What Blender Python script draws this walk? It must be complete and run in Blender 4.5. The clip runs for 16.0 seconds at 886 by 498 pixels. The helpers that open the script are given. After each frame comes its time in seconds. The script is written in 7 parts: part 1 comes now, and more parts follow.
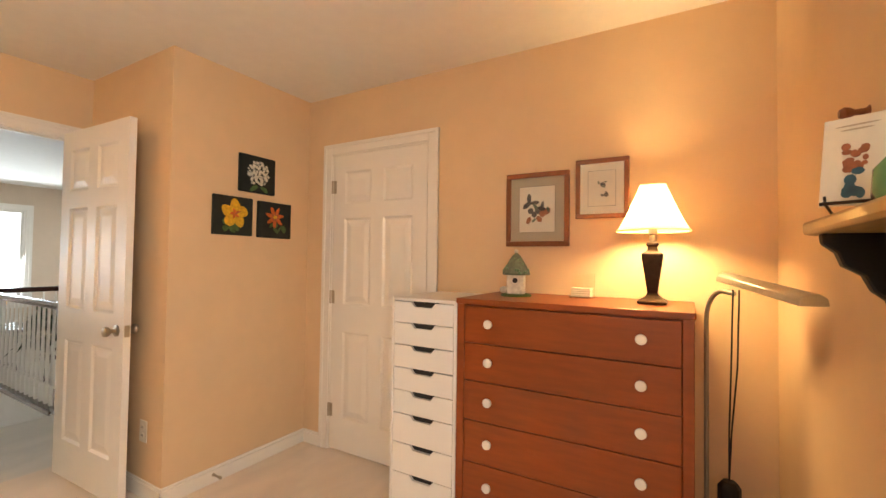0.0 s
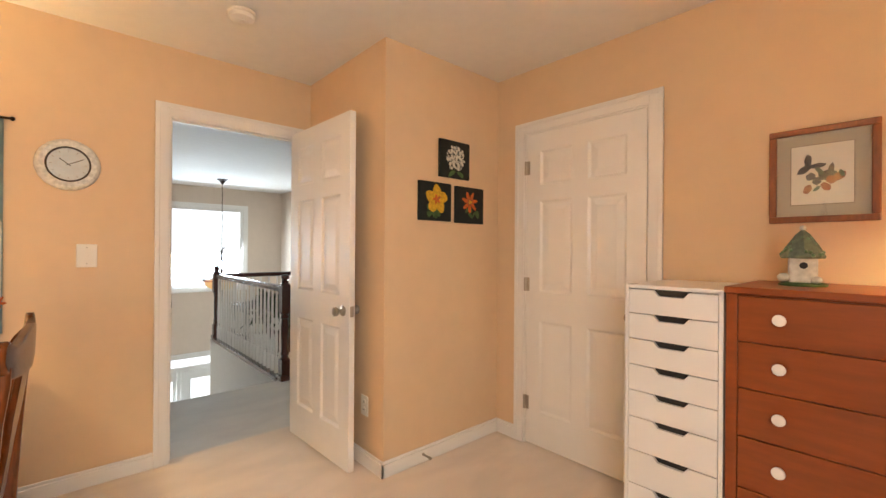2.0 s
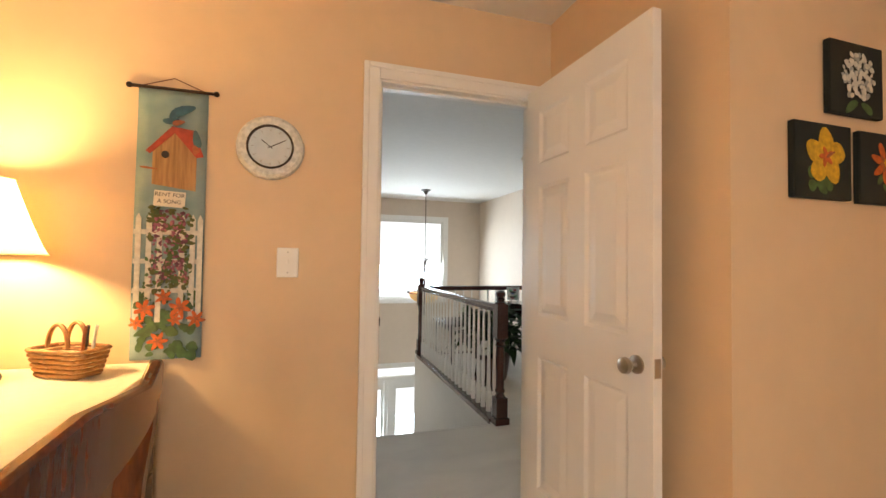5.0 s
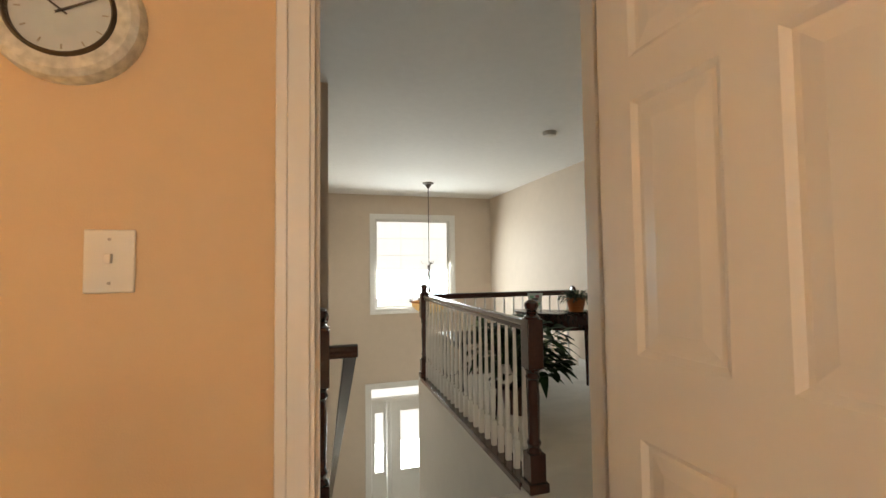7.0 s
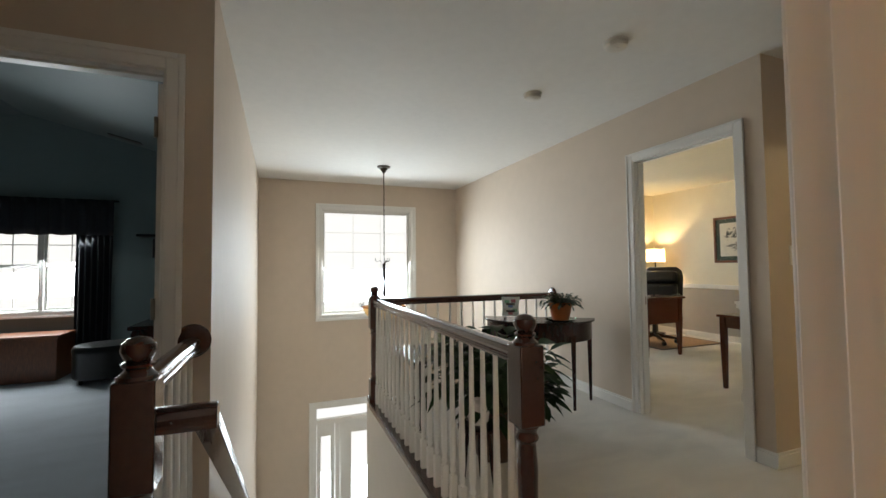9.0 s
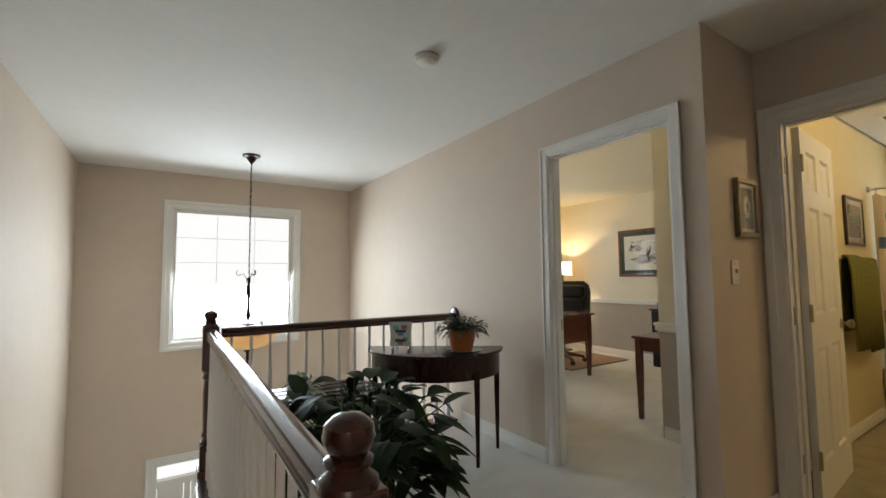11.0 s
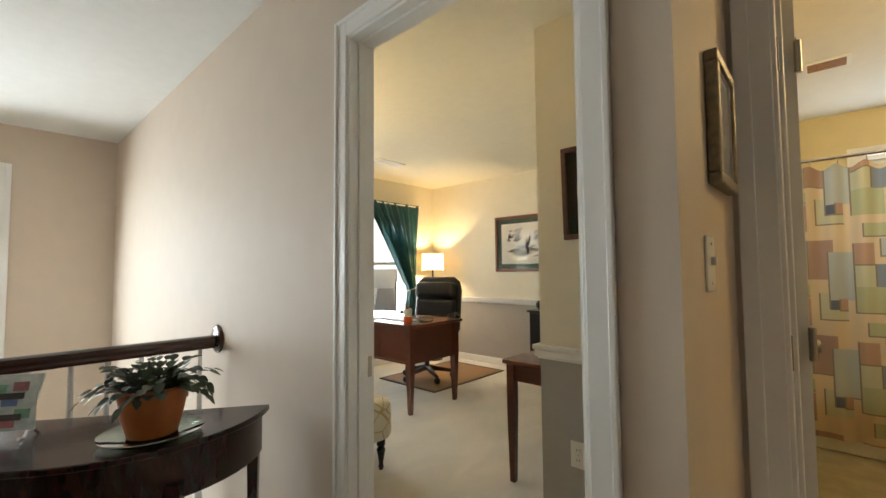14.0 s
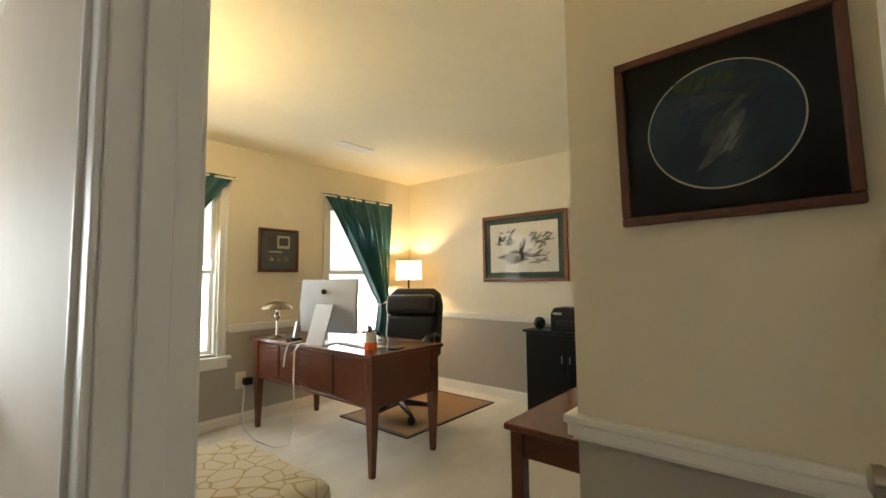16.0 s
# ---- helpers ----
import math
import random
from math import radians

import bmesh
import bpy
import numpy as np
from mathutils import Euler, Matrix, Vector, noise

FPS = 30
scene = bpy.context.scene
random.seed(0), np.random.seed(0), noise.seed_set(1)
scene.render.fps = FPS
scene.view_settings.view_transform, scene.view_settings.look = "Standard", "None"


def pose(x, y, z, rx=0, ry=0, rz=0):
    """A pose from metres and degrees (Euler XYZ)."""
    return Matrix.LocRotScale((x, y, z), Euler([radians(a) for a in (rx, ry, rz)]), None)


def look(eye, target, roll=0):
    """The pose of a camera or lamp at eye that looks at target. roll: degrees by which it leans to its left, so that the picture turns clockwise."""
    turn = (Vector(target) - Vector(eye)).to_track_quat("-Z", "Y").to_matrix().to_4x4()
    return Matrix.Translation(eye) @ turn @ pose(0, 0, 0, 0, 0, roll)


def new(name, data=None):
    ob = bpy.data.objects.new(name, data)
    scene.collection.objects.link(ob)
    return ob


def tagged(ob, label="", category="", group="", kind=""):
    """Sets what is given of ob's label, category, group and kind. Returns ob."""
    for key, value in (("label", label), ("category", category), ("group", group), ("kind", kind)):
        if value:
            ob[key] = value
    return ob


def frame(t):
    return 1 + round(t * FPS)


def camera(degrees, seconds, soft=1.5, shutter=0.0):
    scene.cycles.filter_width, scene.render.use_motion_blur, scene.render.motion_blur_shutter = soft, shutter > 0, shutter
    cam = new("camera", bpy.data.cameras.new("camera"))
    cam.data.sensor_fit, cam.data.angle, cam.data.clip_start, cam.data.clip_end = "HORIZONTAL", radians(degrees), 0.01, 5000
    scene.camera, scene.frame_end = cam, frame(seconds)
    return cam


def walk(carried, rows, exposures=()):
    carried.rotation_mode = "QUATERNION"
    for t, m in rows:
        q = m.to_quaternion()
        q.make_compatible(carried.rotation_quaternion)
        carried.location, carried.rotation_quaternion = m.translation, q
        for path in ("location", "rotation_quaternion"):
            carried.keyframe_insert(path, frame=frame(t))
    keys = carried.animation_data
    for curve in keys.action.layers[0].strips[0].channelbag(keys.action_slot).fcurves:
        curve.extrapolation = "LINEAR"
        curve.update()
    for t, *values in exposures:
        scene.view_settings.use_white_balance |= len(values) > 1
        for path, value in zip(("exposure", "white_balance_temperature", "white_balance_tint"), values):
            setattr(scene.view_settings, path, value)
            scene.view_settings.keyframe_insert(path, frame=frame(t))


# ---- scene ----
cam = camera(92.7, 16.0)
PATH = [
    (0, (0.556, 0.448, 1.31), (-0.448, 2.178, 1.36), 0.8),
    (0.5, (0.481, 0.42, 1.312), (-0.634, 2.079, 1.373), 1.2),
    (1, (0.389, 0.403, 1.294), (-0.855, 1.968, 1.351), 1.2),
    (1.5, (0.264, 0.384, 1.281), (-1.108, 1.839, 1.311), 0.9),
    (2, (0.126, 0.339, 1.266), (-1.365, 1.673, 1.268), 0.4),
    (2.5, (0.003, 0.324, 1.256), (-1.602, 1.516, 1.246), -0.4),
    (3, (-0.141, 0.327, 1.247), (-1.855, 1.357, 1.23), -1.0),
    (3.5, (-0.33, 0.339, 1.245), (-2.13, 1.211, 1.235), -0.9),
    (4, (-0.485, 0.374, 1.229), (-2.342, 1.115, 1.254), -0.4),
    (4.5, (-0.699, 0.433, 1.233), (-2.592, 1.077, 1.266), 0.6),
    (4.7, (-0.79, 0.466, 1.233), (-2.694, 1.076, 1.281), 1.1),
    (7, (-1.826, 0.81, 1.201), (-3.744, 1.372, 1.287), -0.7),
    (7.5, (-2.026, 0.872, 1.193), (-3.934, 1.463, 1.271), -0.8),
    (8, (-2.251, 0.965, 1.194), (-4.15, 1.588, 1.26), -0.9),
    (8.5, (-2.44, 1.04, 1.183), (-4.323, 1.711, 1.261), -0.5),
    (9, (-2.659, 1.135, 1.183), (-4.522, 1.857, 1.267), -0.6),
    (9.2, (-2.732, 1.168, 1.189), (-4.584, 1.918, 1.275), -0.4),
    (11.5, (-3.44, 1.886, 1.221), (-5.049, 3.066, 1.357), -0.8),
    (12, (-3.562, 2.087, 1.229), (-5.103, 3.355, 1.356), -0.9),
    (12.5, (-3.687, 2.313, 1.241), (-5.171, 3.65, 1.349), -0.6),
    (13, (-3.822, 2.54, 1.246), (-5.263, 3.924, 1.335), 0.1),
    (13.5, (-3.974, 2.753, 1.241), (-5.369, 4.184, 1.322), 0.4),
    (14, (-4.087, 2.987, 1.22), (-5.438, 4.459, 1.322), -0.5),
    (14.5, (-4.229, 3.185, 1.264), (-5.536, 4.695, 1.367), -0.4),
    (15, (-4.374, 3.383, 1.247), (-5.662, 4.908, 1.373), -0.3),
    (15.5, (-4.534, 3.553, 1.228), (-5.819, 5.079, 1.373), -0.7),
    (16, (-4.659, 3.694, 1.229), (-5.947, 5.218, 1.373), -0.6),
]
walk(cam, [(t, look(eye, target, roll)) for t, eye, target, roll in PATH],
     [(0, 0.2, 6800, 10), (1.5, 0.33, 6350, 10), (2.0, 0.22, 6350, 10), (3, 0.16, 6420, 10), (4.0, 0.1, 6400, 10), (4.7, 0.06, 6500, 10), (6.8, -0.26, 7600, 10), (8, -0.26, 7500, 10), (9, -0.38, 6950, 10),
      (11.5, -0.42, 6800, 10), (12.5, -0.40, 6800, 10), (13.5, -0.14, 7000, 10), (14.5, 0.0, 7250, 10), (15, -0.04, 7400, 10), (16, -0.19, 7450, 10)])

# ---- world and light ----
world = bpy.data.worlds.new("world")
scene.world = world
world.use_nodes = True
sky = world.node_tree.nodes.new("ShaderNodeTexSky")
sky.sky_type, sky.sun_disc = "NISHITA", False
sky.sun_elevation, sky.sun_rotation = radians(48), radians(200)
back = world.node_tree.nodes["Background"]
back.inputs[1].default_value = 0.15
world.node_tree.links.new(sky.outputs[0], back.inputs[0])


def lamp_at(name, kind, m, energy, colour, **more):
    data = bpy.data.lights.new(name, kind)
    data.energy, data.color = energy, colour
    if kind == "POINT":
        data.shadow_soft_size = more.get("radius", 0.04)
    if kind == "AREA":
        data.shape, data.size, data.size_y = "RECTANGLE", more["size"], more["size_y"]
    if kind == "SUN":
        data.angle = radians(more["angle"])
    ob = new(name, data)
    ob.matrix_world = m
    return ob


DAY = (0.80, 0.91, 1.0)
SKYLIGHT = (0.72, 0.87, 1.0)
WARM = (1.0, 0.66, 0.29)
lamp_at("sun", "SUN", look((-6, -12, 14), (0, 0, 0)), 1.2, (1.0, 0.95, 0.88), angle=10)
# daylight in the window openings
lamp_at("foyer_window_light", "AREA", look((-9.005, 2.372, 1.27), (-4, 2.372, -0.75)), 96, SKYLIGHT, size=1.28, size_y=1.30)
lamp_at("front_door_light", "AREA", look((-9.03, 2.42, -1.7), (-4, 2.42, -2.2)), 40, SKYLIGHT, size=1.5, size_y=1.2)
lamp_at("bedroom_window_light", "AREA", look((0.90, -0.02, 1.45), (-2.0, 1.5, -0.1)), 29, (1.0, 0.90, 0.80), size=1.1, size_y=1.2)
lamp_at("main_bedroom_window_light", "AREA", look((-9.03, -1.47, 1.24), (-5.8, -1.2, -0.9)), 80, DAY, size=1.05, size_y=0.9)
lamp_at("office_window_light", "AREA", look((-8.5, 6.71, 1.3), (-5, 6.5, 0.4)), 22, DAY, size=0.75, size_y=1.4)
lamp_at("office_window_light", "AREA", look((-8.5, 4.82, 1.3), (-5, 5.2, 0.4)), 30, DAY, size=0.85, size_y=1.4)
lamp_at("bathroom_window_light", "AREA", look((-3.45, 7.56, 1.65), (-3.7, 5.0, 1.9)), 13, DAY, size=0.8, size_y=0.75)
# bulbs
lamp_at("dresser_lamp_bulb", "POINT", pose(0.43, 2.38, 1.53), 31, WARM, radius=0.055)
lamp_at("bedroom_south_lamp_bulb", "POINT", pose(-0.45, -0.55, 1.88), 36, WARM, radius=0.055)
lamp_at("desk_lamp_bulb", "POINT", pose(-2.575, -0.475, 1.375), 52, WARM, radius=0.055)
lamp_at("office_lamp_bulb", "POINT", pose(-8.19, 7.24, 1.34), 36, (1.0, 0.72, 0.40), radius=0.03)
lamp_at("office_torchiere_bulb", "POINT", pose(-7.1, 4.2, 1.80), 44, (1.0, 0.76, 0.40), radius=0.04)
lamp_at("bathroom_bulb", "POINT", pose(-3.2, 5.6, 2.32), 26, (1.0, 0.79, 0.44), radius=0.08)


# ---- materials ----
def material(name, colour, rough=0.5, metal=0.0, grain=0.0, scale=30.0, bump=0.0, bump_scale=200.0, stretch=None, second=None, coat=0.0, spec=0.5, stain=0.0):
    """A surface with two scales of colour change (grain and stains) and fine relief."""
    m = bpy.data.materials.new(name)
    m.use_nodes = True
    nt = m.node_tree
    b = nt.nodes["Principled BSDF"]
    b.inputs["Roughness"].default_value = rough
    b.inputs["Metallic"].default_value = metal
    b.inputs["Coat Weight"].default_value = coat
    b.inputs["Specular IOR Level"].default_value = spec
    b.inputs["Base Color"].default_value = (*colour, 1)
    tc = nt.nodes.new("ShaderNodeTexCoord")
    mp = nt.nodes.new("ShaderNodeMapping")
    nt.links.new(tc.outputs["Object"], mp.inputs[0])
    if stretch:
        mp.inputs["Scale"].default_value = stretch
    if grain or second:
        n1 = nt.nodes.new("ShaderNodeTexNoise")
        n1.inputs["Scale"].default_value, n1.inputs["Detail"].default_value = scale, 6
        nt.links.new(mp.outputs[0], n1.inputs[0])
        ramp = nt.nodes.new("ShaderNodeValToRGB")
        dark = second or tuple(c * (1 - grain) for c in colour)
        ramp.color_ramp.elements[0].color, ramp.color_ramp.elements[0].position = (*dark, 1), 0.33
        ramp.color_ramp.elements[1].color, ramp.color_ramp.elements[1].position = (*colour, 1), 0.67
        nt.links.new(n1.outputs[0], ramp.inputs[0])
        n2 = nt.nodes.new("ShaderNodeTexNoise")
        n2.inputs["Scale"].default_value, n2.inputs["Detail"].default_value = 1.7, 3
        nt.links.new(tc.outputs["Object"], n2.inputs[0])
        mix = nt.nodes.new("ShaderNodeMix")
        mix.data_type, mix.blend_type = "RGBA", "MULTIPLY"
        mr = nt.nodes.new("ShaderNodeMapRange")
        mr.inputs[1].default_value, mr.inputs[2].default_value = 0.3, 0.7
        mr.inputs[3].default_value, mr.inputs[4].default_value = 1 - stain, 1.0
        nt.links.new(n2.outputs[0], mr.inputs[0])
        mix.inputs[0].default_value = 1
        nt.links.new(ramp.outputs[0], mix.inputs[6])
        nt.links.new(mr.outputs[0], mix.inputs[7])
        nt.links.new(mix.outputs[2], b.inputs["Base Color"])
    if bump:
        n3 = nt.nodes.new("ShaderNodeTexNoise")
        n3.inputs["Scale"].default_value, n3.inputs["Detail"].default_value = bump_scale, 4
        nt.links.new(mp.outputs[0], n3.inputs[0])
        bp = nt.nodes.new("ShaderNodeBump")
        bp.inputs["Strength"].default_value, bp.inputs["Distance"].default_value = bump, 0.004
        nt.links.new(n3.outputs[0], bp.inputs["Height"])
        nt.links.new(bp.outputs[0], b.inputs["Normal"])
    return m


def carpet(name, light, dark):
    """Cut-pile carpet: tufts, and broad patches where the pile lies another way."""
    m = material(name, light, rough=0.95, second=dark, scale=260, bump=0.7, bump_scale=420, spec=0.1)
    nt = m.node_tree
    b = nt.nodes["Principled BSDF"]
    b.inputs["Sheen Weight"].default_value = 0.3
    old = b.inputs["Base Color"].links[0].from_socket
    tc = nt.nodes.new("ShaderNodeTexCoord")
    mp = nt.nodes.new("ShaderNodeMapping")
    mp.inputs["Scale"].default_value, mp.inputs["Rotation"].default_value = (2.6, 1.1, 1), (0, 0, 0.6)
    nt.links.new(tc.outputs["Object"], mp.inputs[0])
    n = nt.nodes.new("ShaderNodeTexNoise")
    n.inputs["Scale"].default_value, n.inputs["Detail"].default_value, n.inputs["Distortion"].default_value = 1.9, 4, 0.6
    nt.links.new(mp.outputs[0], n.inputs[0])
    mr = nt.nodes.new("ShaderNodeMapRange")
    mr.inputs[1].default_value, mr.inputs[2].default_value, mr.inputs[3].default_value, mr.inputs[4].default_value = 0.35, 0.65, 0.88, 1.0
    nt.links.new(n.outputs[0], mr.inputs[0])
    mix = nt.nodes.new("ShaderNodeMix")
    mix.data_type, mix.blend_type = "RGBA", "MULTIPLY"
    mix.inputs[0].default_value = 1
    nt.links.new(old, mix.inputs[6])
    nt.links.new(mr.outputs[0], mix.inputs[7])
    nt.links.new(mix.outputs[2], b.inputs["Base Color"])
    return m


def glass(name, tint=(1, 1, 1), rough=0.0):
    m = bpy.data.materials.new(name)
    m.use_nodes = True
    b = m.node_tree.nodes["Principled BSDF"]
    b.inputs["Base Color"].default_value = (*tint, 1)
    b.inputs["Transmission Weight"].default_value = 1
    b.inputs["Roughness"].default_value = rough
    b.inputs["IOR"].default_value = 1.45
    return m


def shade_cloth(name, colour, through_share=0.55):
    m = bpy.data.materials.new(name)
    m.use_nodes = True
    nt = m.node_tree
    out = nt.nodes["Material Output"]
    nt.nodes.remove(nt.nodes["Principled BSDF"])
    d = nt.nodes.new("ShaderNodeBsdfDiffuse")
    t = nt.nodes.new("ShaderNodeBsdfTranslucent")
    mx = nt.nodes.new("ShaderNodeMixShader")
    d.inputs[0].default_value = t.inputs[0].default_value = (*colour, 1)
    mx.inputs[0].default_value = through_share
    nt.links.new(d.outputs[0], mx.inputs[1])
    nt.links.new(t.outputs[0], mx.inputs[2])
    nt.links.new(mx.outputs[0], out.inputs[0])
    return m


def backdrop_glow(name, colour, strength):
    m = bpy.data.materials.new(name)
    m.use_nodes = True
    nt = m.node_tree
    nt.nodes.remove(nt.nodes["Principled BSDF"])
    e = nt.nodes.new("ShaderNodeEmission")
    e.inputs[0].default_value, e.inputs[1].default_value = (*colour, 1), strength
    nt.links.new(e.outputs[0], nt.nodes["Material Output"].inputs[0])
    return m


PEACH = material("peach_paint", (0.73, 0.535, 0.34), 0.55, grain=0.03, scale=9, bump=0.12, bump_scale=260, stain=0.03, spec=0.3)
BEIGE = material("beige_paint", (0.65, 0.54, 0.435), 0.62, grain=0.03, scale=9, bump=0.12, bump_scale=260, stain=0.03, spec=0.3)
CREAM = material("cream_paint", (0.80, 0.74, 0.60), 0.5, grain=0.03, scale=9, bump=0.12, bump_scale=260, stain=0.03, spec=0.3)
GREY = material("grey_paint", (0.42, 0.39, 0.35), 0.5, grain=0.03, scale=9, bump=0.12, bump_scale=260, stain=0.03, spec=0.3)
YELLOW = material("yellow_paint", (0.72, 0.61, 0.36), 0.45, grain=0.03, scale=9, bump=0.12, bump_scale=260, stain=0.03, spec=0.3)
SLATE = material("slate_green_paint", (0.21, 0.26, 0.26), 0.55, grain=0.03, scale=9, bump=0.12, bump_scale=260, stain=0.03, spec=0.3)
CEIL = material("ceiling_paint", (0.80, 0.78, 0.74), 0.8, grain=0.03, scale=14, bump=0.3, bump_scale=120, stain=0.02, spec=0.2)
CEIL_CREAM = material("cream_ceiling_paint", (0.80, 0.75, 0.60), 0.8, grain=0.03, scale=14, bump=0.3, bump_scale=120, stain=0.02, spec=0.2)
WHITE = material("white_gloss_paint", (0.82, 0.80, 0.76), 0.38, grain=0.02, scale=12, bump=0.03, bump_scale=40, stain=0.03)
OFFWHITE = material("balcony_wall_paint", (0.74, 0.71, 0.66), 0.5, grain=0.03, scale=9, bump=0.1, bump_scale=260, stain=0.03)
CARPET = carpet("cream_carpet", (0.89, 0.78, 0.67), (0.77, 0.66, 0.56))
CARPET_HALL = carpet("grey_beige_carpet", (0.80, 0.77, 0.71), (0.66, 0.63, 0.58))
CARPET_BLUE = carpet("blue_grey_carpet", (0.54, 0.57, 0.61), (0.40, 0.43, 0.46))
VINYL = material("vinyl_floor", (0.42, 0.36, 0.22), 0.3, second=(0.28, 0.25, 0.15), scale=7, bump=0.05, bump_scale=30, stain=0.2)
TILE = material("foyer_tile", (0.50, 0.46, 0.40), 0.25, grain=0.15, scale=8, stain=0.1)
OUTSIDE = backdrop_glow("bright_overcast", (0.95, 0.98, 1.0), 1.45)
PANE = glass("window_glass")


# ---- mesh helpers ----
def box(bm, x0, x1, y0, y1, z0, z1, m=None):
    """Adds a box to bm, moved by m."""
    vs = [bm.verts.new((x, y, z)) for x in (x0, x1) for y in (y0, y1) for z in (z0, z1)]
    for f in ((0, 1, 3, 2), (4, 6, 7, 5), (0, 4, 5, 1), (2, 3, 7, 6), (0, 2, 6, 4), (1, 5, 7, 3)):
        bm.faces.new([vs[i] for i in f])
    if m is not None:
        for v in vs:
            v.co = m @ v.co
    return vs


def lathe(bm, profile, centre=(0, 0, 0), n=24, m=None, cap=True):
    """Turns (radius, height) pairs round the upright axis."""
    rings = []
    for r, z in profile:
        ring = []
        for i in range(n):
            a = 2 * math.pi * i / n
            co = Vector((centre[0] + r * math.cos(a), centre[1] + r * math.sin(a), centre[2] + z))
            ring.append(bm.verts.new(m @ co if m is not None else co))
        rings.append(ring)
    for a, b in zip(rings, rings[1:]):
        for i in range(n):
            bm.faces.new((a[i], a[(i + 1) % n], b[(i + 1) % n], b[i]))
    if cap:
        bm.faces.new(rings[0][::-1])
        bm.faces.new(rings[-1])


def prism(bm, outline, a, b, axis="z", m=None):
    """A closed outline of (u, v) pairs pulled from a to b along an axis."""
    def at(u, v, w):
        co = {"z": Vector((u, v, w)), "y": Vector((u, w, v)), "x": Vector((w, u, v))}[axis]
        return m @ co if m is not None else co
    lo = [bm.verts.new(at(u, v, a)) for u, v in outline]
    hi = [bm.verts.new(at(u, v, b)) for u, v in outline]
    n = len(outline)
    bm.faces.new(lo)
    bm.faces.new(hi[::-1])
    for i in range(n):
        bm.faces.new((lo[i], hi[i], hi[(i + 1) % n], lo[(i + 1) % n]))


def tube(bm, points, radius, n=10):
    """A round bar along points; radius may be a list."""
    pts = [Vector(p) for p in points]
    rings = []
    side = None
    for i, p in enumerate(pts):
        d = (pts[min(i + 1, len(pts) - 1)] - pts[max(i - 1, 0)]).normalized()
        if side is None:
            side = d.orthogonal().normalized()
        side = (side - d * side.dot(d)).normalized()
        up = d.cross(side)
        r = radius[i] if isinstance(radius, (list, tuple)) else radius
        rings.append([bm.verts.new(p + r * (math.cos(2 * math.pi * k / n) * side + math.sin(2 * math.pi * k / n) * up)) for k in range(n)])
    for a, b in zip(rings, rings[1:]):
        for k in range(n):
            bm.faces.new((a[k], a[(k + 1) % n], b[(k + 1) % n], b[k]))
    bm.faces.new(rings[0][::-1])
    bm.faces.new(rings[-1])


def ball(bm, c, r, squash=1.0, n=12):
    lathe(bm, [(max(1e-4, r * math.sin(math.pi * i / n)), -r * squash * math.cos(math.pi * i / n)) for i in range(n + 1)], c, 2 * n)


def finish(name, bm, mats, bevel=0.0, smooth=True, pick=None):
    bmesh.ops.recalc_face_normals(bm, faces=bm.faces[:])
    me = bpy.data.meshes.new(name)
    mats = mats if isinstance(mats, (list, tuple)) else [mats]
    if pick:
        for f in bm.faces:
            f.material_index = pick(f)
    if smooth:
        for f in bm.faces:
            f.smooth = True
    bm.to_mesh(me)
    bm.free()
    for m in mats:
        me.materials.append(m)
    ob = new(name, me)
    if smooth:
        me.set_sharp_from_angle(angle=radians(35))
    if bevel:
        mod = ob.modifiers.new("bevel", "BEVEL")
        mod.width, mod.segments, mod.limit_method, mod.angle_limit = bevel, 2, "ANGLE", radians(40)
        mod.harden_normals = False
    return ob


def structure(name, bm, mats, label="", pick=None, bevel=0.0):
    return tagged(finish(name, bm, mats, bevel=bevel, smooth=False, pick=pick), label, kind="structure")


def thing(name, place, label, category, group=""):
    """The Empty at a thing's base that carries its parts."""
    ob = new(name)
    ob.empty_display_size = 0.1
    ob.matrix_world = place
    return tagged(ob, label, category, group)


def part(name, bm, material_, parent, label="", bevel=0.0, smooth=True):
    ob = finish(name, bm, material_, bevel=bevel, smooth=smooth)
    ob.parent = parent
    return tagged(ob, label) if label else ob


def slab_with_holes(bm, u0, u1, z0, z1, w0, w1, holes, axis):
    """A wall along u from z0 to z1, w0 to w1 thick, with rectangular holes (u0, u1, z0, z1)."""
    us = sorted({u0, u1, *[h for o in holes for h in o[:2]]})
    for a, b in zip(us, us[1:]):
        cut = sorted([(o[2], o[3]) for o in holes if o[0] <= a + 1e-6 and o[1] >= b - 1e-6])
        z = z0
        for lo, hi in cut + [(z1, z1)]:
            if lo - z > 1e-4:
                if axis == "x":
                    box(bm, w0, w1, a, b, z, lo)
                else:
                    box(bm, a, b, w0, w1, z, lo)
            z = hi


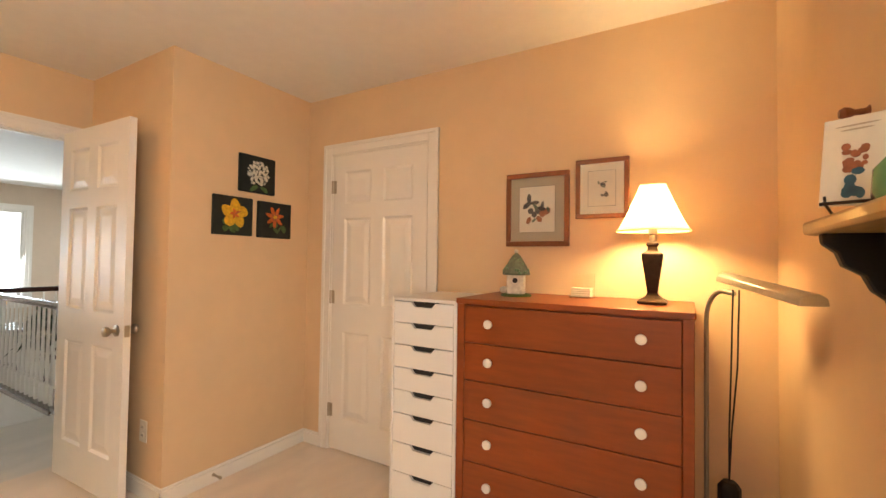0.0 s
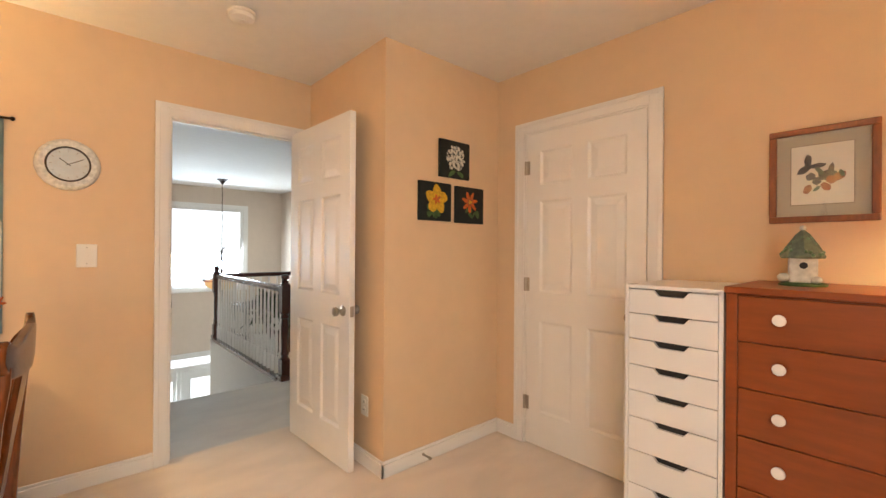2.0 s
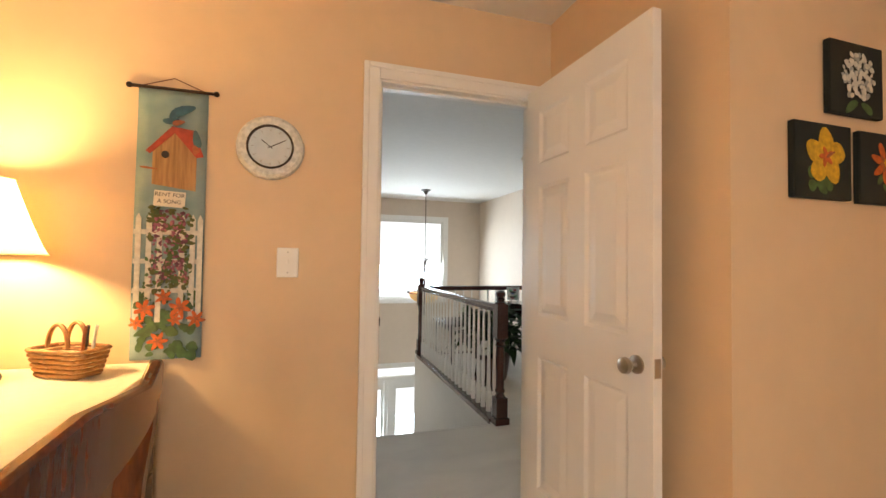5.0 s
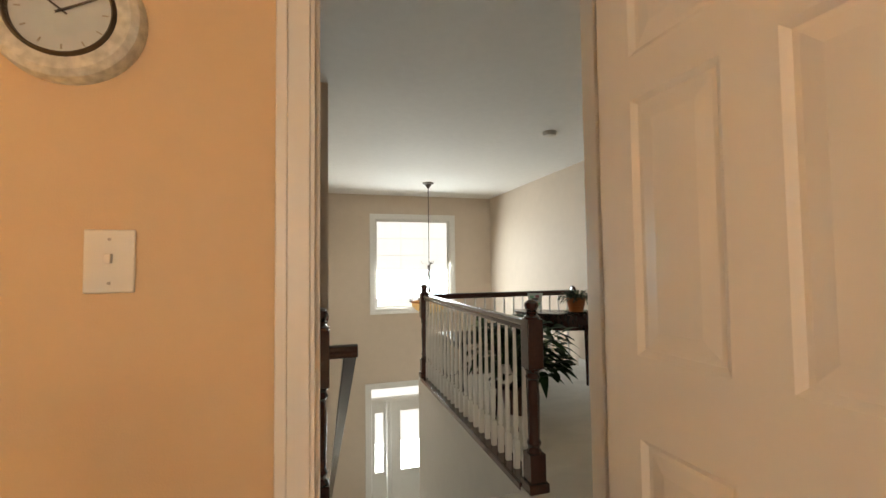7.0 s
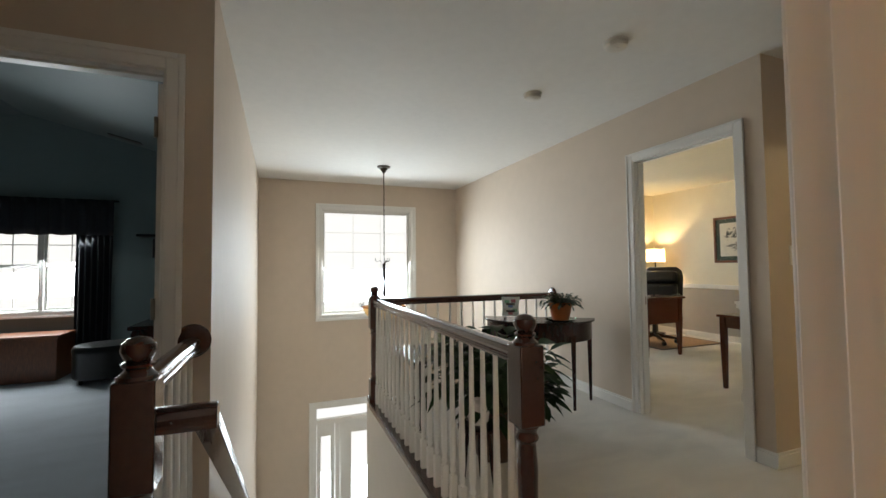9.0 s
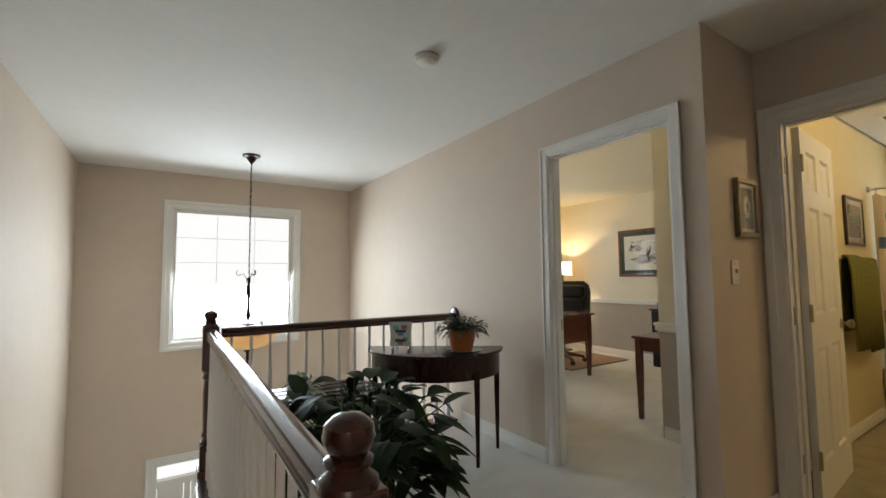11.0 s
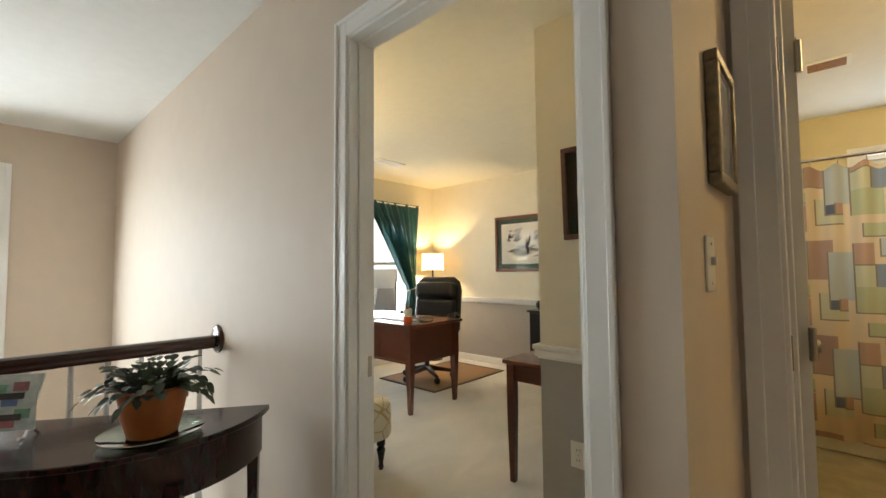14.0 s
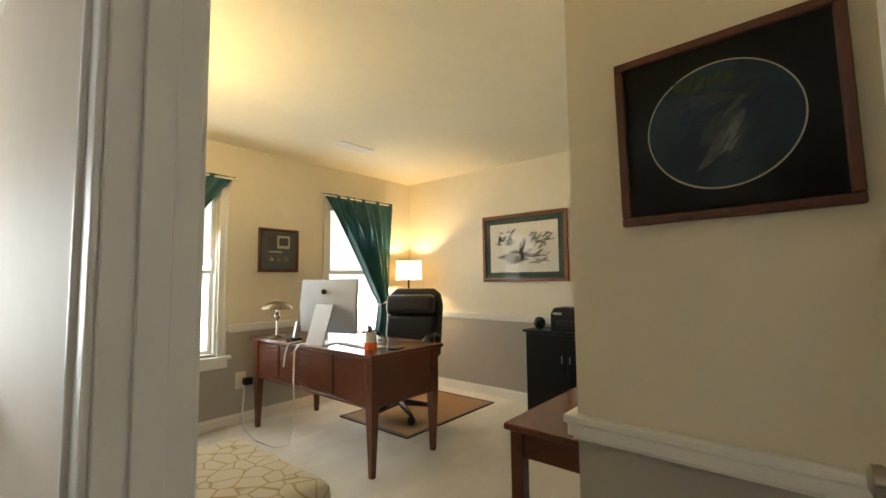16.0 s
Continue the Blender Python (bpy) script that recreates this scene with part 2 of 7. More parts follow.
def wall(name, axis, w0, w1, u0, u1, z0, z1, low, high, holes=(), label="", split=None, low2=None, high2=None, edge=1):
    """A wall whose faces towards the lower side carry the material low, the others high; below split the second pair."""
    bm = bmesh.new()
    if split:
        for za, zb in ((z0, split), (split, z1)):
            slab_with_holes(bm, u0, u1, za, zb, w0, w1, [(h[0], h[1], max(h[2], za), min(h[3], zb)) for h in holes if h[2] < zb and h[3] > za], axis)
    else:
        slab_with_holes(bm, u0, u1, z0, z1, w0, w1, holes, axis)
    k = 0 if axis == "x" else 1
    bm.normal_update()
    bmesh.ops.recalc_face_normals(bm, faces=bm.faces[:])

    def pick(f):
        side = 0 if f.normal[k] < -0.5 else 1 if f.normal[k] > 0.5 else edge
        return side + (2 if split and f.calc_center_median().z < split else 0)
    return structure(name, bm, [low, high, low2 or low, high2 or high], label, pick)


TOP = 2.44
HW, HE = -2.893, -2.785
# ---- walls ----
# bedroom
wall("wall_bedroom_west", "x", HW, HE, -0.97, 1.765, 0, TOP, BEIGE, PEACH, [(0.785, 1.576, 0, 2.045)], "peach bedroom wall with the open doorway to the hall")
wall("wall_bedroom_closet_side", "y", 1.655, 1.765, HE, -1.83, 0, TOP, PEACH, PEACH, label="short peach wall behind the open door")
wall("wall_bedroom_jog", "x", -1.94, -1.83, 1.765, 2.603, 0, TOP, PEACH, PEACH, label="peach wall with three small canvases")
wall("wall_bedroom_north", "y", 2.603, 2.72, HE, 0.99, 0, TOP, PEACH, BEIGE, [(-1.603, -0.791, 0, 2.035)], "peach wall with the closet door")
wall("wall_bedroom_east", "x", 0.87, 0.99, -0.97, 2.603, 0, TOP, PEACH, BEIGE, [(-0.62, 0.58, 0.8, 2.1)], "peach wall with the bracket shelf and a window")
wall("wall_bedroom_south", "y", -0.97, -0.85, HE, 0.87, 0, TOP, BEIGE, PEACH, label="plain peach wall behind the desk")
wall("wall_hall_east", "x", HW, HE, 1.765, 4.377, 0, TOP, BEIGE, BEIGE, label="beige hall wall")
wall("wall_hall_east_end", "x", HW, HE, -1.5, -0.97, 0, TOP, BEIGE, BEIGE, label="beige hall wall")
wall("wall_closet_back", "y", 3.3, 3.42, HE, 0.99, 0, TOP, PEACH, BEIGE, label="plain closet wall")
# hall and foyer
wall("wall_hall_south", "y", -1.5, -1.38, -4.70, HW, 0, TOP, BEIGE, BEIGE, label="beige hall end wall")
wall("wall_main_bedroom_east", "x", -4.82, -4.70, -6, 0.866, 0, 3.2, SLATE, BEIGE, [(-0.13, 0.695, 0, 2.03)], "beige wall with the doorway to the dark bedroom")
wall("wall_foyer_south", "y", 0.746, 0.866, -8.977, -4.82, -3.05, 3.2, SLATE, BEIGE, label="tall beige foyer wall beside the stairs")
wall("wall_foyer_south_low", "y", 0.746, 0.866, -4.82, HW, -3.05, -0.27, BEIGE, BEIGE, label="beige wall under the hall floor")
wall("wall_foyer_east_low", "x", HW, HE, 0.746, 3.93, -3.05, -0.27, BEIGE, BEIGE, label="beige wall under the hall floor")
wall("wall_foyer_west", "x", -9.1, -8.977, 0.746, 3.93, -3.05, TOP, BEIGE, BEIGE,
     [(1.70, 3.045, 0.50, 2.04), (1.60, 3.26, -3.05, -0.78)], "tall beige foyer wall with a picture window above the front door")
wall("wall_hall_north", "y", 3.81, 3.91, -8.977, -4.28, -3.05, TOP, BEIGE, CREAM, [(-5.280, -4.444, -0.27, 2.03)], "beige hall wall with the office doorway", split=0.80, high2=GREY, low2=BEIGE, edge=0)
wall("wall_hall_corner", "x", -4.37, -4.28, 3.91, 4.377, 0, TOP, CREAM, BEIGE, label="short beige wall with a framed picture", split=0.80, low2=GREY, high2=BEIGE)
wall("wall_bathroom_south", "y", 4.377, 4.497, -4.37, HE, 0, TOP, BEIGE, YELLOW, [(-4.187, -3.36, 0, 2.03)], "beige wall with the bathroom doorway")
wall("wall_balcony_south", "y", 1.865, 1.985, -6.45, HW, -3.05, -0.004, OFFWHITE, OFFWHITE, label="white wall under the balcony rail")
wall("wall_balcony_west", "x", -6.45, -6.33, 1.985, 3.81, -3.05, -0.004, OFFWHITE, OFFWHITE, label="white wall under the balcony rail")
# bathroom
wall("wall_bathroom_west", "x", -4.48, -4.36, 4.497, 7.70, 0, TOP, CREAM, YELLOW, label="yellow bathroom wall")
wall("wall_bathroom_north", "y", 7.58, 7.70, -4.36, -2.5, 0, TOP, YELLOW, BEIGE, [(-3.9, -3.0, 1.22, 2.08)], label="yellow bathroom wall over the tub")
wall("wall_bathroom_east", "x", -2.62, -2.5, 4.377, 7.58, 0, TOP, YELLOW, BEIGE, label="yellow bathroom wall")
wall("wall_bathroom_south_end", "y", 4.377, 4.497, HE, -2.62, 0, TOP, BEIGE, YELLOW, label="yellow bathroom wall")
# office
wall("wall_office_closet", "y", 4.843, 4.963, -5.15, -4.48, 0, TOP, CREAM, CREAM, label="two-tone office wall with a framed print", split=0.80, low2=GREY, high2=GREY)
wall("wall_office_closet_side", "x", -5.15, -5.03, 4.963, 7.519, 0, TOP, CREAM, CREAM, label="two-tone office wall", split=0.80, low2=GREY, high2=GREY)
wall("wall_office_north", "y", 7.519, 7.64, -8.576, -4.48, 0, TOP, CREAM, BEIGE, label="two-tone office wall, cream over grey", split=0.80, low2=GREY, high2=BEIGE)
OW = [(4.42, 5.22, 0.60, 2.04), (6.31, 7.11, 0.60, 2.04)]
wall("wall_office_west", "x", -8.576, -8.456, 3.91, 7.519, 0, TOP, BEIGE, CREAM, OW, "two-tone office wall with two windows", split=0.80, low2=BEIGE, high2=GREY)
# main bedroom
wall("wall_main_bedroom_west", "x", -9.1, -8.977, -6, 0.746, 0, 3.2, BEIGE, SLATE, [(-2.02, -0.92, 0.70, 1.78)], "slate green bedroom wall with a double window")
wall("wall_main_bedroom_south", "y", -6.12, -6, -9.1, -4.70, 0, 3.2, BEIGE, SLATE, label="slate green bedroom wall")


# ---- floors and ceilings ----
def plate(name, boxes, mats, label):
    bm = bmesh.new()
    for b in boxes:
        box(bm, *b)
    return structure(name, bm, mats, label)


plate("floor_bedroom", [(-2.84, 0.87, -0.85, 2.603, -0.2, 0.0), (-1.94, -0.3, 2.603, 3.3, -0.2, 0)], CARPET, "cream cut-pile carpet with vacuum marks")
plate("floor_hall", [(-3.925, -2.84, -1.38, 4.43, -0.26, 0.0), (-4.76, -3.925, -1.38, 0.84, -0.26, 0.0), (-6.36, -3.925, 1.925, 3.87, -0.26, 0.0),
                     (-4.30, -3.925, 3.87, 4.43, -0.26, 0.0)], CARPET_HALL, "grey-beige hall carpet")
plate("floor_office", [(-8.456, -4.34, 3.87, 7.519, -0.2, 0.0)], CARPET_HALL, "grey-beige office carpet")
plate("floor_main_bedroom", [(-8.977, -4.76, -6, 0.746, -0.2, 0.0)], CARPET_BLUE, "blue-grey bedroom carpet")
plate("floor_bathroom", [(-4.36, -2.62, 4.43, 7.58, -0.2, 0.0)], VINYL, "mottled olive vinyl bathroom floor")
plate("floor_foyer", [(-8.977, HW, 0.866, 3.81, -3.2, -3.05)], TILE, "pale foyer tiles on the lower floor")
plate("ceiling_bedroom", [(HW, 0.99, -0.97, 3.42, TOP, TOP + 0.15)], CEIL, "white textured bedroom ceiling")
plate("ceiling_hall", [(-9.1, HW, 0.86, 3.91, TOP, TOP + 0.15), (-4.72, HW, -1.5, 0.86, TOP, TOP + 0.15), (-4.37, HW, 3.91, 4.497, TOP, TOP + 0.15)], CEIL, "white textured hall ceiling")
plate("ceiling_office", [(-8.576, -4.37, 3.91, 7.64, TOP, TOP + 0.15)], CEIL_CREAM, "cream office ceiling")
plate("ceiling_bathroom", [(-4.34, -2.5, 4.497, 7.70, TOP, TOP + 0.15)], CEIL, "white bathroom ceiling")
bm = bmesh.new()
prism(bm, [(0.80, 2.41), (-1.66, 3.03), (-6.1, 1.95), (-6.1, 2.10), (-1.66, 3.18), (0.80, 2.56)], -9.1, -4.70, "x")
structure("ceiling_main_bedroom", bm, SLATE, "vaulted bedroom ceiling")

# ---- more materials ----
CHERRY = material("cherry_wood", (0.27, 0.056, 0.007), 0.40, grain=0.2, scale=6, stretch=(1.0, 7, 7), bump=0.04, bump_scale=40, coat=0.08, stain=0.15)
MAHOGANY = material("dark_mahogany", (0.042, 0.012, 0.009), 0.27, grain=0.4, scale=12, stretch=(4, 4, 1), bump=0.03, bump_scale=60, coat=0.2, spec=0.4, stain=0.2)
RAILWOOD = material("stained_oak_rail", (0.066, 0.018, 0.011), 0.24, grain=0.18, scale=22, stretch=(2, 2, 2), bump=0.03, bump_scale=80, coat=0.5, stain=0.15)
DESKWOOD = material("office_cherry_veneer", (0.12, 0.032, 0.014), 0.25, grain=0.15, scale=10, stretch=(1.5, 10, 10), bump=0.03, bump_scale=60, coat=0.4, stain=0.15)
CHAIRWOOD = material("amber_wood", (0.16, 0.042, 0.009), 0.24, grain=0.45, scale=12, stretch=(8, 8, 1.5), bump=0.03, bump_scale=60, coat=0.15, spec=0.4, stain=0.15)
DARKWOOD = material("espresso_wood", (0.035, 0.018, 0.012), 0.3, grain=0.4, scale=16, stretch=(1, 8, 8), bump=0.04, bump_scale=80, coat=0.2)
LACQUER = material("white_lacquer", (0.80, 0.79, 0.77), 0.3, grain=0.02, scale=6, stain=0.02)
LAMINATE = material("cream_laminate", (0.74, 0.66, 0.52), 0.35, grain=0.08, scale=40, stain=0.05)
BLACK = material("black_satin_paint", (0.009, 0.009, 0.010), 0.45, grain=0.2, scale=20, spec=0.25)
BLACKGLOSS = material("black_gloss", (0.01, 0.01, 0.011), 0.25, grain=0.1, scale=20)
LEATHER = material("black_leather", (0.008, 0.0075, 0.0075), 0.30, grain=0.3, scale=60, spec=0.35, bump=0.25, bump_scale=160)
BRONZE = material("oil_rubbed_bronze", (0.045, 0.028, 0.018), 0.35, metal=0.8, grain=0.4, scale=30, bump=0.1, bump_scale=60)
PEWTER = material("brown_lamp_metal", (0.10, 0.075, 0.05), 0.4, metal=0.6, grain=0.4, scale=24, bump=0.1, bump_scale=60)
NICKEL = material("satin_nickel", (0.46, 0.41, 0.34), 0.28, metal=1.0, grain=0.1, scale=30)
CHROME = material("chrome", (0.75, 0.75, 0.76), 0.12, metal=1.0, grain=0.05, scale=20)
ALUMINIUM = material("brushed_aluminium", (0.50, 0.51, 0.53), 0.45, metal=0.85, grain=0.05, scale=80, stretch=(1, 1, 30))
CERAMIC = material("white_ceramic", (0.80, 0.78, 0.74), 0.15, grain=0.03, scale=20)
PLASTIC = material("ivory_plastic", (0.78, 0.74, 0.66), 0.35, grain=0.02, scale=20)
# Near-black that puts shade into holes, slots and grips; inks one printed hole too
HOLLOW_SHADE = material("hollow_shade", (0.02, 0.018, 0.016), 0.8, grain=0.2, scale=20)
SHADE = shade_cloth("cream_lamp_shade", (0.80, 0.66, 0.42), 0.52)
BOWL = shade_cloth("amber_alabaster", (0.85, 0.68, 0.40), 0.5)
TERRACOTTA = material("orange_terracotta", (0.45, 0.13, 0.03), 0.5, grain=0.25, scale=20, bump=0.1, bump_scale=60)
LEAF = material("dark_green_leaf", (0.016, 0.046, 0.013), 0.55, grain=0.5, scale=14, bump=0.15, bump_scale=40, spec=0.16)
FERN = material("grey_green_leaf", (0.034, 0.066, 0.026), 0.5, grain=0.5, scale=30, bump=0.1, bump_scale=60)
SOIL = material("potting_soil", (0.03, 0.02, 0.014), 0.95, grain=0.6, scale=60, bump=0.6, bump_scale=90)
WICKER = material("woven_splint", (0.40, 0.19, 0.06), 0.55, grain=0.4, scale=40, bump=0.3, bump_scale=90)
TEAL = material("teal_curtain", (0.016, 0.105, 0.12), 0.38, grain=0.35, scale=60, stretch=(1, 1, 0.15), bump=0.15, bump_scale=300, stain=0.2)
NAVY = material("navy_curtain", (0.012, 0.016, 0.024), 0.7, grain=0.35, scale=60, bump=0.2, bump_scale=300)
BAMBOO = material("bamboo_mat", (0.33, 0.17, 0.065), 0.4, grain=0.35, scale=14, stretch=(20, 1, 1), bump=0.1, bump_scale=60)
TOWEL = material("olive_towel", (0.21, 0.20, 0.045), 0.95, grain=0.4, scale=90, bump=0.8, bump_scale=260)
PAPER = material("print_paper", (0.72, 0.66, 0.54), 0.7, grain=0.06, scale=30)
MAT_TAUPE = material("taupe_mat_board", (0.42, 0.36, 0.26), 0.8, grain=0.05, scale=60)
MAT_GREEN = material("green_mat_board", (0.055, 0.085, 0.06), 0.8, grain=0.1, scale=60)
MAT_SLATE = material("slate_mat_board", (0.10, 0.12, 0.13), 0.8, grain=0.1, scale=60)
FRAMEWOOD = material("red_brown_frame", (0.21, 0.065, 0.022), 0.35, grain=0.35, scale=16, stretch=(6, 6, 1), coat=0.2)
DARKFRAME = material("dark_red_frame", (0.105, 0.026, 0.012), 0.35, grain=0.3, scale=16, stretch=(6, 6, 1), coat=0.2)
GILT = material("antique_silver_frame", (0.30, 0.25, 0.17), 0.4, metal=0.7, grain=0.4, scale=60, bump=0.2, bump_scale=120)
INK = material("grey_ink", (0.09, 0.085, 0.08), 0.8, grain=0.4, scale=60)
RUST = material("rust_ink", (0.36, 0.12, 0.05), 0.8, grain=0.4, scale=60)
SAGE = material("sage_ink", (0.16, 0.20, 0.14), 0.8, grain=0.4, scale=60)
YELLOWP = material("yellow_paint_dab", (0.72, 0.43, 0.02), 0.7, grain=0.4, scale=50)
ORANGEP = material("orange_paint_dab", (0.62, 0.13, 0.02), 0.7, grain=0.4, scale=50)
WHITEP = material("white_paint_dab", (0.68, 0.66, 0.58), 0.7, grain=0.25, scale=50)
GREENP = material("green_paint_dab", (0.07, 0.14, 0.04), 0.7, grain=0.5, scale=40)
PURPLEP = material("mauve_paint_dab", (0.17, 0.05, 0.09), 0.7, grain=0.5, scale=40)
BLUEP = material("blue_paint_dab", (0.03, 0.11, 0.16), 0.7, grain=0.5, scale=30)
SKYCLOTH = material("teal_sky_print", (0.16, 0.27, 0.28), 0.85, second=(0.33, 0.42, 0.40), scale=6, bump=0.2, bump_scale=300, stain=0.2)
CANVASDARK = material("dark_teal_canvas", (0.004, 0.007, 0.006), 0.8, second=(0.008, 0.014, 0.010), scale=12, bump=0.2, bump_scale=300)
SEADARK = material("deep_sea_print", (0.010, 0.022, 0.038), 0.8, second=(0.035, 0.075, 0.095), scale=9, spec=0.1)
BLACKMAT = material("black_mat_board", (0.006, 0.007, 0.009), 0.9, grain=0.2, scale=60, spec=0.1)
SKIN_WHALE = material("pale_grey_dab", (0.26, 0.29, 0.28), 0.6, grain=0.5, scale=25)
PRINTGLASS = glass("picture_glass")
LOWGLASS = glass("low_sheen_glass")
LOWGLASS.node_tree.nodes["Principled BSDF"].inputs["IOR"].default_value = 1.22
CLEAR = glass("clear_plastic", (0.97, 0.98, 0.98), 0.05)
ORANGEPLASTIC = material("orange_plastic", (0.72, 0.12, 0.02), 0.3, grain=0.1, scale=20)
CLOCKFACE = material("clock_face", (0.66, 0.66, 0.60), 0.4, grain=0.1, scale=30)
CLOCKRIM = material("mosaic_clock_rim", (0.74, 0.73, 0.66), 0.35, second=(0.50, 0.50, 0.45), scale=60, bump=0.2, bump_scale=80)
TUBWHITE = material("white_tub_enamel", (0.80, 0.78, 0.70), 0.12, grain=0.02, scale=6)


def giraffe_cloth(name):
    m = bpy.data.materials.new(name)
    m.use_nodes = True
    nt = m.node_tree
    b = nt.nodes["Principled BSDF"]
    b.inputs["Roughness"].default_value = 0.9
    tc = nt.nodes.new("ShaderNodeTexCoord")
    v = nt.nodes.new("ShaderNodeTexVoronoi")
    v.feature = "DISTANCE_TO_EDGE"
    v.inputs["Scale"].default_value = 11
    nt.links.new(tc.outputs["Object"], v.inputs[0])
    r = nt.nodes.new("ShaderNodeValToRGB")
    r.color_ramp.elements[0].position, r.color_ramp.elements[0].color = 0.022, (0.44, 0.34, 0.16, 1)
    r.color_ramp.elements[1].position, r.color_ramp.elements[1].color = 0.050, (0.62, 0.58, 0.48, 1)
    nt.links.new(v.outputs["Distance"], r.inputs[0])
    nt.links.new(r.outputs[0], b.inputs["Base Color"])
    return m


# printed curtain cloth: ground, seam line, and the patch colours
CURTAIN_CLOTH = [shade_cloth("patchwork_" + n, c, 0.4) for n, c in (
    ("cream", (0.62, 0.49, 0.33)), ("seam", (0.24, 0.20, 0.15)), ("mauve", (0.36, 0.24, 0.19)), ("blue_grey", (0.42, 0.44, 0.41)), ("salmon", (0.44, 0.28, 0.20)),
    ("pale_sage", (0.50, 0.48, 0.33)), ("slate", (0.22, 0.25, 0.28)), ("sage", (0.41, 0.41, 0.25)), ("navy", (0.11, 0.13, 0.17)))]
GIRAFFE = giraffe_cloth("giraffe_print_cloth")


# ---- trim ----
def casing(name, axis, w, out, u0, u1, top, bottom=0.0, width=0.07, sill=False):
    """Moulded boards round an opening on the face at w; out is the side (+1 or -1) that the face looks to."""
    bm = bmesh.new()

    def board(a, b, c, d, e0, e1):
        lo, hi = sorted((w + out * e0, w + out * e1))
        if axis == "x":
            box(bm, lo, hi, a, b, c, d)
        else:
            box(bm, a, b, lo, hi, c, d)
    for inset, thick in ((0.0, 0.011), (0.046, 0.018)):
        a, b = u0 + 0.006 - width, u0 + 0.006 - inset
        board(a, b, bottom, top - 0.006 + width, 0.001, thick)
        board(u1 - 0.006 + inset, u1 - 0.006 + width, bottom, top - 0.006 + width, 0.001, thick)
        board(u0 + 0.006 - inset + 0.0005, u1 - 0.006 + inset - 0.0005, top - 0.006 + inset, top - 0.006 + width, 0.001, thick)
        if sill:
            board(u0 + 0.006 - inset + 0.0005, u1 - 0.006 + inset - 0.0005, bottom + 0.006 - width, bottom + 0.006 - inset, 0.001, thick)
            board(a, b, bottom - width + 0.006, bottom, 0.001, thick)
            board(u1 - 0.006 + inset, u1 - 0.006 + width, bottom - width + 0.006, bottom, 0.001, thick)
    return structure(name, bm, WHITE, "white moulded trim round an opening", bevel=0.003)


def jamb(name, axis, w0, w1, u0, u1, top, stop=True, bottom=0.0):
    """Lining boards inside an opening, with a door stop."""
    bm = bmesh.new()

    def board(a, b, c, d, e0, e1):
        if axis == "x":
            box(bm, e0, e1, a, b, c, d)
        else:
            box(bm, a, b, e0, e1, c, d)
    t = 0.016
    board(u0, u0 + t, bottom, top, w0 - 0.002, w1 + 0.002)
    board(u1 - t, u1, bottom, top, w0 - 0.002, w1 + 0.002)
    board(u0 + t, u1 - t, top - t, top, w0 - 0.002, w1 + 0.002)
    if stop:
        m = (w0 + w1) / 2
        board(u0 + t, u0 + t + 0.011, bottom, top - t, m - 0.018, m + 0.018)
        board(u1 - t - 0.011, u1 - t, bottom, top - t, m - 0.018, m + 0.018)
        board(u0 + t + 0.011, u1 - t - 0.011, top - t - 0.011, top - t, m - 0.018, m + 0.018)
    return structure(name, bm, WHITE, "white painted door lining", bevel=0.002)


def base_run(name, runs, label="white painted baseboard"):
    """Baseboards: (axis, face, side it looks to, from, to)."""
    bm = bmesh.new()
    for axis, w, out, a, b in runs:
        lo, hi = sorted((w, w + out * 0.014))
        lo2, hi2 = sorted((w, w + out * 0.008))
        if axis == "x":
            box(bm, lo, hi, a, b, 0.001, 0.075)
            box(bm, lo2, hi2, a, b, 0.075, 0.092)
        else:
            box(bm, a, b, lo, hi, 0.001, 0.075)
            box(bm, a, b, lo2, hi2, 0.075, 0.092)
    return structure(name, bm, WHITE, label, bevel=0.003)


casing("trim_bedroom_door", "x", HE, 1, 0.785, 1.576, 2.045)
casing("trim_bedroom_door_hall", "x", HW, -1, 0.785, 1.576, 2.045)
jamb("trim_bedroom_jamb", "x", HW, HE, 0.785, 1.576, 2.045)
casing("trim_closet_door", "y", 2.603, -1, -1.603, -0.791, 2.035)
jamb("trim_closet_jamb", "y", 2.603, 2.72, -1.603, -0.791, 2.035)
casing("trim_main_bedroom_door", "x", -4.70, 1, -0.13, 0.695, 2.03)
jamb("trim_main_bedroom_jamb", "x", -4.82, -4.70, -0.13, 0.695, 2.03)
casing("trim_office_door", "y", 3.81, -1, -5.280, -4.444, 2.03, width=0.060)
casing("trim_office_door_inside", "y", 3.91, 1, -5.280, -4.444, 2.03)
jamb("trim_office_jamb", "y", 3.81, 3.91, -5.280, -4.444, 2.03)
casing("trim_bathroom_door", "y", 4.377, -1, -4.187, -3.36, 2.03, width=0.085)
jamb("trim_bathroom_jamb", "y", 4.377, 4.497, -4.187, -3.36, 2.03)
casing("trim_foyer_window", "x", -8.977, 1, 1.70, 3.045, 2.04, 0.50, width=0.085, sill=True)
casing("trim_front_door", "x", -8.977, 1, 1.60, 3.26, -0.78, -3.05)
base_run("baseboard_bedroom", [("x", HE, 1, -0.85, 0.72), ("y", 1.655, -1, HE + 0.06, -1.816), ("x", -1.83, 1, 1.641, 2.603), ("y", 2.603, -1, -1.816, -1.665),
                               ("y", 2.603, -1, -0.73, 0.87), ("x", 0.87, -1, -0.85, 2.589)])
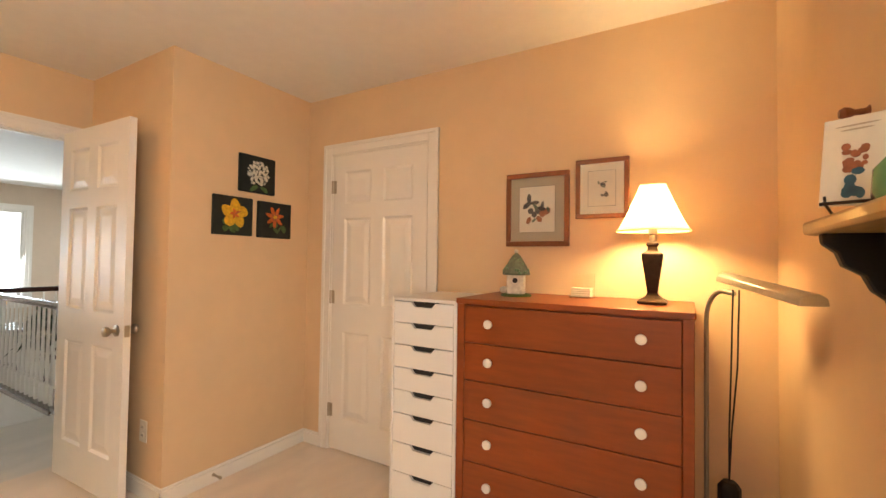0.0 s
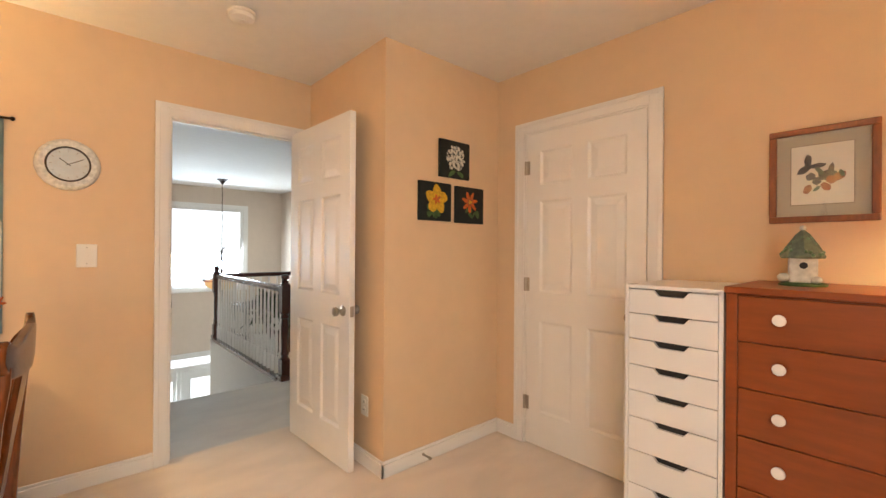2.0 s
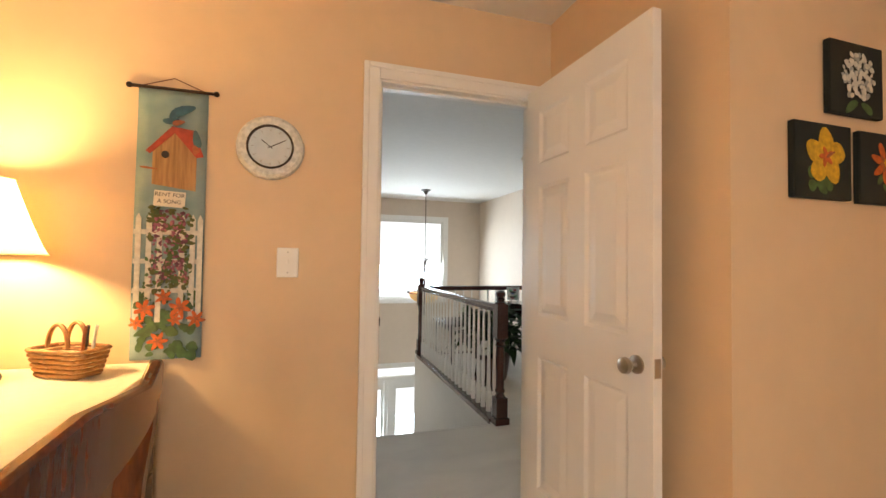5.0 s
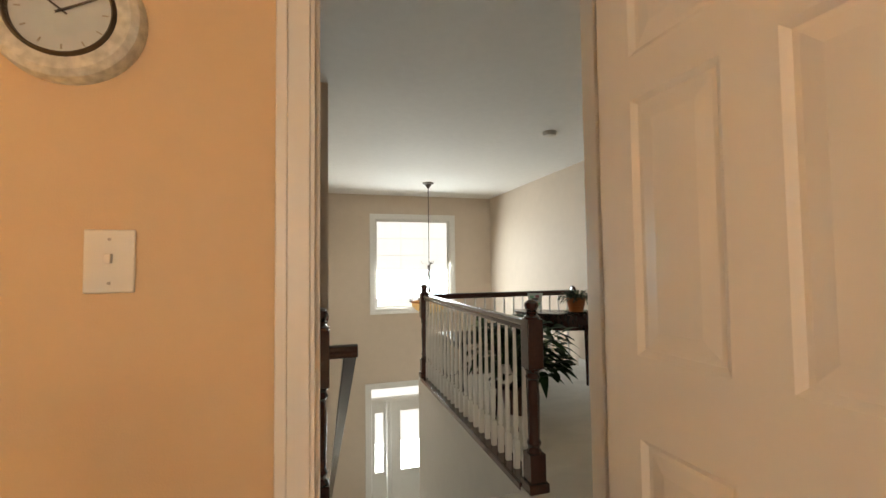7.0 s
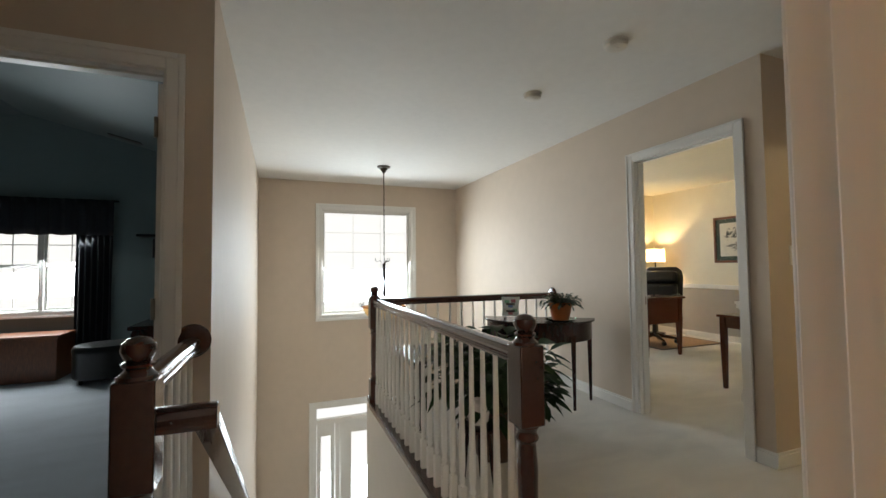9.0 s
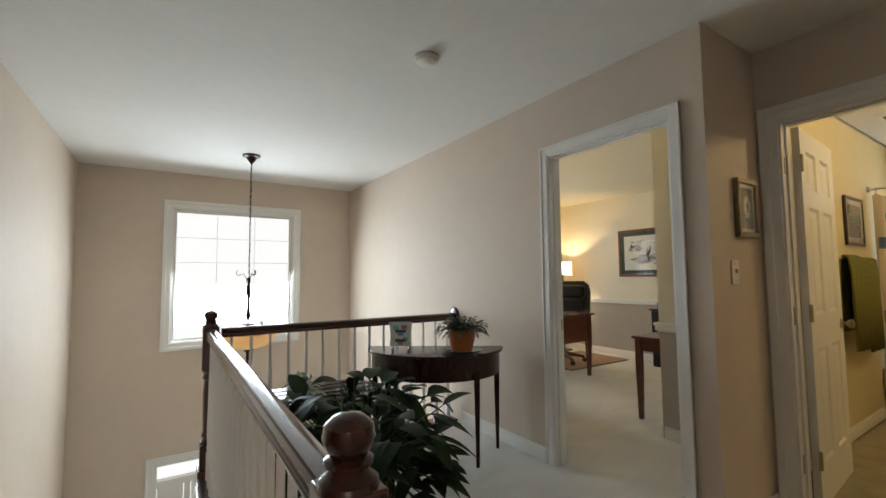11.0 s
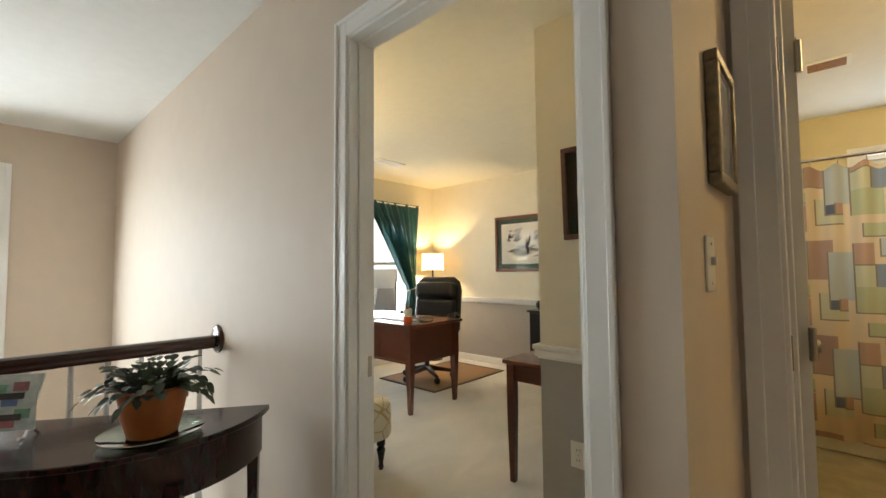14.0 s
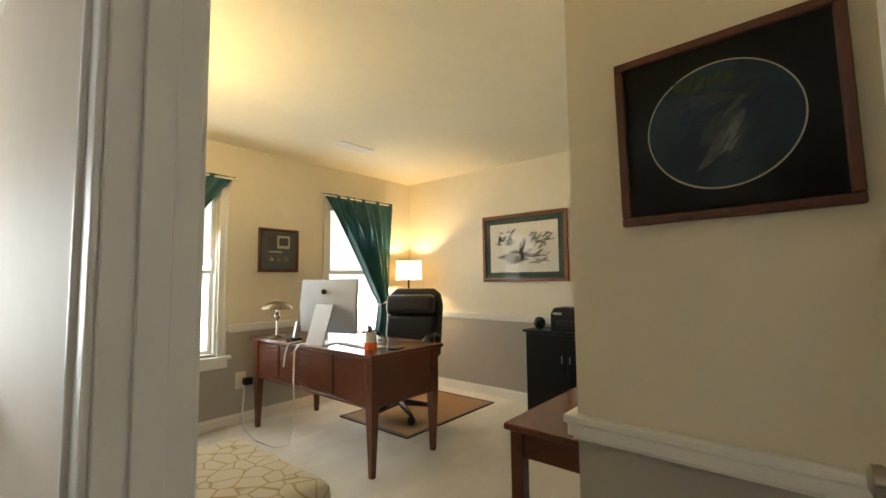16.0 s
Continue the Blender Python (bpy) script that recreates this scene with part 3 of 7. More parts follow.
base_run("baseboard_hall", [("y", 3.81, -1, -6.3, -5.345), ("y", 3.81, -1, -4.386, -4.266), ("x", -4.28, 1, 3.81, 4.377), ("x", HW, -1, 1.65, 4.377), ("x", HW, -1, -1.38, 0.71),
                            ("x", -4.70, 1, -1.38, -0.21), ("x", -4.70, 1, 0.76, 0.84)])
base_run("baseboard_office", [("y", 7.519, -1, -8.442, -5.15), ("x", -8.456, 1, 3.93, 7.519), ("x", -5.15, -1, 4.829, 7.505), ("y", 4.843, -1, -5.136, -4.354), ("y", 3.91, 1, -8.442, -5.35), ("x", -4.34, -1, 3.93, 4.829)])
base_run("baseboard_bathroom", [("x", -4.36, 1, 4.497, 6.8)])
base_run("baseboard_main_bedroom", [("x", -8.977, 1, -6, 0.746), ("y", 0.746, -1, -8.96, -4.82)])
# chair rail in the office
bm = bmesh.new()
for z0, z1, d in ((0.79, 0.80, 0.012), (0.80, 0.835, 0.022), (0.835, 0.858, 0.030)):
    box(bm, -8.456, -5.15, 7.519 - d, 7.519, z0, z1)
    box(bm, -8.456, -8.456 + d, 3.91, 4.33, z0, z1)
    box(bm, -8.456, -8.456 + d, 5.31, 6.22, z0, z1)
    box(bm, -8.456, -8.456 + d, 7.20, 7.519 - d, z0, z1)
    box(bm, -5.15 - d, -4.34, 4.843 - d, 4.843, z0, z1)
    box(bm, -5.15 - d, -5.15, 4.843, 7.519 - d, z0, z1)
    box(bm, -8.456 + d, -5.36, 3.91, 3.91 + d, z0, z1)
structure("trim_chair_rail", bm, WHITE, "white moulded chair rail", bevel=0.005)


# ---- doors ----
def knob_set(parent, x, z, side):
    """A round knob with its rose on one face (side +1 or -1)."""
    bm = bmesh.new()
    turn = pose(x, side * 0.0175, z, -90 * side)
    lathe(bm, [(0.030, 0), (0.030, 0.006), (0.012, 0.010), (0.010, 0.028), (0.020, 0.034), (0.027, 0.046), (0.025, 0.058), (0.012, 0.064)], m=turn, n=20)
    return part("door_knob", bm, NICKEL, parent, "satin nickel knob")


def six_panel_door(name, place, width, height, label, knob_x=None, hinges=(), hinge_side=1):
    """A moulded six-panel door; the slab runs along x from 0 to width, its middle plane at y 0."""
    root = thing(name, place, label, "door")
    root["kind"] = "structure"
    bm = bmesh.new()
    t = 0.0175
    st, mid = 0.105, 0.10
    cols = [(st, (width - mid) / 2), ((width + mid) / 2, width - st)]
    rows = [(0.215, 0.80), (0.985, 1.57), (1.67, height - 0.115)]
    for a, b in ((0, st), (cols[0][1], cols[1][0]), (width - st, width)):
        box(bm, a, b, -t, t, 0, height)
    zs = [0] + [z for r in rows for z in r] + [height]
    for a, b in cols:
        for lo, hi in zip(zs[::2], zs[1::2]):
            box(bm, a, b, -t, t, lo, hi)
    part("slab", bm, WHITE, root, smooth=False)
    # sunk moulding and raised field of each panel
    steps = ((0.0, t), (0.006, t - 0.004), (0.014, t - 0.0095), (0.024, t - 0.0095), (0.058, t - 0.0035))
    for a, b in cols:
        for lo, hi in rows:
            bm = bmesh.new()
            for s in (-1, 1):
                rings = [[bm.verts.new((u, s * y, v)) for u, v in ((a + d, lo + d), (b - d, lo + d), (b - d, hi - d), (a + d, hi - d))] for d, y in steps]
                for r0, r1 in zip(rings, rings[1:]):
                    for i in range(4):
                        bm.faces.new((r0[i], r0[(i + 1) % 4], r1[(i + 1) % 4], r1[i]))
                bm.faces.new(rings[-1])
            part("panel", bm, WHITE, root, smooth=False)
    if knob_x is not None:
        knob_set(root, knob_x, 0.90, -1)
        knob_set(root, knob_x, 0.90, 1)
        bm = bmesh.new()
        e = width if knob_x > width / 2 else 0
        box(bm, e - 0.0015, e + 0.0015, -0.012, 0.012, 0.87, 0.93)
        part("latch_plate", bm, NICKEL, root, "nickel latch plate")
    for z in hinges:
        bm = bmesh.new()
        tube(bm, [(-0.004, hinge_side * 0.022, z - 0.045), (-0.004, hinge_side * 0.022, z + 0.045)], 0.009)
        box(bm, -0.03, 0.028, hinge_side * 0.0172, hinge_side * 0.0195, z - 0.044, z + 0.044)
        part("hinge", bm, NICKEL, root, "nickel butt hinge")
    return root


# the bedroom door stands open square to its wall; hinge at the north jamb
six_panel_door("door_1", pose(-2.735, 1.515, 0.012, 0, 0, 2.0), 0.755, 2.03, "white six-panel door standing open into the bedroom", 0.69, (0.25, 1.0, 1.8), 1)
six_panel_door("door_2", pose(-1.583, 2.6215, 0.012), 0.772, 2.005, "white six-panel closet door, closed", 0.705, (0.26, 1.03, 1.79), -1)
six_panel_door("door_3", pose(-4.505, 3.935, 0.012, 0, 0, 91), 0.765, 2.0, "white six-panel office door standing open", 0.70, (0.25, 1.0, 1.8), -1)
six_panel_door("door_4", pose(-4.155, 4.52, 0.012, 0, 0, 94.5), 0.73, 2.0, "white six-panel bathroom door standing open", 0.67, (0.25, 1.0, 1.8), -1)
six_panel_door("door_5", pose(-4.84, 0.645, 0.012, 0, 0, 183), 0.73, 2.0, "white six-panel bedroom door standing open", 0.67, (0.25, 1.0, 1.8), 1)
bm = bmesh.new()
for z in (0.26, 1.0, 1.79):
    box(bm, -4.171, -4.168, 4.40, 4.475, z - 0.045, z + 0.045)
structure("trim_bathroom_hinges", bm, NICKEL, "satin nickel hinge leaves on the bathroom jamb")
bm = bmesh.new()
# two strike plates, then two hinge leaves on the main bedroom jamb
for x0, x1, y0, y1, z0 in ((-2.86, -2.835, 0.801, 0.804, 0.88), (-5.272, -5.269, 3.845, 3.872, 0.90), (-4.79, -4.765, 0.676, 0.679, 1.75), (-4.79, -4.765, 0.676, 0.679, 0.98)):
    box(bm, x0, x1, y0, y1, z0 - 0.04, z0 + 0.04)
structure("trim_strikes_and_hinges", bm, NICKEL, "nickel strike plates and hinge leaves let into the door linings")


# ---- windows ----
def window(name, place, w, h, label, cols=1, rows=1, double_hung=False, f=0.035, s=0.04, bar=0.005):
    """A window unit in the opening: frame, sash bars and panes; lies in its x-z plane, from the middle of its foot."""
    root = thing(name, place, label, "window")
    root["kind"] = "structure"
    bm = bmesh.new()
    box(bm, -w / 2, -w / 2 + f, -0.05, 0.05, 0, h)
    box(bm, w / 2 - f, w / 2, -0.05, 0.05, 0, h)
    box(bm, -w / 2 + f, w / 2 - f, -0.05, 0.05, 0, f)
    box(bm, -w / 2 + f, w / 2 - f, -0.05, 0.05, h - f, h)
    part("window_frame", bm, WHITE, root, bevel=0.003)
    spans = [(f, h / 2 + 0.02, -0.012), (h / 2 - 0.02, h - f, 0.020)] if double_hung else [(f, h - f, 0.0)]
    for z0, z1, y in spans:
        bm = bmesh.new()
        a, b = -w / 2 + f, w / 2 - f
        box(bm, a, a + s, y - 0.014, y + 0.014, z0, z1)
        box(bm, b - s, b, y - 0.014, y + 0.014, z0, z1)
        box(bm, a + s, b - s, y - 0.014, y + 0.014, z0, z0 + s)
        box(bm, a + s, b - s, y - 0.014, y + 0.014, z1 - s, z1)
        for i in range(1, cols):
            x = a + s + (b - a - 2 * s) * i / cols
            box(bm, x - bar, x + bar, y - 0.004, y + 0.004, z0 + s, z1 - s)
        for i in range(1, rows):
            z = z0 + s + (z1 - z0 - 2 * s) * i / rows
            box(bm, a + s, b - s, y - 0.0035, y + 0.0035, z - bar, z + bar)
        sash = part("sash", bm, WHITE, root, bevel=0.002)
        bm = bmesh.new()
        box(bm, a + s - 0.004, b - s + 0.004, y - 0.0075, y - 0.0055, z0 + s - 0.004, z1 - s + 0.004)
        pane = part("pane", bm, PANE, sash, smooth=False)
        pane.visible_shadow = False
    return root


window("window_1", pose(-9.048, 2.3725, 0.50, 0, 0, -90), 1.345, 1.54, "large white-framed picture window with thin bars", 3, 5, f=0.02, s=0.03, bar=0.0022)
for y in (-1.745, -1.195):
    window("window_2", pose(-9.04, y, 0.70, 0, 0, -90), 0.55, 1.08, "white double-hung window in the dark bedroom", 2, 2, True, 0.02, 0.026)
for y in (4.82, 6.71):
    window("window_3", pose(-8.53, y, 0.60, 0, 0, -90), 0.80, 1.44, "white double-hung office window", 1, 1, True, 0.022, 0.03)
window("window_5", pose(0.94, -0.02, 0.80, 0, 0, 90), 1.20, 1.30, "white bedroom window", 2, 1, True)
for y0, y1 in ((4.42, 5.22), (6.31, 7.11)):
    casing("trim_office_window", "x", -8.456, 1, y0, y1, 2.04, 0.60)
    bm = bmesh.new()
    box(bm, -8.52, -8.405, y0 - 0.10, y1 + 0.10, 0.575, 0.600)
    box(bm, -8.455, -8.437, y0 - 0.08, y1 + 0.08, 0.50, 0.575)
    structure("trim_office_sill", bm, WHITE, "white window sill", bevel=0.004)
casing("trim_main_bedroom_window", "x", -8.977, 1, -2.02, -0.92, 1.78, 0.70, sill=True)
casing("trim_bedroom_window", "x", 0.87, -1, -0.62, 0.58, 2.1, 0.8, sill=True)
window("window_6", pose(-3.45, 7.65, 1.22), 0.90, 0.86, "small frosted window over the bathtub", 1, 1, True, 0.03, 0.035)
casing("trim_bathroom_window", "y", 7.58, -1, -3.9, -3.0, 2.08, 1.22, sill=True)
# front door with sidelights and transom
front = tagged(new("door_6"), "white front door with glazed panel, sidelights and transom", "door", kind="structure")
front.matrix_world = pose(-9.035, 2.43, -3.05)
bm = bmesh.new()
for a, b, c, d in ((-0.83, -0.79, 0, 2.27), (0.79, 0.83, 0, 2.27), (-0.79, 0.79, 2.23, 2.27), (-0.79, 0.79, 2.00, 2.07), (-0.53, -0.47, 0, 2.0), (0.47, 0.53, 0, 2.0)):
    box(bm, -0.05, 0.05, a, b, c, d)
part("door_frame", bm, WHITE, front, bevel=0.003)
for a, b, z0, z1, e in ((-0.46, 0.46, 0.01, 1.99, 0.16), (-0.78, -0.54, 0.01, 1.99, 0.05), (0.54, 0.78, 0.01, 1.99, 0.05)):
    bm = bmesh.new()
    g0, g1 = (0.85, 1.83)
    box(bm, -0.02, 0.02, a, a + e, z0, z1)
    box(bm, -0.02, 0.02, b - e, b, z0, z1)
    box(bm, -0.02, 0.02, a + e, b - e, z0, g0)
    box(bm, -0.02, 0.02, a + e, b - e, g1, z1)
    leaf = part("door_leaf" if e > 0.1 else "sidelight", bm, WHITE, front, bevel=0.003)
    bm = bmesh.new()
    box(bm, -0.003, 0.003, a + e - 0.003, b - e + 0.003, g0 - 0.003, g1 + 0.003)
    part("pane", bm, PANE, leaf, smooth=False).visible_shadow = False
bm = bmesh.new()
box(bm, -0.003, 0.003, -0.785, 0.785, 2.08, 2.225)
part("transom_pane", bm, PANE, front, smooth=False).visible_shadow = False
# the bright day outside
for n, x0, x1, y0, y1, z0, z1 in (("backdrop_west", -10.7, -10.6, -12, 14, -3.35, 7), ("backdrop_east", 7.0, 7.1, -9, 9, -3.35, 7)):
    bm = bmesh.new()
    box(bm, x0, x1, y0, y1, z0, z1)
    structure(n, bm, OUTSIDE, "bright overcast day outside")
plate("ground", [(-60, 60, -60, 60, -3.6, -3.4)], material("lawn", (0.06, 0.09, 0.03), 0.9, grain=0.5, scale=4, stain=0.3), "lawn round the house")

bm = bmesh.new()
box(bm, -5.268, -5.2625, 3.872, 3.902, 0.86, 0.93)
structure("trim_office_strike_plate", bm, NICKEL, "satin nickel strike plate on the office jamb", bevel=0.0008)


# ---- small builders ----
def picture(name, place, w, h, depth, label, frame_mat, frame_w, mats, glazed=True, marks=(), category="picture"):
    """A framed picture in its x-z plane, facing -y, back on the wall at y 0. mats: (inset, material) from the frame inwards."""
    root = thing(name, place, label, category)
    bm = bmesh.new()
    fw = frame_w
    for a, b, c, d in ((0, w, 0, fw), (0, w, h - fw, h), (0, fw, fw, h - fw), (w - fw, w, fw, h - fw)):
        box(bm, a - w / 2, b - w / 2, -depth, -0.001, c - h / 2, d - h / 2)
    part("frame", bm, frame_mat, root, bevel=0.004)
    y = -depth * 0.45
    for i, (inset, mat) in enumerate(mats):
        bm = bmesh.new()
        box(bm, -w / 2 + fw * 0.6 + inset, w / 2 - fw * 0.6 - inset, y - 0.0012, y, -h / 2 + fw * 0.6 + inset, h / 2 - fw * 0.6 - inset)
        part("mat_board" if i < len(mats) - 1 else "print", bm, mat, root, smooth=False)
        y -= 0.0016
    for mat, blobs in marks:
        bm = bmesh.new()
        for cx, cz, rx, rz, ang in blobs:
            pts = []
            for k in range(14):
                a = 2 * math.pi * k / 14
                j = 1 + 0.16 * math.sin(3 * a + cx * 50) * math.cos(2 * a + cz * 40)
                u, v = rx * j * math.cos(a), rz * j * math.sin(a)
                pts.append((cx + u * math.cos(ang) - v * math.sin(ang), cz + u * math.sin(ang) + v * math.cos(ang)))
            prism(bm, pts, y - 0.0008, y, "y")
            y -= 0.00005
        part("brushwork", bm, mat, root, smooth=False)["kind"] = "stuff"
        y -= 0.0010
    if glazed:
        bm = bmesh.new()
        box(bm, -w / 2 + fw * 0.7, w / 2 - fw * 0.7, -depth * 0.86, -depth * 0.86 + 0.0015, -h / 2 + fw * 0.7, h / 2 - fw * 0.7)
        g = part("glazing", bm, PRINTGLASS if glazed is True else glazed, root, smooth=False)
        g.visible_shadow = False
    return root


def blobs(seed, n, cx, cz, spread_x, spread_z, r0, r1):
    rnd = random.Random(seed)
    return [(cx + rnd.uniform(-spread_x, spread_x), cz + rnd.uniform(-spread_z, spread_z), rnd.uniform(r0, r1), rnd.uniform(r0, r1) * 0.7, rnd.uniform(0, 3.1)) for _ in range(n)]


def strokes(seed, n, cx, cz, spread_x, spread_z, long0, long1, thick, lean=0.0, sway=0.6):
    """Thin brush strokes that mostly lie along one direction."""
    rnd = random.Random(seed)
    return [(cx + rnd.uniform(-spread_x, spread_x), cz + rnd.uniform(-spread_z, spread_z), rnd.uniform(long0, long1), thick * rnd.uniform(0.5, 1.3), lean + rnd.uniform(-sway, sway)) for _ in range(n)]


def cluster(seed, n, cx, cz, spread, r0, r1):
    """Blobs spread evenly over a disc."""
    rnd = random.Random(seed)
    out = []
    for i in range(n):
        d, a = spread * math.sqrt((i + 0.5) / n), i * 2.4 + rnd.uniform(-0.3, 0.3)
        s = rnd.uniform(r0, r1)
        out.append((cx + d * math.cos(a), cz + d * math.sin(a), s, s * rnd.uniform(0.6, 0.95), rnd.uniform(0, 3.1)))
    return out


def petals(cx, cz, n, reach, length, width, turn=0.0):
    """Petals set round a centre."""
    return [(cx + reach * math.cos(turn + 6.283 * k / n), cz + reach * math.sin(turn + 6.283 * k / n), length, width, turn + 6.283 * k / n) for k in range(n)]


def wall_plate(name, place, label, kind="switch", w=0.075, h=0.118):
    """A switch or socket plate in its x-z plane, facing -y."""
    root = thing(name, place, label, "wall plate")
    bm = bmesh.new()
    box(bm, -w / 2, w / 2, -0.006, 0, -h / 2, h / 2)
    plate_ = part("plate", bm, PLASTIC, root, bevel=0.003)
    if kind == "switch":
        bm = bmesh.new()
        box(bm, -0.005, 0.005, -0.016, -0.005, -0.004, 0.014)
        part("toggle", bm, PLASTIC, root, bevel=0.001)
    else:
        for z in (-0.022, 0.022):
            bm = bmesh.new()
            lathe(bm, [(0.0155, 0), (0.0155, 0.003)], m=pose(0, -0.0055, z, 90), n=18)
            sock = part("socket", bm, PLASTIC, root)
            # raised dark bars paint the shade inside the slots
            bm = bmesh.new()
            box(bm, -0.007, -0.005, -0.0095, -0.0084, z - 0.004, z + 0.006)
            box(bm, 0.005, 0.007, -0.0095, -0.0084, z - 0.004, z + 0.006)
            part("slot", bm, HOLLOW_SHADE, sock, smooth=False)
    for z in ((-0.042, 0.042) if kind == "switch" else (0.0,)):
        bm = bmesh.new()
        lathe(bm, [(0.003, 0), (0.003, 0.0015)], m=pose(0, -0.006, z, 90), n=10)
        part("screw", bm, NICKEL, root)
    return root


def table_lamp(name, place, label, profile, base_mat, square, shade_r0, shade_r1, shade_z0, shade_z1):
    """A table lamp: turned or square body, harp fitting, flared shade."""
    root = thing(name, place, label, "lamp")
    bm = bmesh.new()
    lathe(bm, profile, n=4 if square else 28, m=pose(0, 0, 0, 0, 0, 45) if square else None)
    part("lamp_body", bm, base_mat, root, bevel=0.003, smooth=not square)
    top = profile[-1][1]
    bm = bmesh.new()
    lathe(bm, [(0.012, top), (0.014, top + 0.01), (0.010, top + 0.03), (0.016, top + 0.035), (0.016, top + 0.07)], n=14)
    part("socket", bm, NICKEL, root, "brass-coloured bulb socket")
    bm = bmesh.new()
    steps = 8
    lathe(bm, [(shade_r0 + (shade_r1 - shade_r0) * (i / steps) ** 0.86, shade_z0 + (shade_z1 - shade_z0) * i / steps) for i in range(steps + 1)], n=40, cap=False)
    shade = part("shade", bm, SHADE, root, "cream cloth shade, lit from inside")
    for r, z in ((shade_r0, shade_z0), (shade_r1, shade_z1)):
        bm = bmesh.new()
        tube(bm, [(r * math.cos(2 * math.pi * k / 40), r * math.sin(2 * math.pi * k / 40), z) for k in range(41)], 0.003, 6)
        part("trim_band", bm, SHADE, shade)
    bm = bmesh.new()
    ball(bm, (0, 0, (shade_z0 + shade_z1) / 2 + 0.01), 0.026, 1.2)
    bulb = part("bulb", bm, BULB, root, "glowing bulb")
    bulb.visible_shadow = False
    return root


BULB = backdrop_glow("bulb_glow", (1.0, 0.75, 0.42), 12)

MILKY = glass("milky_plastic", (0.86, 0.85, 0.82), 0.45)
# ======== bedroom ========
# white drawer unit
unit = thing("drawer_unit", pose(-0.515, 2.115, 0), "tall narrow white drawer unit with nine drawers beside the dresser", "drawer unit")
bm = bmesh.new()
box(bm, -0.18, -0.165, 0.0, 0.47, 0.0, 1.125)
box(bm, 0.165, 0.18, 0.0, 0.47, 0.0, 1.125)
box(bm, -0.165, 0.165, 0.004, 0.47, 1.11, 1.125)
box(bm, -0.165, 0.165, 0.45, 0.47, 0.0, 1.11)
box(bm, -0.165, 0.165, 0.03, 0.45, 0.0, 0.03)
part("body", bm, LACQUER, unit, bevel=0.0015)
cuts = [1.107, 1.006, 0.900, 0.792, 0.684, 0.574, 0.436, 0.296, 0.152, 0.012]
for hi, lo in zip(cuts, cuts[1:]):
    bm = bmesh.new()
    z0, z1 = lo + 0.002, hi - 0.002
    c = 0.065
    prism(bm, [(-0.163, z0), (0.163, z0), (0.163, z1), (c, z1), (c * 0.72, z1 - 0.022), (-c * 0.72, z1 - 0.022), (-c, z1), (-0.163, z1)], 0.0, 0.016, "y")
    drawer = part("drawer_front", bm, LACQUER, unit, bevel=0.001)
    # dark box behind each notch paints the shade of the drawer's inside
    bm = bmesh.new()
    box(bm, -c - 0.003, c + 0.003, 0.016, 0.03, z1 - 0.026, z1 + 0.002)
    part("cutout_shade", bm, HOLLOW_SHADE, drawer, "dark box painting the shade inside the cut-out grip", smooth=False)

# cherry dresser
dresser = thing("dresser", pose(0.125, 2.10, 0), "red-brown cherry dresser with six drawers and white knobs", "dresser")
for piece, a, b, c, d, e, f in (("side_panel", -0.45, -0.415, 0.0, 0.49, 0.0, 1.118), ("side_panel", 0.415, 0.45, 0.0, 0.49, 0.0, 1.118), ("back_panel", -0.415, 0.415, 0.47, 0.49, 0.05, 1.118),
                                ("bottom_panel", -0.415, 0.415, 0.03, 0.47, 0.08, 0.10), ("plinth", -0.415, 0.415, 0.006, 0.022, 0.0, 0.08)):
    bm = bmesh.new()
    box(bm, a, b, c, d, e, f)
    part(piece, bm, CHERRY, dresser, bevel=0.002)
bm = bmesh.new()
box(bm, -0.455, 0.455, -0.006, 0.492, 1.118, 1.142)
part("top", bm, CHERRY, dresser, bevel=0.004)
edges = [1.112, 0.952, 0.790, 0.622, 0.444, 0.265, 0.088]
for hi, lo in zip(edges, edges[1:]):
    bm = bmesh.new()
    box(bm, -0.4138, 0.4138, 0.0015, 0.024, lo + 0.0014, hi - 0.0014)
    d = part("drawer_front", bm, CHERRY, dresser, bevel=0.003)
    for x in (-0.295, 0.288):
        bm = bmesh.new()
        lathe(bm, [(0.008, 0), (0.008, 0.010), (0.018, 0.015), (0.0198, 0.022), (0.0185, 0.026), (0.012, 0.029)], m=pose(x, 0.0015, (hi + lo) / 2 + 0.008, 90), n=18)
        part("knob", bm, CERAMIC, d, "white ceramic knob")
bm = bmesh.new()
box(bm, -0.414, 0.414, 0.026, 0.036, 0.09, 1.115)
part("drawer_gap", bm, CHERRY, dresser, smooth=False)

table_lamp("table_lamp", pose(0.43, 2.38, 1.142), "lit table lamp with dark square tapered base and cream shade",
           [(0.075, 0), (0.078, 0.010), (0.070, 0.016), (0.052, 0.022), (0.034, 0.034), (0.027, 0.045), (0.030, 0.060), (0.055, 0.19), (0.056, 0.205), (0.030, 0.215), (0.024, 0.232), (0.034, 0.240), (0.030, 0.250)],
           BRONZE, True, 0.137, 0.048, 0.298, 0.486)

# birdhouse ornament
bird = thing("birdhouse_ornament", pose(-0.15, 2.36, 1.142, 0, 0, 12), "small painted birdhouse ornament with a green shingled roof", "ornament")
bm = bmesh.new()
lathe(bm, [(0.070, 0), (0.072, 0.006), (0.060, 0.012)], n=20)
part("base", bm, GREENP, bird)
bm = bmesh.new()
box(bm, -0.040, 0.040, -0.036, 0.036, 0.012, 0.105)
part("house", bm, WHITEP, bird, bevel=0.004)
bm = bmesh.new()
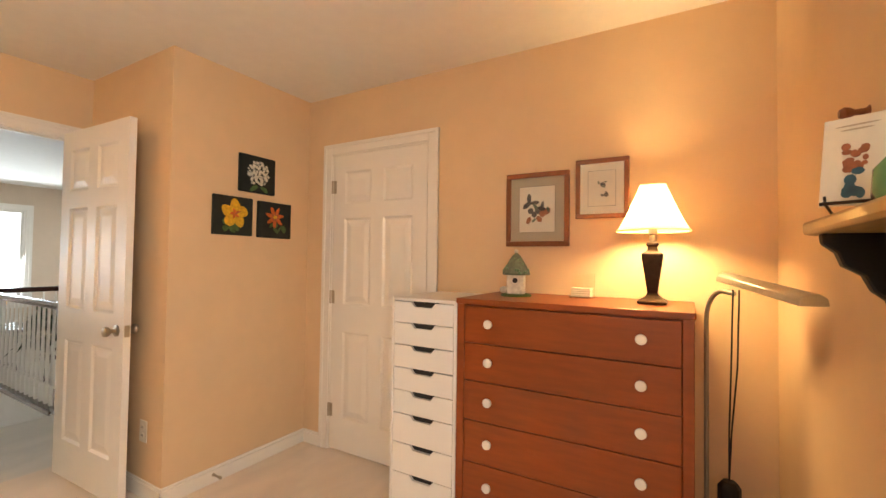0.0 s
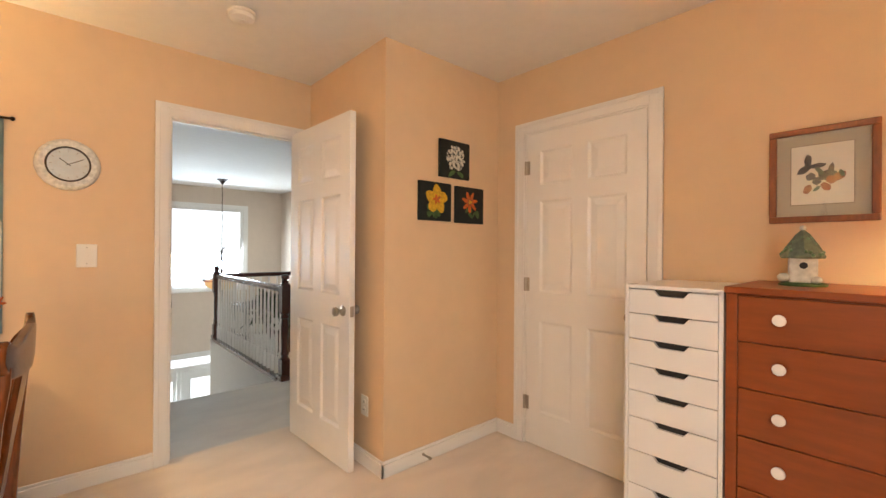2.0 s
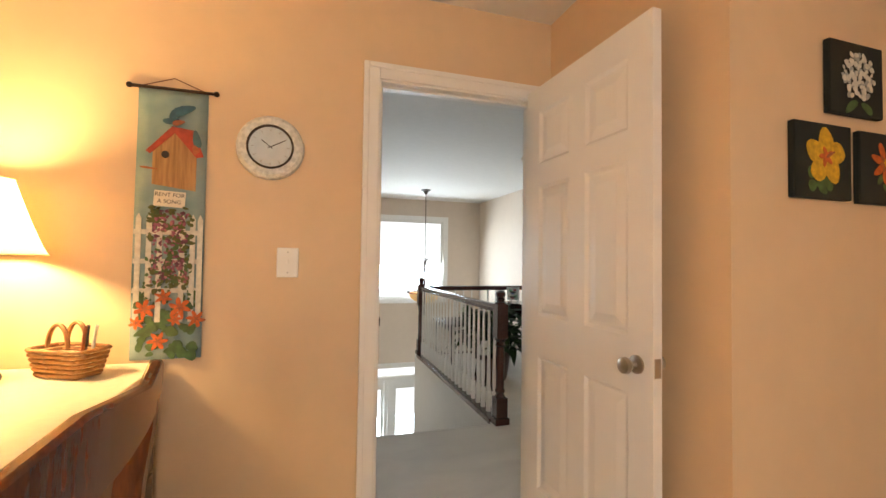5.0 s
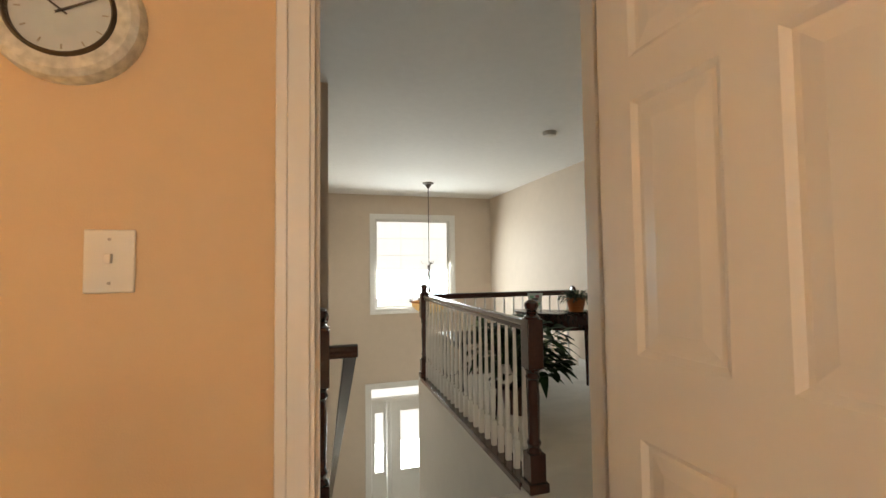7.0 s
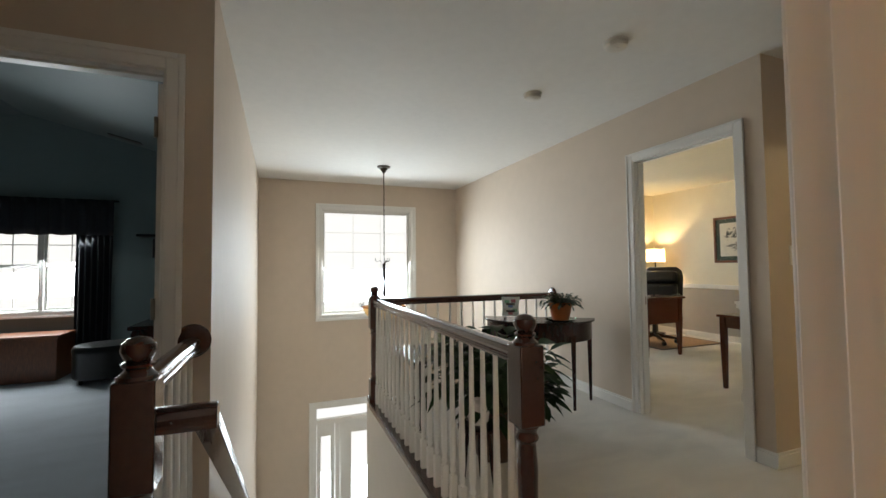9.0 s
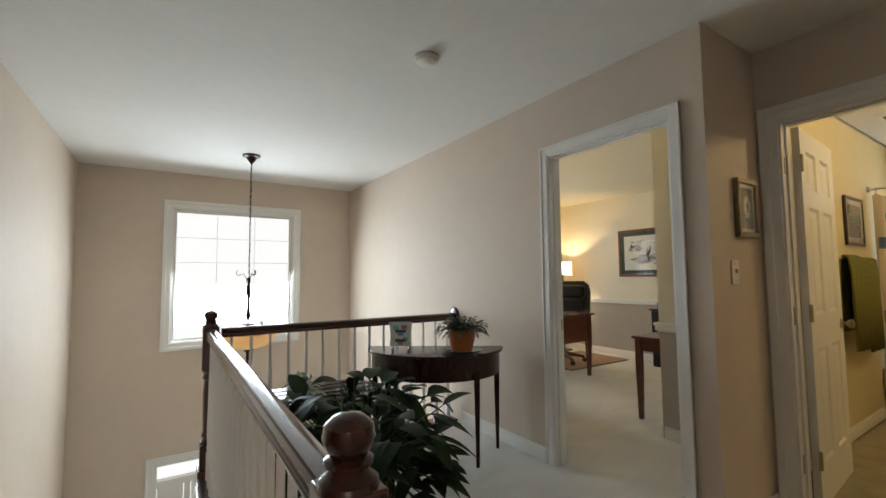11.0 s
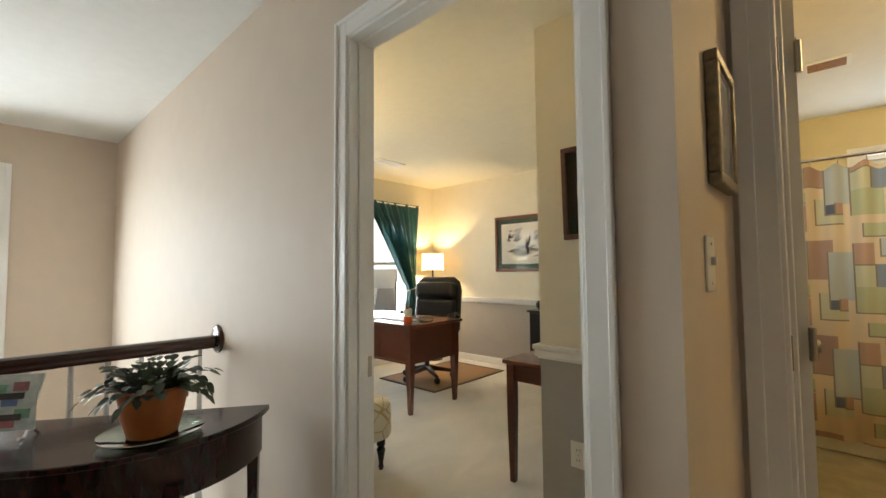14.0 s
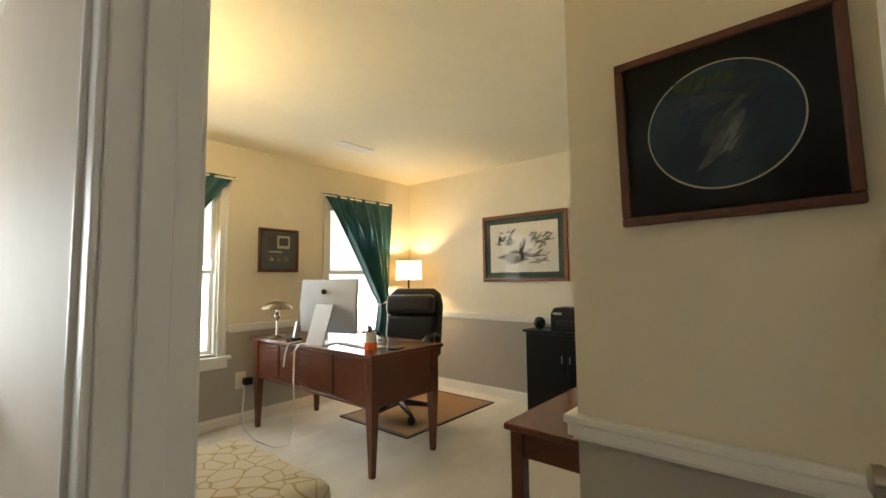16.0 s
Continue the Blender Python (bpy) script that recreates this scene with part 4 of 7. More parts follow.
lathe(bm, [(0.062, 0.100), (0.066, 0.108), (0.045, 0.150), (0.020, 0.190), (0.004, 0.205)], n=8)
part("roof", bm, SAGE, bird, "green shingled roof", smooth=False)
rnd = random.Random(4)
bm = bmesh.new()
for k in range(34):
    a, h = rnd.uniform(0, 6.28), rnd.uniform(0.108, 0.185)
    r = 0.066 * (0.208 - h) / 0.1
    ball(bm, (r * math.cos(a), r * math.sin(a), h), 0.007, 1, 5)
part("roof_leaves", bm, material("pale_green_glaze", (0.16, 0.30, 0.17), 0.3, grain=0.4, scale=40), bird)
# dark disc, painting the shade inside the birdhouse hole
bm = bmesh.new()
lathe(bm, [(0.012, 0), (0.012, 0.003)], m=pose(0, -0.036, 0.075, 90), n=14)
part("entrance_hole", bm, HOLLOW_SHADE, bird)
for label_, at, size, flat in (("finial", (0, 0, 0.212), 0.010, 1), ("little_figure", (-0.055, -0.02, 0.03), 0.020, 0.8), ("little_figure", (0.035, -0.045, 0.025), 0.016, 0.8)):
    bm = bmesh.new()
    ball(bm, at, size, flat, 8)
    part(label_, bm, WHITEP, bird)

# card stack in a clear holder
holder = thing("card_holder", pose(0.13, 2.47, 1.142), "clear stand holding a stack of white cards", "holder")
bm = bmesh.new()
box(bm, -0.05, 0.05, -0.035, 0.035, 0, 0.006)
box(bm, -0.05, 0.05, 0.029, 0.035, 0.006, 0.11)
part("stand", bm, CLEAR, holder, bevel=0.001)
for i in range(4):
    bm = bmesh.new()
    box(bm, -0.043, 0.043, -0.03, 0.025, 0.007 + i * 0.010, 0.0155 + i * 0.010, pose(0, 0, 0, 0, 0, (i % 3 - 1) * 3))
    part("card", bm, PAPER, holder, bevel=0.001)

# framed bird prints
picture("framed_print", pose(-0.125, 2.602, 1.578), 0.335, 0.385, 0.022, "framed bird print with taupe mat in a wide red-brown frame", FRAMEWOOD, 0.026,
        [(0, MAT_TAUPE), (0.055, GILT), (0.058, PAPER)], True,
        [(INK, blobs(1, 7, -0.005, 0.02, 0.05, 0.05, 0.012, 0.03)), (RUST, blobs(2, 5, 0.005, -0.035, 0.05, 0.025, 0.012, 0.028)), (SAGE, blobs(3, 4, 0.02, 0.0, 0.04, 0.06, 0.006, 0.016))])
picture("framed_print", pose(0.195, 2.602, 1.665), 0.245, 0.29, 0.022, "small framed bird print with cream mat in a red-brown frame", FRAMEWOOD, 0.022,
        [(0, PAPER), (0.045, GILT), (0.047, PAPER)], True,
        [(INK, blobs(5, 4, 0.0, 0.0, 0.025, 0.035, 0.006, 0.016)), (SAGE, blobs(6, 3, 0.0, 0.01, 0.03, 0.03, 0.004, 0.010))])

PETALSHADE = material("shaded_petal_print", (0.36, 0.38, 0.36), 0.7, grain=0.2, scale=60)
# three flower canvases on the jog wall (face +x)
for (y, z, seed, lab, sets) in (
        (2.17, 1.832, 11, "small square canvas of a white hydrangea on black", [(GREENP, [(-0.03, -0.09, 0.035, 0.014, 0.6), (0.045, -0.09, 0.03, 0.014, -0.5)]), (PETALSHADE, cluster(18, 34, 0, 0.005, 0.075, 0.009, 0.013)), (WHITEP, cluster(11, 52, 0, 0.008, 0.076, 0.007, 0.012))]),
        (2.01, 1.557, 12, "small square canvas of a yellow hibiscus on black", [(GREENP, blobs(13, 6, -0.02, -0.05, 0.06, 0.04, 0.015, 0.03)), (YELLOWP, petals(0.005, 0.012, 5, 0.042, 0.048, 0.034, 0.3)), (ORANGEP, petals(0.005, 0.012, 5, 0.014, 0.018, 0.008, 0.6)), (RUST, [(0.022, 0.020, 0.022, 0.005, 0.5)])]),
        (2.305, 1.553, 15, "small square canvas of an orange flower on black", [(GREENP, blobs(16, 5, 0.02, -0.03, 0.05, 0.05, 0.01, 0.03)), (ORANGEP, petals(-0.005, 0.02, 7, 0.036, 0.036, 0.013, 0.2)), (RUST, petals(-0.005, 0.02, 7, 0.018, 0.016, 0.006, 0.65)), (YELLOWP, cluster(17, 9, -0.005, 0.02, 0.012, 0.004, 0.006))])):
    root = thing("flower_canvas", pose(-1.829, y, z, 0, 0, 90), lab, "picture", "flower canvases on the bedroom wall")
    bm = bmesh.new()
    box(bm, -0.128, 0.128, -0.02, 0, -0.117, 0.117)
    part("canvas", bm, CANVASDARK, root, bevel=0.004)
    yy = -0.0205
    for mat, bl in sets:
        bm = bmesh.new()
        for cx, cz, rx, rz, ang in bl:
            pts = []
            for k in range(16):
                a = 2 * math.pi * k / 16
                j = 1 + 0.08 * math.sin(3 * a + cx * 90)
                u, v = rx * j * math.cos(a), rz * j * math.sin(a)
                pts.append((cx + u * math.cos(ang) - v * math.sin(ang), cz + u * math.sin(ang) + v * math.cos(ang)))
            prism(bm, pts, yy - 0.0008, yy, "y")
            yy -= 0.00003
        part("petals", bm, mat, root, smooth=False)["kind"] = "stuff"
        yy -= 0.001

# reading lamp on a bent pole
GREYMETAL = material("grey_enamel", (0.30, 0.27, 0.22), 0.35, metal=0.5, grain=0.1, scale=40)
read = thing("reading_floor_lamp", pose(0.645, 2.33, 0), "grey floor reading lamp with a long flat head and bent pole", "floor lamp")
bm = bmesh.new()
lathe(bm, [(0.12, 0), (0.12, 0.012), (0.03, 0.02), (0.012, 0.03)], n=28)
part("base", bm, PEWTER, read)
bm = bmesh.new()
pts = [(-0.03, 0, 0.02), (-0.03, 0, 0.6), (-0.03, 0, 1.10)] + [(-0.03 + 0.05 * (1 - math.cos(a)), -0.05 * (1 - math.cos(a)), 1.10 + 0.11 * math.sin(a)) for a in (0.3, 0.6, 0.9, 1.2, 1.5)] + [(0.05, -0.10, 1.205)]
tube(bm, pts, 0.0085, 12)
part("pole", bm, GREYMETAL, read, "grey enamelled bent pole")
bm = bmesh.new()
head = look((0.098, -0.34, 1.235), (0.025, -0.11, 1.255))
prism(bm, [(-0.034, -0.006), (0.034, -0.006), (0.030, 0.014), (0.014, 0.024), (-0.014, 0.024), (-0.030, 0.014)], -0.24, 0.24, "z", m=head)
part("lamp_head", bm, material("champagne_paint", (0.62, 0.56, 0.44), 0.3, metal=0.3, grain=0.05, scale=30), read, bevel=0.004)
bm = bmesh.new()
for dx in (0.0, 0.018):
    tube(bm, [(0.045 + dx, -0.11, 1.22), (0.04 + dx, -0.10, 0.95), (0.035 + dx * 0.4, -0.08, 0.72), (0.035, -0.08, 0.55)], 0.0028, 6)
part("cord", bm, BLACK, read)
bm = bmesh.new()
lathe(bm, [(0.022, 0.44), (0.036, 0.46), (0.036, 0.53), (0.022, 0.55)], (0.035, -0.08, 0), 8)
part("transformer", bm, BLACK, read, "black plug transformer on the cord", bevel=0.003)

# bracket shelf on the east wall
shelf = thing("bracket_shelf", pose(0.87, 1.08, 1.38), "wooden wall shelf on a dark scrolled bracket", "shelf")
bm = bmesh.new()
prism(bm, [(-0.15, 0.27), (-0.13, 0.305), (0, 0.31), (0, -0.31), (-0.13, -0.305), (-0.15, -0.27)], -0.022, 0.0, "z")
part("board", bm, material("honey_wood", (0.42, 0.26, 0.09), 0.35, grain=0.3, scale=10, stretch=(10, 1, 1), coat=0.2), shelf, bevel=0.006)
for y in (-0.225, 0.225):
    bm = bmesh.new()
    prof = [(0, -0.022), (-0.138, -0.022), (-0.136, -0.038), (-0.120, -0.052), (-0.113, -0.072), (-0.090, -0.086), (-0.080, -0.108), (-0.064, -0.122), (-0.056, -0.15), (-0.034, -0.20), (-0.014, -0.25), (0, -0.262)]
    prism(bm, prof, y - 0.012, y + 0.012, "y")
    part("bracket", bm, BLACK, shelf, "black scrolled bracket", bevel=0.003)
bm = bmesh.new()
prism(bm, [(-0.29, -0.023), (0.29, -0.023), (0.27, -0.06), (0.20, -0.10), (0.17, -0.16), (0.10, -0.20), (0, -0.23), (-0.10, -0.20), (-0.17, -0.16), (-0.20, -0.10), (-0.27, -0.06)], -0.016, 0.0, "x")
part("back_board", bm, BLACK, shelf, "black shaped back board", bevel=0.003)
card = thing("flower_card", pose(0.765, 1.285, 1.381, 0, 0, -28) @ pose(0, 0, 0, -12) @ Matrix.Diagonal((0.64, 0.8, 0.86, 1)), "white card with a flower picture on a small easel", "card")
bm = bmesh.new()
box(bm, -0.062, 0.062, -0.004, 0, 0.02, 0.185)
part("card_sheet", bm, PAPER, card, bevel=0.001)
for mat, bl in ((BLUEP, blobs(31, 9, 0, 0.062, 0.012, 0.026, 0.008, 0.014)), (RUST, blobs(32, 20, 0.0, 0.108, 0.018, 0.022, 0.005, 0.010)), (MAT_TAUPE, [(0, 0.168, 0.04, 0.0016, 0.1), (0, 0.160, 0.03, 0.0016, 0.1)])):
    bm = bmesh.new()
    for i, (cx, cz, rx, rz, ang) in enumerate(bl):
        prism(bm, [(cx + rx * math.cos(2 * math.pi * k / 10), cz + rz * math.sin(2 * math.pi * k / 10)) for k in range(10)], -0.0052 - i * 0.0001, -0.0041, "y")
    part("picture_dabs", bm, mat, card, smooth=False)
bm = bmesh.new()
tube(bm, [(-0.05, -0.03, 0.018), (0.05, -0.03, 0.018)], 0.003, 6)
for x in (-0.04, 0.04):
    tube(bm, [(x, -0.035, 0.03), (x, -0.03, 0.018), (x, 0.0, 0.012), (x, 0.05, 0.002)], 0.003, 6)
part("easel", bm, BRONZE, card, "bent wire easel")
pot = thing("green_ornament", pose(0.79, 1.17, 1.381), "small green glazed ornament on the shelf", "ornament")
bm = bmesh.new()
lathe(bm, [(0.025, 0), (0.036, 0.02), (0.034, 0.05), (0.018, 0.07), (0.010, 0.085)], n=18)
part("body", bm, material("green_glaze", (0.12, 0.26, 0.10), 0.2, grain=0.3, scale=30), pot)

# turned peg on the east wall
peg = thing("wall_peg", pose(0.87, 1.60, 1.62, 0, -90), "small turned brown peg on the peach wall", "peg")
bm = bmesh.new()
lathe(bm, [(0.012, 0), (0.007, 0.006), (0.006, 0.022), (0.011, 0.030), (0.013, 0.038), (0.008, 0.046)], n=14)
part("knob", bm, FRAMEWOOD, peg)

# smoke detectors
def smoke_detector(x, y):
    root = thing("smoke_detector", pose(x, y, TOP, 180), "round white smoke detector on the ceiling", "smoke detector", "smoke detectors")
    bm = bmesh.new()
    lathe(bm, [(0.066, 0), (0.068, 0.012), (0.062, 0.016)], n=32)
    part("mount", bm, PLASTIC, root)
    bm = bmesh.new()
    lathe(bm, [(0.060, 0.016), (0.058, 0.034), (0.040, 0.042), (0.015, 0.043)], n=32)
    part("cover", bm, PLASTIC, root, bevel=0.001)
    bm = bmesh.new()
    lathe(bm, [(0.010, 0.043), (0.009, 0.046)], (0.02, 0, 0), 12)
    part("test_button", bm, PLASTIC, root)


smoke_detector(-2.12, 0.99)
smoke_detector(-4.48, 2.90)
smoke_detector(-5.26, 2.86)

# cloth banner with a birdhouse
ban = thing("cloth_banner", pose(HE, 0.0, 0.85, 0, 0, 90), "long printed cloth banner of a birdhouse, picket fence and flowers", "wall hanging")
bm = bmesh.new()
nz = 24
rows_ = []
for i in range(nz + 1):
    z = 1.03 * i / nz
    rows_.append([bm.verts.new((-0.118 + 0.236 * k / 6, -0.010 - 0.004 * math.sin(5 * z + k), z)) for k in range(7)])
for a, b in zip(rows_, rows_[1:]):
    for k in range(6):
        bm.faces.new((a[k], a[k + 1], b[k + 1], b[k]))
cloth = part("cloth", bm, SKYCLOTH, ban)
mod = cloth.modifiers.new("thickness", "SOLIDIFY")
mod.thickness = 0.003
bm = bmesh.new()
tube(bm, [(-0.145, -0.012, 1.03), (0.145, -0.012, 1.03)], 0.006, 10)
ball(bm, (-0.147, -0.012, 1.03), 0.011, 1, 6)
ball(bm, (0.147, -0.012, 1.03), 0.011, 1, 6)
part("dowel", bm, BRONZE, ban, "dark dowel with ball ends")
bm = bmesh.new()
tube(bm, [(-0.10, -0.012, 1.035), (0, -0.006, 1.075), (0.10, -0.012, 1.035)], 0.002, 6)
part("string", bm, FRAMEWOOD, ban)


def dabs(label_name, mat, bl, y, parent, n=14, wobble=0.12):
    bm = bmesh.new()
    for i, (cx, cz, rx, rz, ang) in enumerate(bl):
        pts = []
        for k in range(n):
            a = 2 * math.pi * k / n
            j = 1 + wobble * math.sin(3 * a + cx * 90 + i)
            u, v = rx * j * math.cos(a), rz * j * math.sin(a)
            pts.append((cx + u * math.cos(ang) - v * math.sin(ang), cz + u * math.sin(ang) + v * math.cos(ang)))
        prism(bm, pts, y - 0.0006 - i * 0.00003, y, "y")
    ob = part(label_name, bm, mat, parent, smooth=False)
    ob["kind"] = "stuff"
    return ob


dabs("garden_print", GREENP, blobs(40, 60, 0, 0.13, 0.095, 0.12, 0.012, 0.03), -0.0165, ban)
dabs("garden_print", GREENP, blobs(41, 22, 0, 0.42, 0.06, 0.16, 0.010, 0.022), -0.0165, ban)
bm = bmesh.new()
for x in (-0.10, -0.065, -0.03, 0.045, 0.08, 0.105):
    prism(bm, [(x - 0.009, 0.14), (x + 0.009, 0.14), (x + 0.009, 0.53), (x, 0.55), (x - 0.009, 0.53)], -0.0185, -0.0172, "y")
for z in (0.25, 0.36, 0.47):
    box(bm, -0.115, 0.115, -0.0178, -0.0170, z, z + 0.018)
part("picket_fence_print", bm, WHITEP, ban, smooth=False)
MAUVEP = material("mauve_print", (0.30, 0.10, 0.17), 0.8, grain=0.3, scale=60)
PINKP = material("dusty_pink_print", (0.42, 0.18, 0.20), 0.8, grain=0.3, scale=60)
OLIVEP = material("olive_print", (0.10, 0.12, 0.035), 0.8, grain=0.4, scale=60)
dabs("leaf_print", OLIVEP, blobs(46, 90, 0.005, 0.41, 0.072, 0.165, 0.006, 0.014), -0.0188, ban)
dabs("flower_print", PURPLEP, blobs(42, 70, 0.005, 0.43, 0.055, 0.13, 0.005, 0.010), -0.0196, ban)
dabs("flower_print", MAUVEP, blobs(48, 70, 0.005, 0.42, 0.06, 0.13, 0.004, 0.009), -0.0204, ban)
dabs("flower_print", PINKP, blobs(49, 40, 0.0, 0.40, 0.06, 0.12, 0.003, 0.007), -0.0212, ban)
dabs("leaf_print", GREENP, blobs(47, 40, 0.0, 0.32, 0.08, 0.10, 0.004, 0.009), -0.0216, ban)
for cx, cz, s in ((-0.07, 0.19, 1.0), (-0.01, 0.235, 0.8), (0.045, 0.195, 1.05), (0.10, 0.15, 0.9), (0.03, 0.15, 0.7), (-0.025, 0.07, 0.95), (-0.095, 0.14, 0.7)):
    dabs("flower_print", ORANGEP, petals(cx, cz, 6, 0.018 * s, 0.020 * s, 0.008 * s, cx * 40), -0.0222, ban)
    dabs("flower_centre_print", RUST, petals(cx, cz, 5, 0.007 * s, 0.008 * s, 0.003 * s, cx * 20), -0.0228, ban)
bm = bmesh.new()
prism(bm, [(-0.062, 0.66), (0.085, 0.64), (0.085, 0.80), (0.01, 0.86), (-0.062, 0.80)], -0.0190, -0.0165, "y")
part("birdhouse_print", bm, material("tan_board_print", (0.40, 0.24, 0.10), 0.8, second=(0.22, 0.12, 0.05), scale=9, stretch=(8, 1, 0.6)), ban, smooth=False)
bm = bmesh.new()
prism(bm, [(-0.085, 0.785), (0.0, 0.885), (0.075, 0.875), (0.110, 0.775), (0.085, 0.77), (0.01, 0.86), (-0.07, 0.775)], -0.0205, -0.0191, "y")
part("roof_print", bm, material("brick_red_print", (0.34, 0.05, 0.03), 0.8, grain=0.4, scale=30), ban, smooth=False)
dabs("bird_print", BLUEP, [(0.03, 0.945, 0.05, 0.018, 0.5), (-0.005, 0.905, 0.028, 0.012, 0.2), (0.085, 0.84, 0.014, 0.035, 0.2)], -0.0210, ban)
dabs("bird_print", RUST, [(0.02, 0.90, 0.022, 0.010, 0.3), (0.082, 0.80, 0.012, 0.018, 0.2), (-0.075, 0.72, 0.03, 0.004, -0.1)], -0.0216, ban)
dabs("hole_print", HOLLOW_SHADE, [(-0.02, 0.775, 0.013, 0.014, 0)], -0.0199, ban, 20, 0.0)
bm = bmesh.new()
box(bm, -0.085, 0.02, -0.020, -0.0188, 0.575, 0.635, pose(0, 0, 0, 0, 3))
part("sign_print", bm, PAPER, ban, smooth=False)


def lettering(text, place, size, mat, parent):
    cu = bpy.data.curves.new("lettering", "FONT")
    cu.body, cu.size, cu.align_x, cu.align_y, cu.extrude = text, size, "CENTER", "CENTER", 0.0004
    tmp = bpy.data.objects.new("lettering", cu)
    scene.collection.objects.link(tmp)
    me = bpy.data.meshes.new_from_object(tmp.evaluated_get(bpy.context.evaluated_depsgraph_get()))
    bpy.data.objects.remove(tmp)
    ob = new("lettering", me)
    me.materials.append(mat)
    ob.parent = parent
    ob.matrix_basis = place
    return ob


for words, z in (("RENT FOR", 0.620), ("A SONG", 0.594)):
    lettering(words, pose(0, 0, 0, 0, 3) @ pose(-0.0325, -0.0215, z, 90), 0.0215, INK, ban)

# wall clock
clk = thing("wall_clock", pose(HE, 0.35, 1.687, 0, 0, 90) @ Matrix.Scale(1.09, 4), "round wall clock with a pale mottled rim", "clock")
bm = bmesh.new()
lathe(bm, [(0.080, 0.022), (0.083, 0.030), (0.104, 0.031), (0.115, 0.024), (0.119, 0.012), (0.120, 0.0)], m=pose(0, 0, 0, 90), n=48, cap=False)
part("rim", bm, CLOCKRIM, clk)
bm = bmesh.new()
lathe(bm, [(0.001, 0.022), (0.079, 0.022)], m=pose(0, 0, 0, 90), n=36, cap=False)
part("dial", bm, CLOCKFACE, clk, smooth=False)
bm = bmesh.new()
lathe(bm, [(0.0750, 0.020), (0.0755, 0.034), (0.0785, 0.036), (0.0825, 0.031), (0.083, 0.020)], m=pose(0, 0, 0, 90), n=48, cap=False)
part("bezel", bm, PEWTER, clk, "dark metal ring")
for k in range(12):
    bm = bmesh.new()
    box(bm, -0.0012, 0.0012, -0.0232, -0.0222, 0.058, 0.067, pose(0, 0, 0, 0, 30 * k, 0))
    part("hour_mark", bm, MAT_TAUPE, clk, smooth=False)
for n_, length, ang in (("hour_hand", 0.04, -52), ("minute_hand", 0.058, 62)):
    bm = bmesh.new()
    box(bm, -0.0018, 0.0018, -0.0262, -0.0248, -0.01, length, pose(0, 0, 0, 0, ang, 0))
    part(n_, bm, PEWTER, clk, smooth=False)
bm = bmesh.new()
lathe(bm, [(0.001, 0.031), (0.079, 0.031), (0.079, 0.032), (0.001, 0.032)], m=pose(0, 0, 0, 90), n=36, cap=False)
part("cover_glass", bm, PRINTGLASS, clk).visible_shadow = False

wall_plate("light_switch", pose(HE, 0.425, 1.22, 0, 0, 90), "ivory toggle switch plate beside the bedroom door", "switch", 0.085, 0.122)
wall_plate("wall_socket", pose(-2.02, 1.655, 0.35), "ivory wall socket behind the open door", "socket")
stop = thing("door_stop", pose(-1.816, 1.93, 0.05, 0, 90), "small spring door stop on the baseboard", "door stop")
bm = bmesh.new()
lathe(bm, [(0.010, 0), (0.006, 0.004), (0.006, 0.055), (0.009, 0.058), (0.009, 0.07)], n=12)
part("spring", bm, NICKEL, stop)

# desk along the south wall
DRAWERWOOD = material("grey_brown_wood", (0.13, 0.085, 0.055), 0.35, grain=0.3, scale=14, stretch=(1, 8, 8), bump=0.03, bump_scale=80)
desk = thing("writing_desk", pose(-2.03, 0.0, 0), "cream-topped desk with espresso drawers against the wall", "desk")
bm = bmesh.new()
box(bm, -0.74, 0.80, -0.80, 0.0, 0.815, 0.842)
part("desktop", bm, LAMINATE, desk, bevel=0.004)
bm = bmesh.new()
box(bm, -0.72, -0.28, -0.78, -0.035, 0.0, 0.815)
part("pedestal", bm, DARKWOOD, desk, bevel=0.003)
bm = bmesh.new()
box(bm, 0.74, 0.77, -0.78, -0.035, 0.0, 0.815)
part("side_panel", bm, DARKWOOD, desk, bevel=0.003)
bm = bmesh.new()
box(bm, -0.28, 0.74, -0.78, -0.76, 0.2, 0.815)
part("back_panel", bm, DARKWOOD, desk, bevel=0.003)
for z0, z1 in ((0.65, 0.80), (0.46, 0.64), (0.26, 0.45), (0.05, 0.25)):
    bm = bmesh.new()
    box(bm, -0.705, -0.295, -0.035, -0.017, z0, z1)
    d = part("drawer_front", bm, DRAWERWOOD, desk, "grey-brown drawer front", bevel=0.003)
    bm = bmesh.new()
    zz = (z0 + z1) / 2
    tube(bm, [(-0.55, -0.017, zz), (-0.55, 0.008, zz), (-0.45, 0.008, zz), (-0.45, -0.017, zz)], 0.005, 8)
    part("handle", bm, BLACK, d, "black bar handle")
table_lamp("table_lamp", pose(-2.58, -0.475, 0.842) @ Matrix.Scale(0.94, 4), "lit table lamp with dark urn-shaped base and cream shade",
           [(0.086, 0), (0.089, 0.012), (0.084, 0.024), (0.060, 0.034), (0.054, 0.052), (0.040, 0.062), (0.032, 0.085), (0.030, 0.098), (0.042, 0.13), (0.054, 0.17), (0.062, 0.22), (0.064, 0.275), (0.056, 0.300), (0.036, 0.316), (0.024, 0.332), (0.028, 0.346), (0.038, 0.352), (0.026, 0.362)],
           PEWTER, False, 0.19, 0.098, 0.418, 0.672)
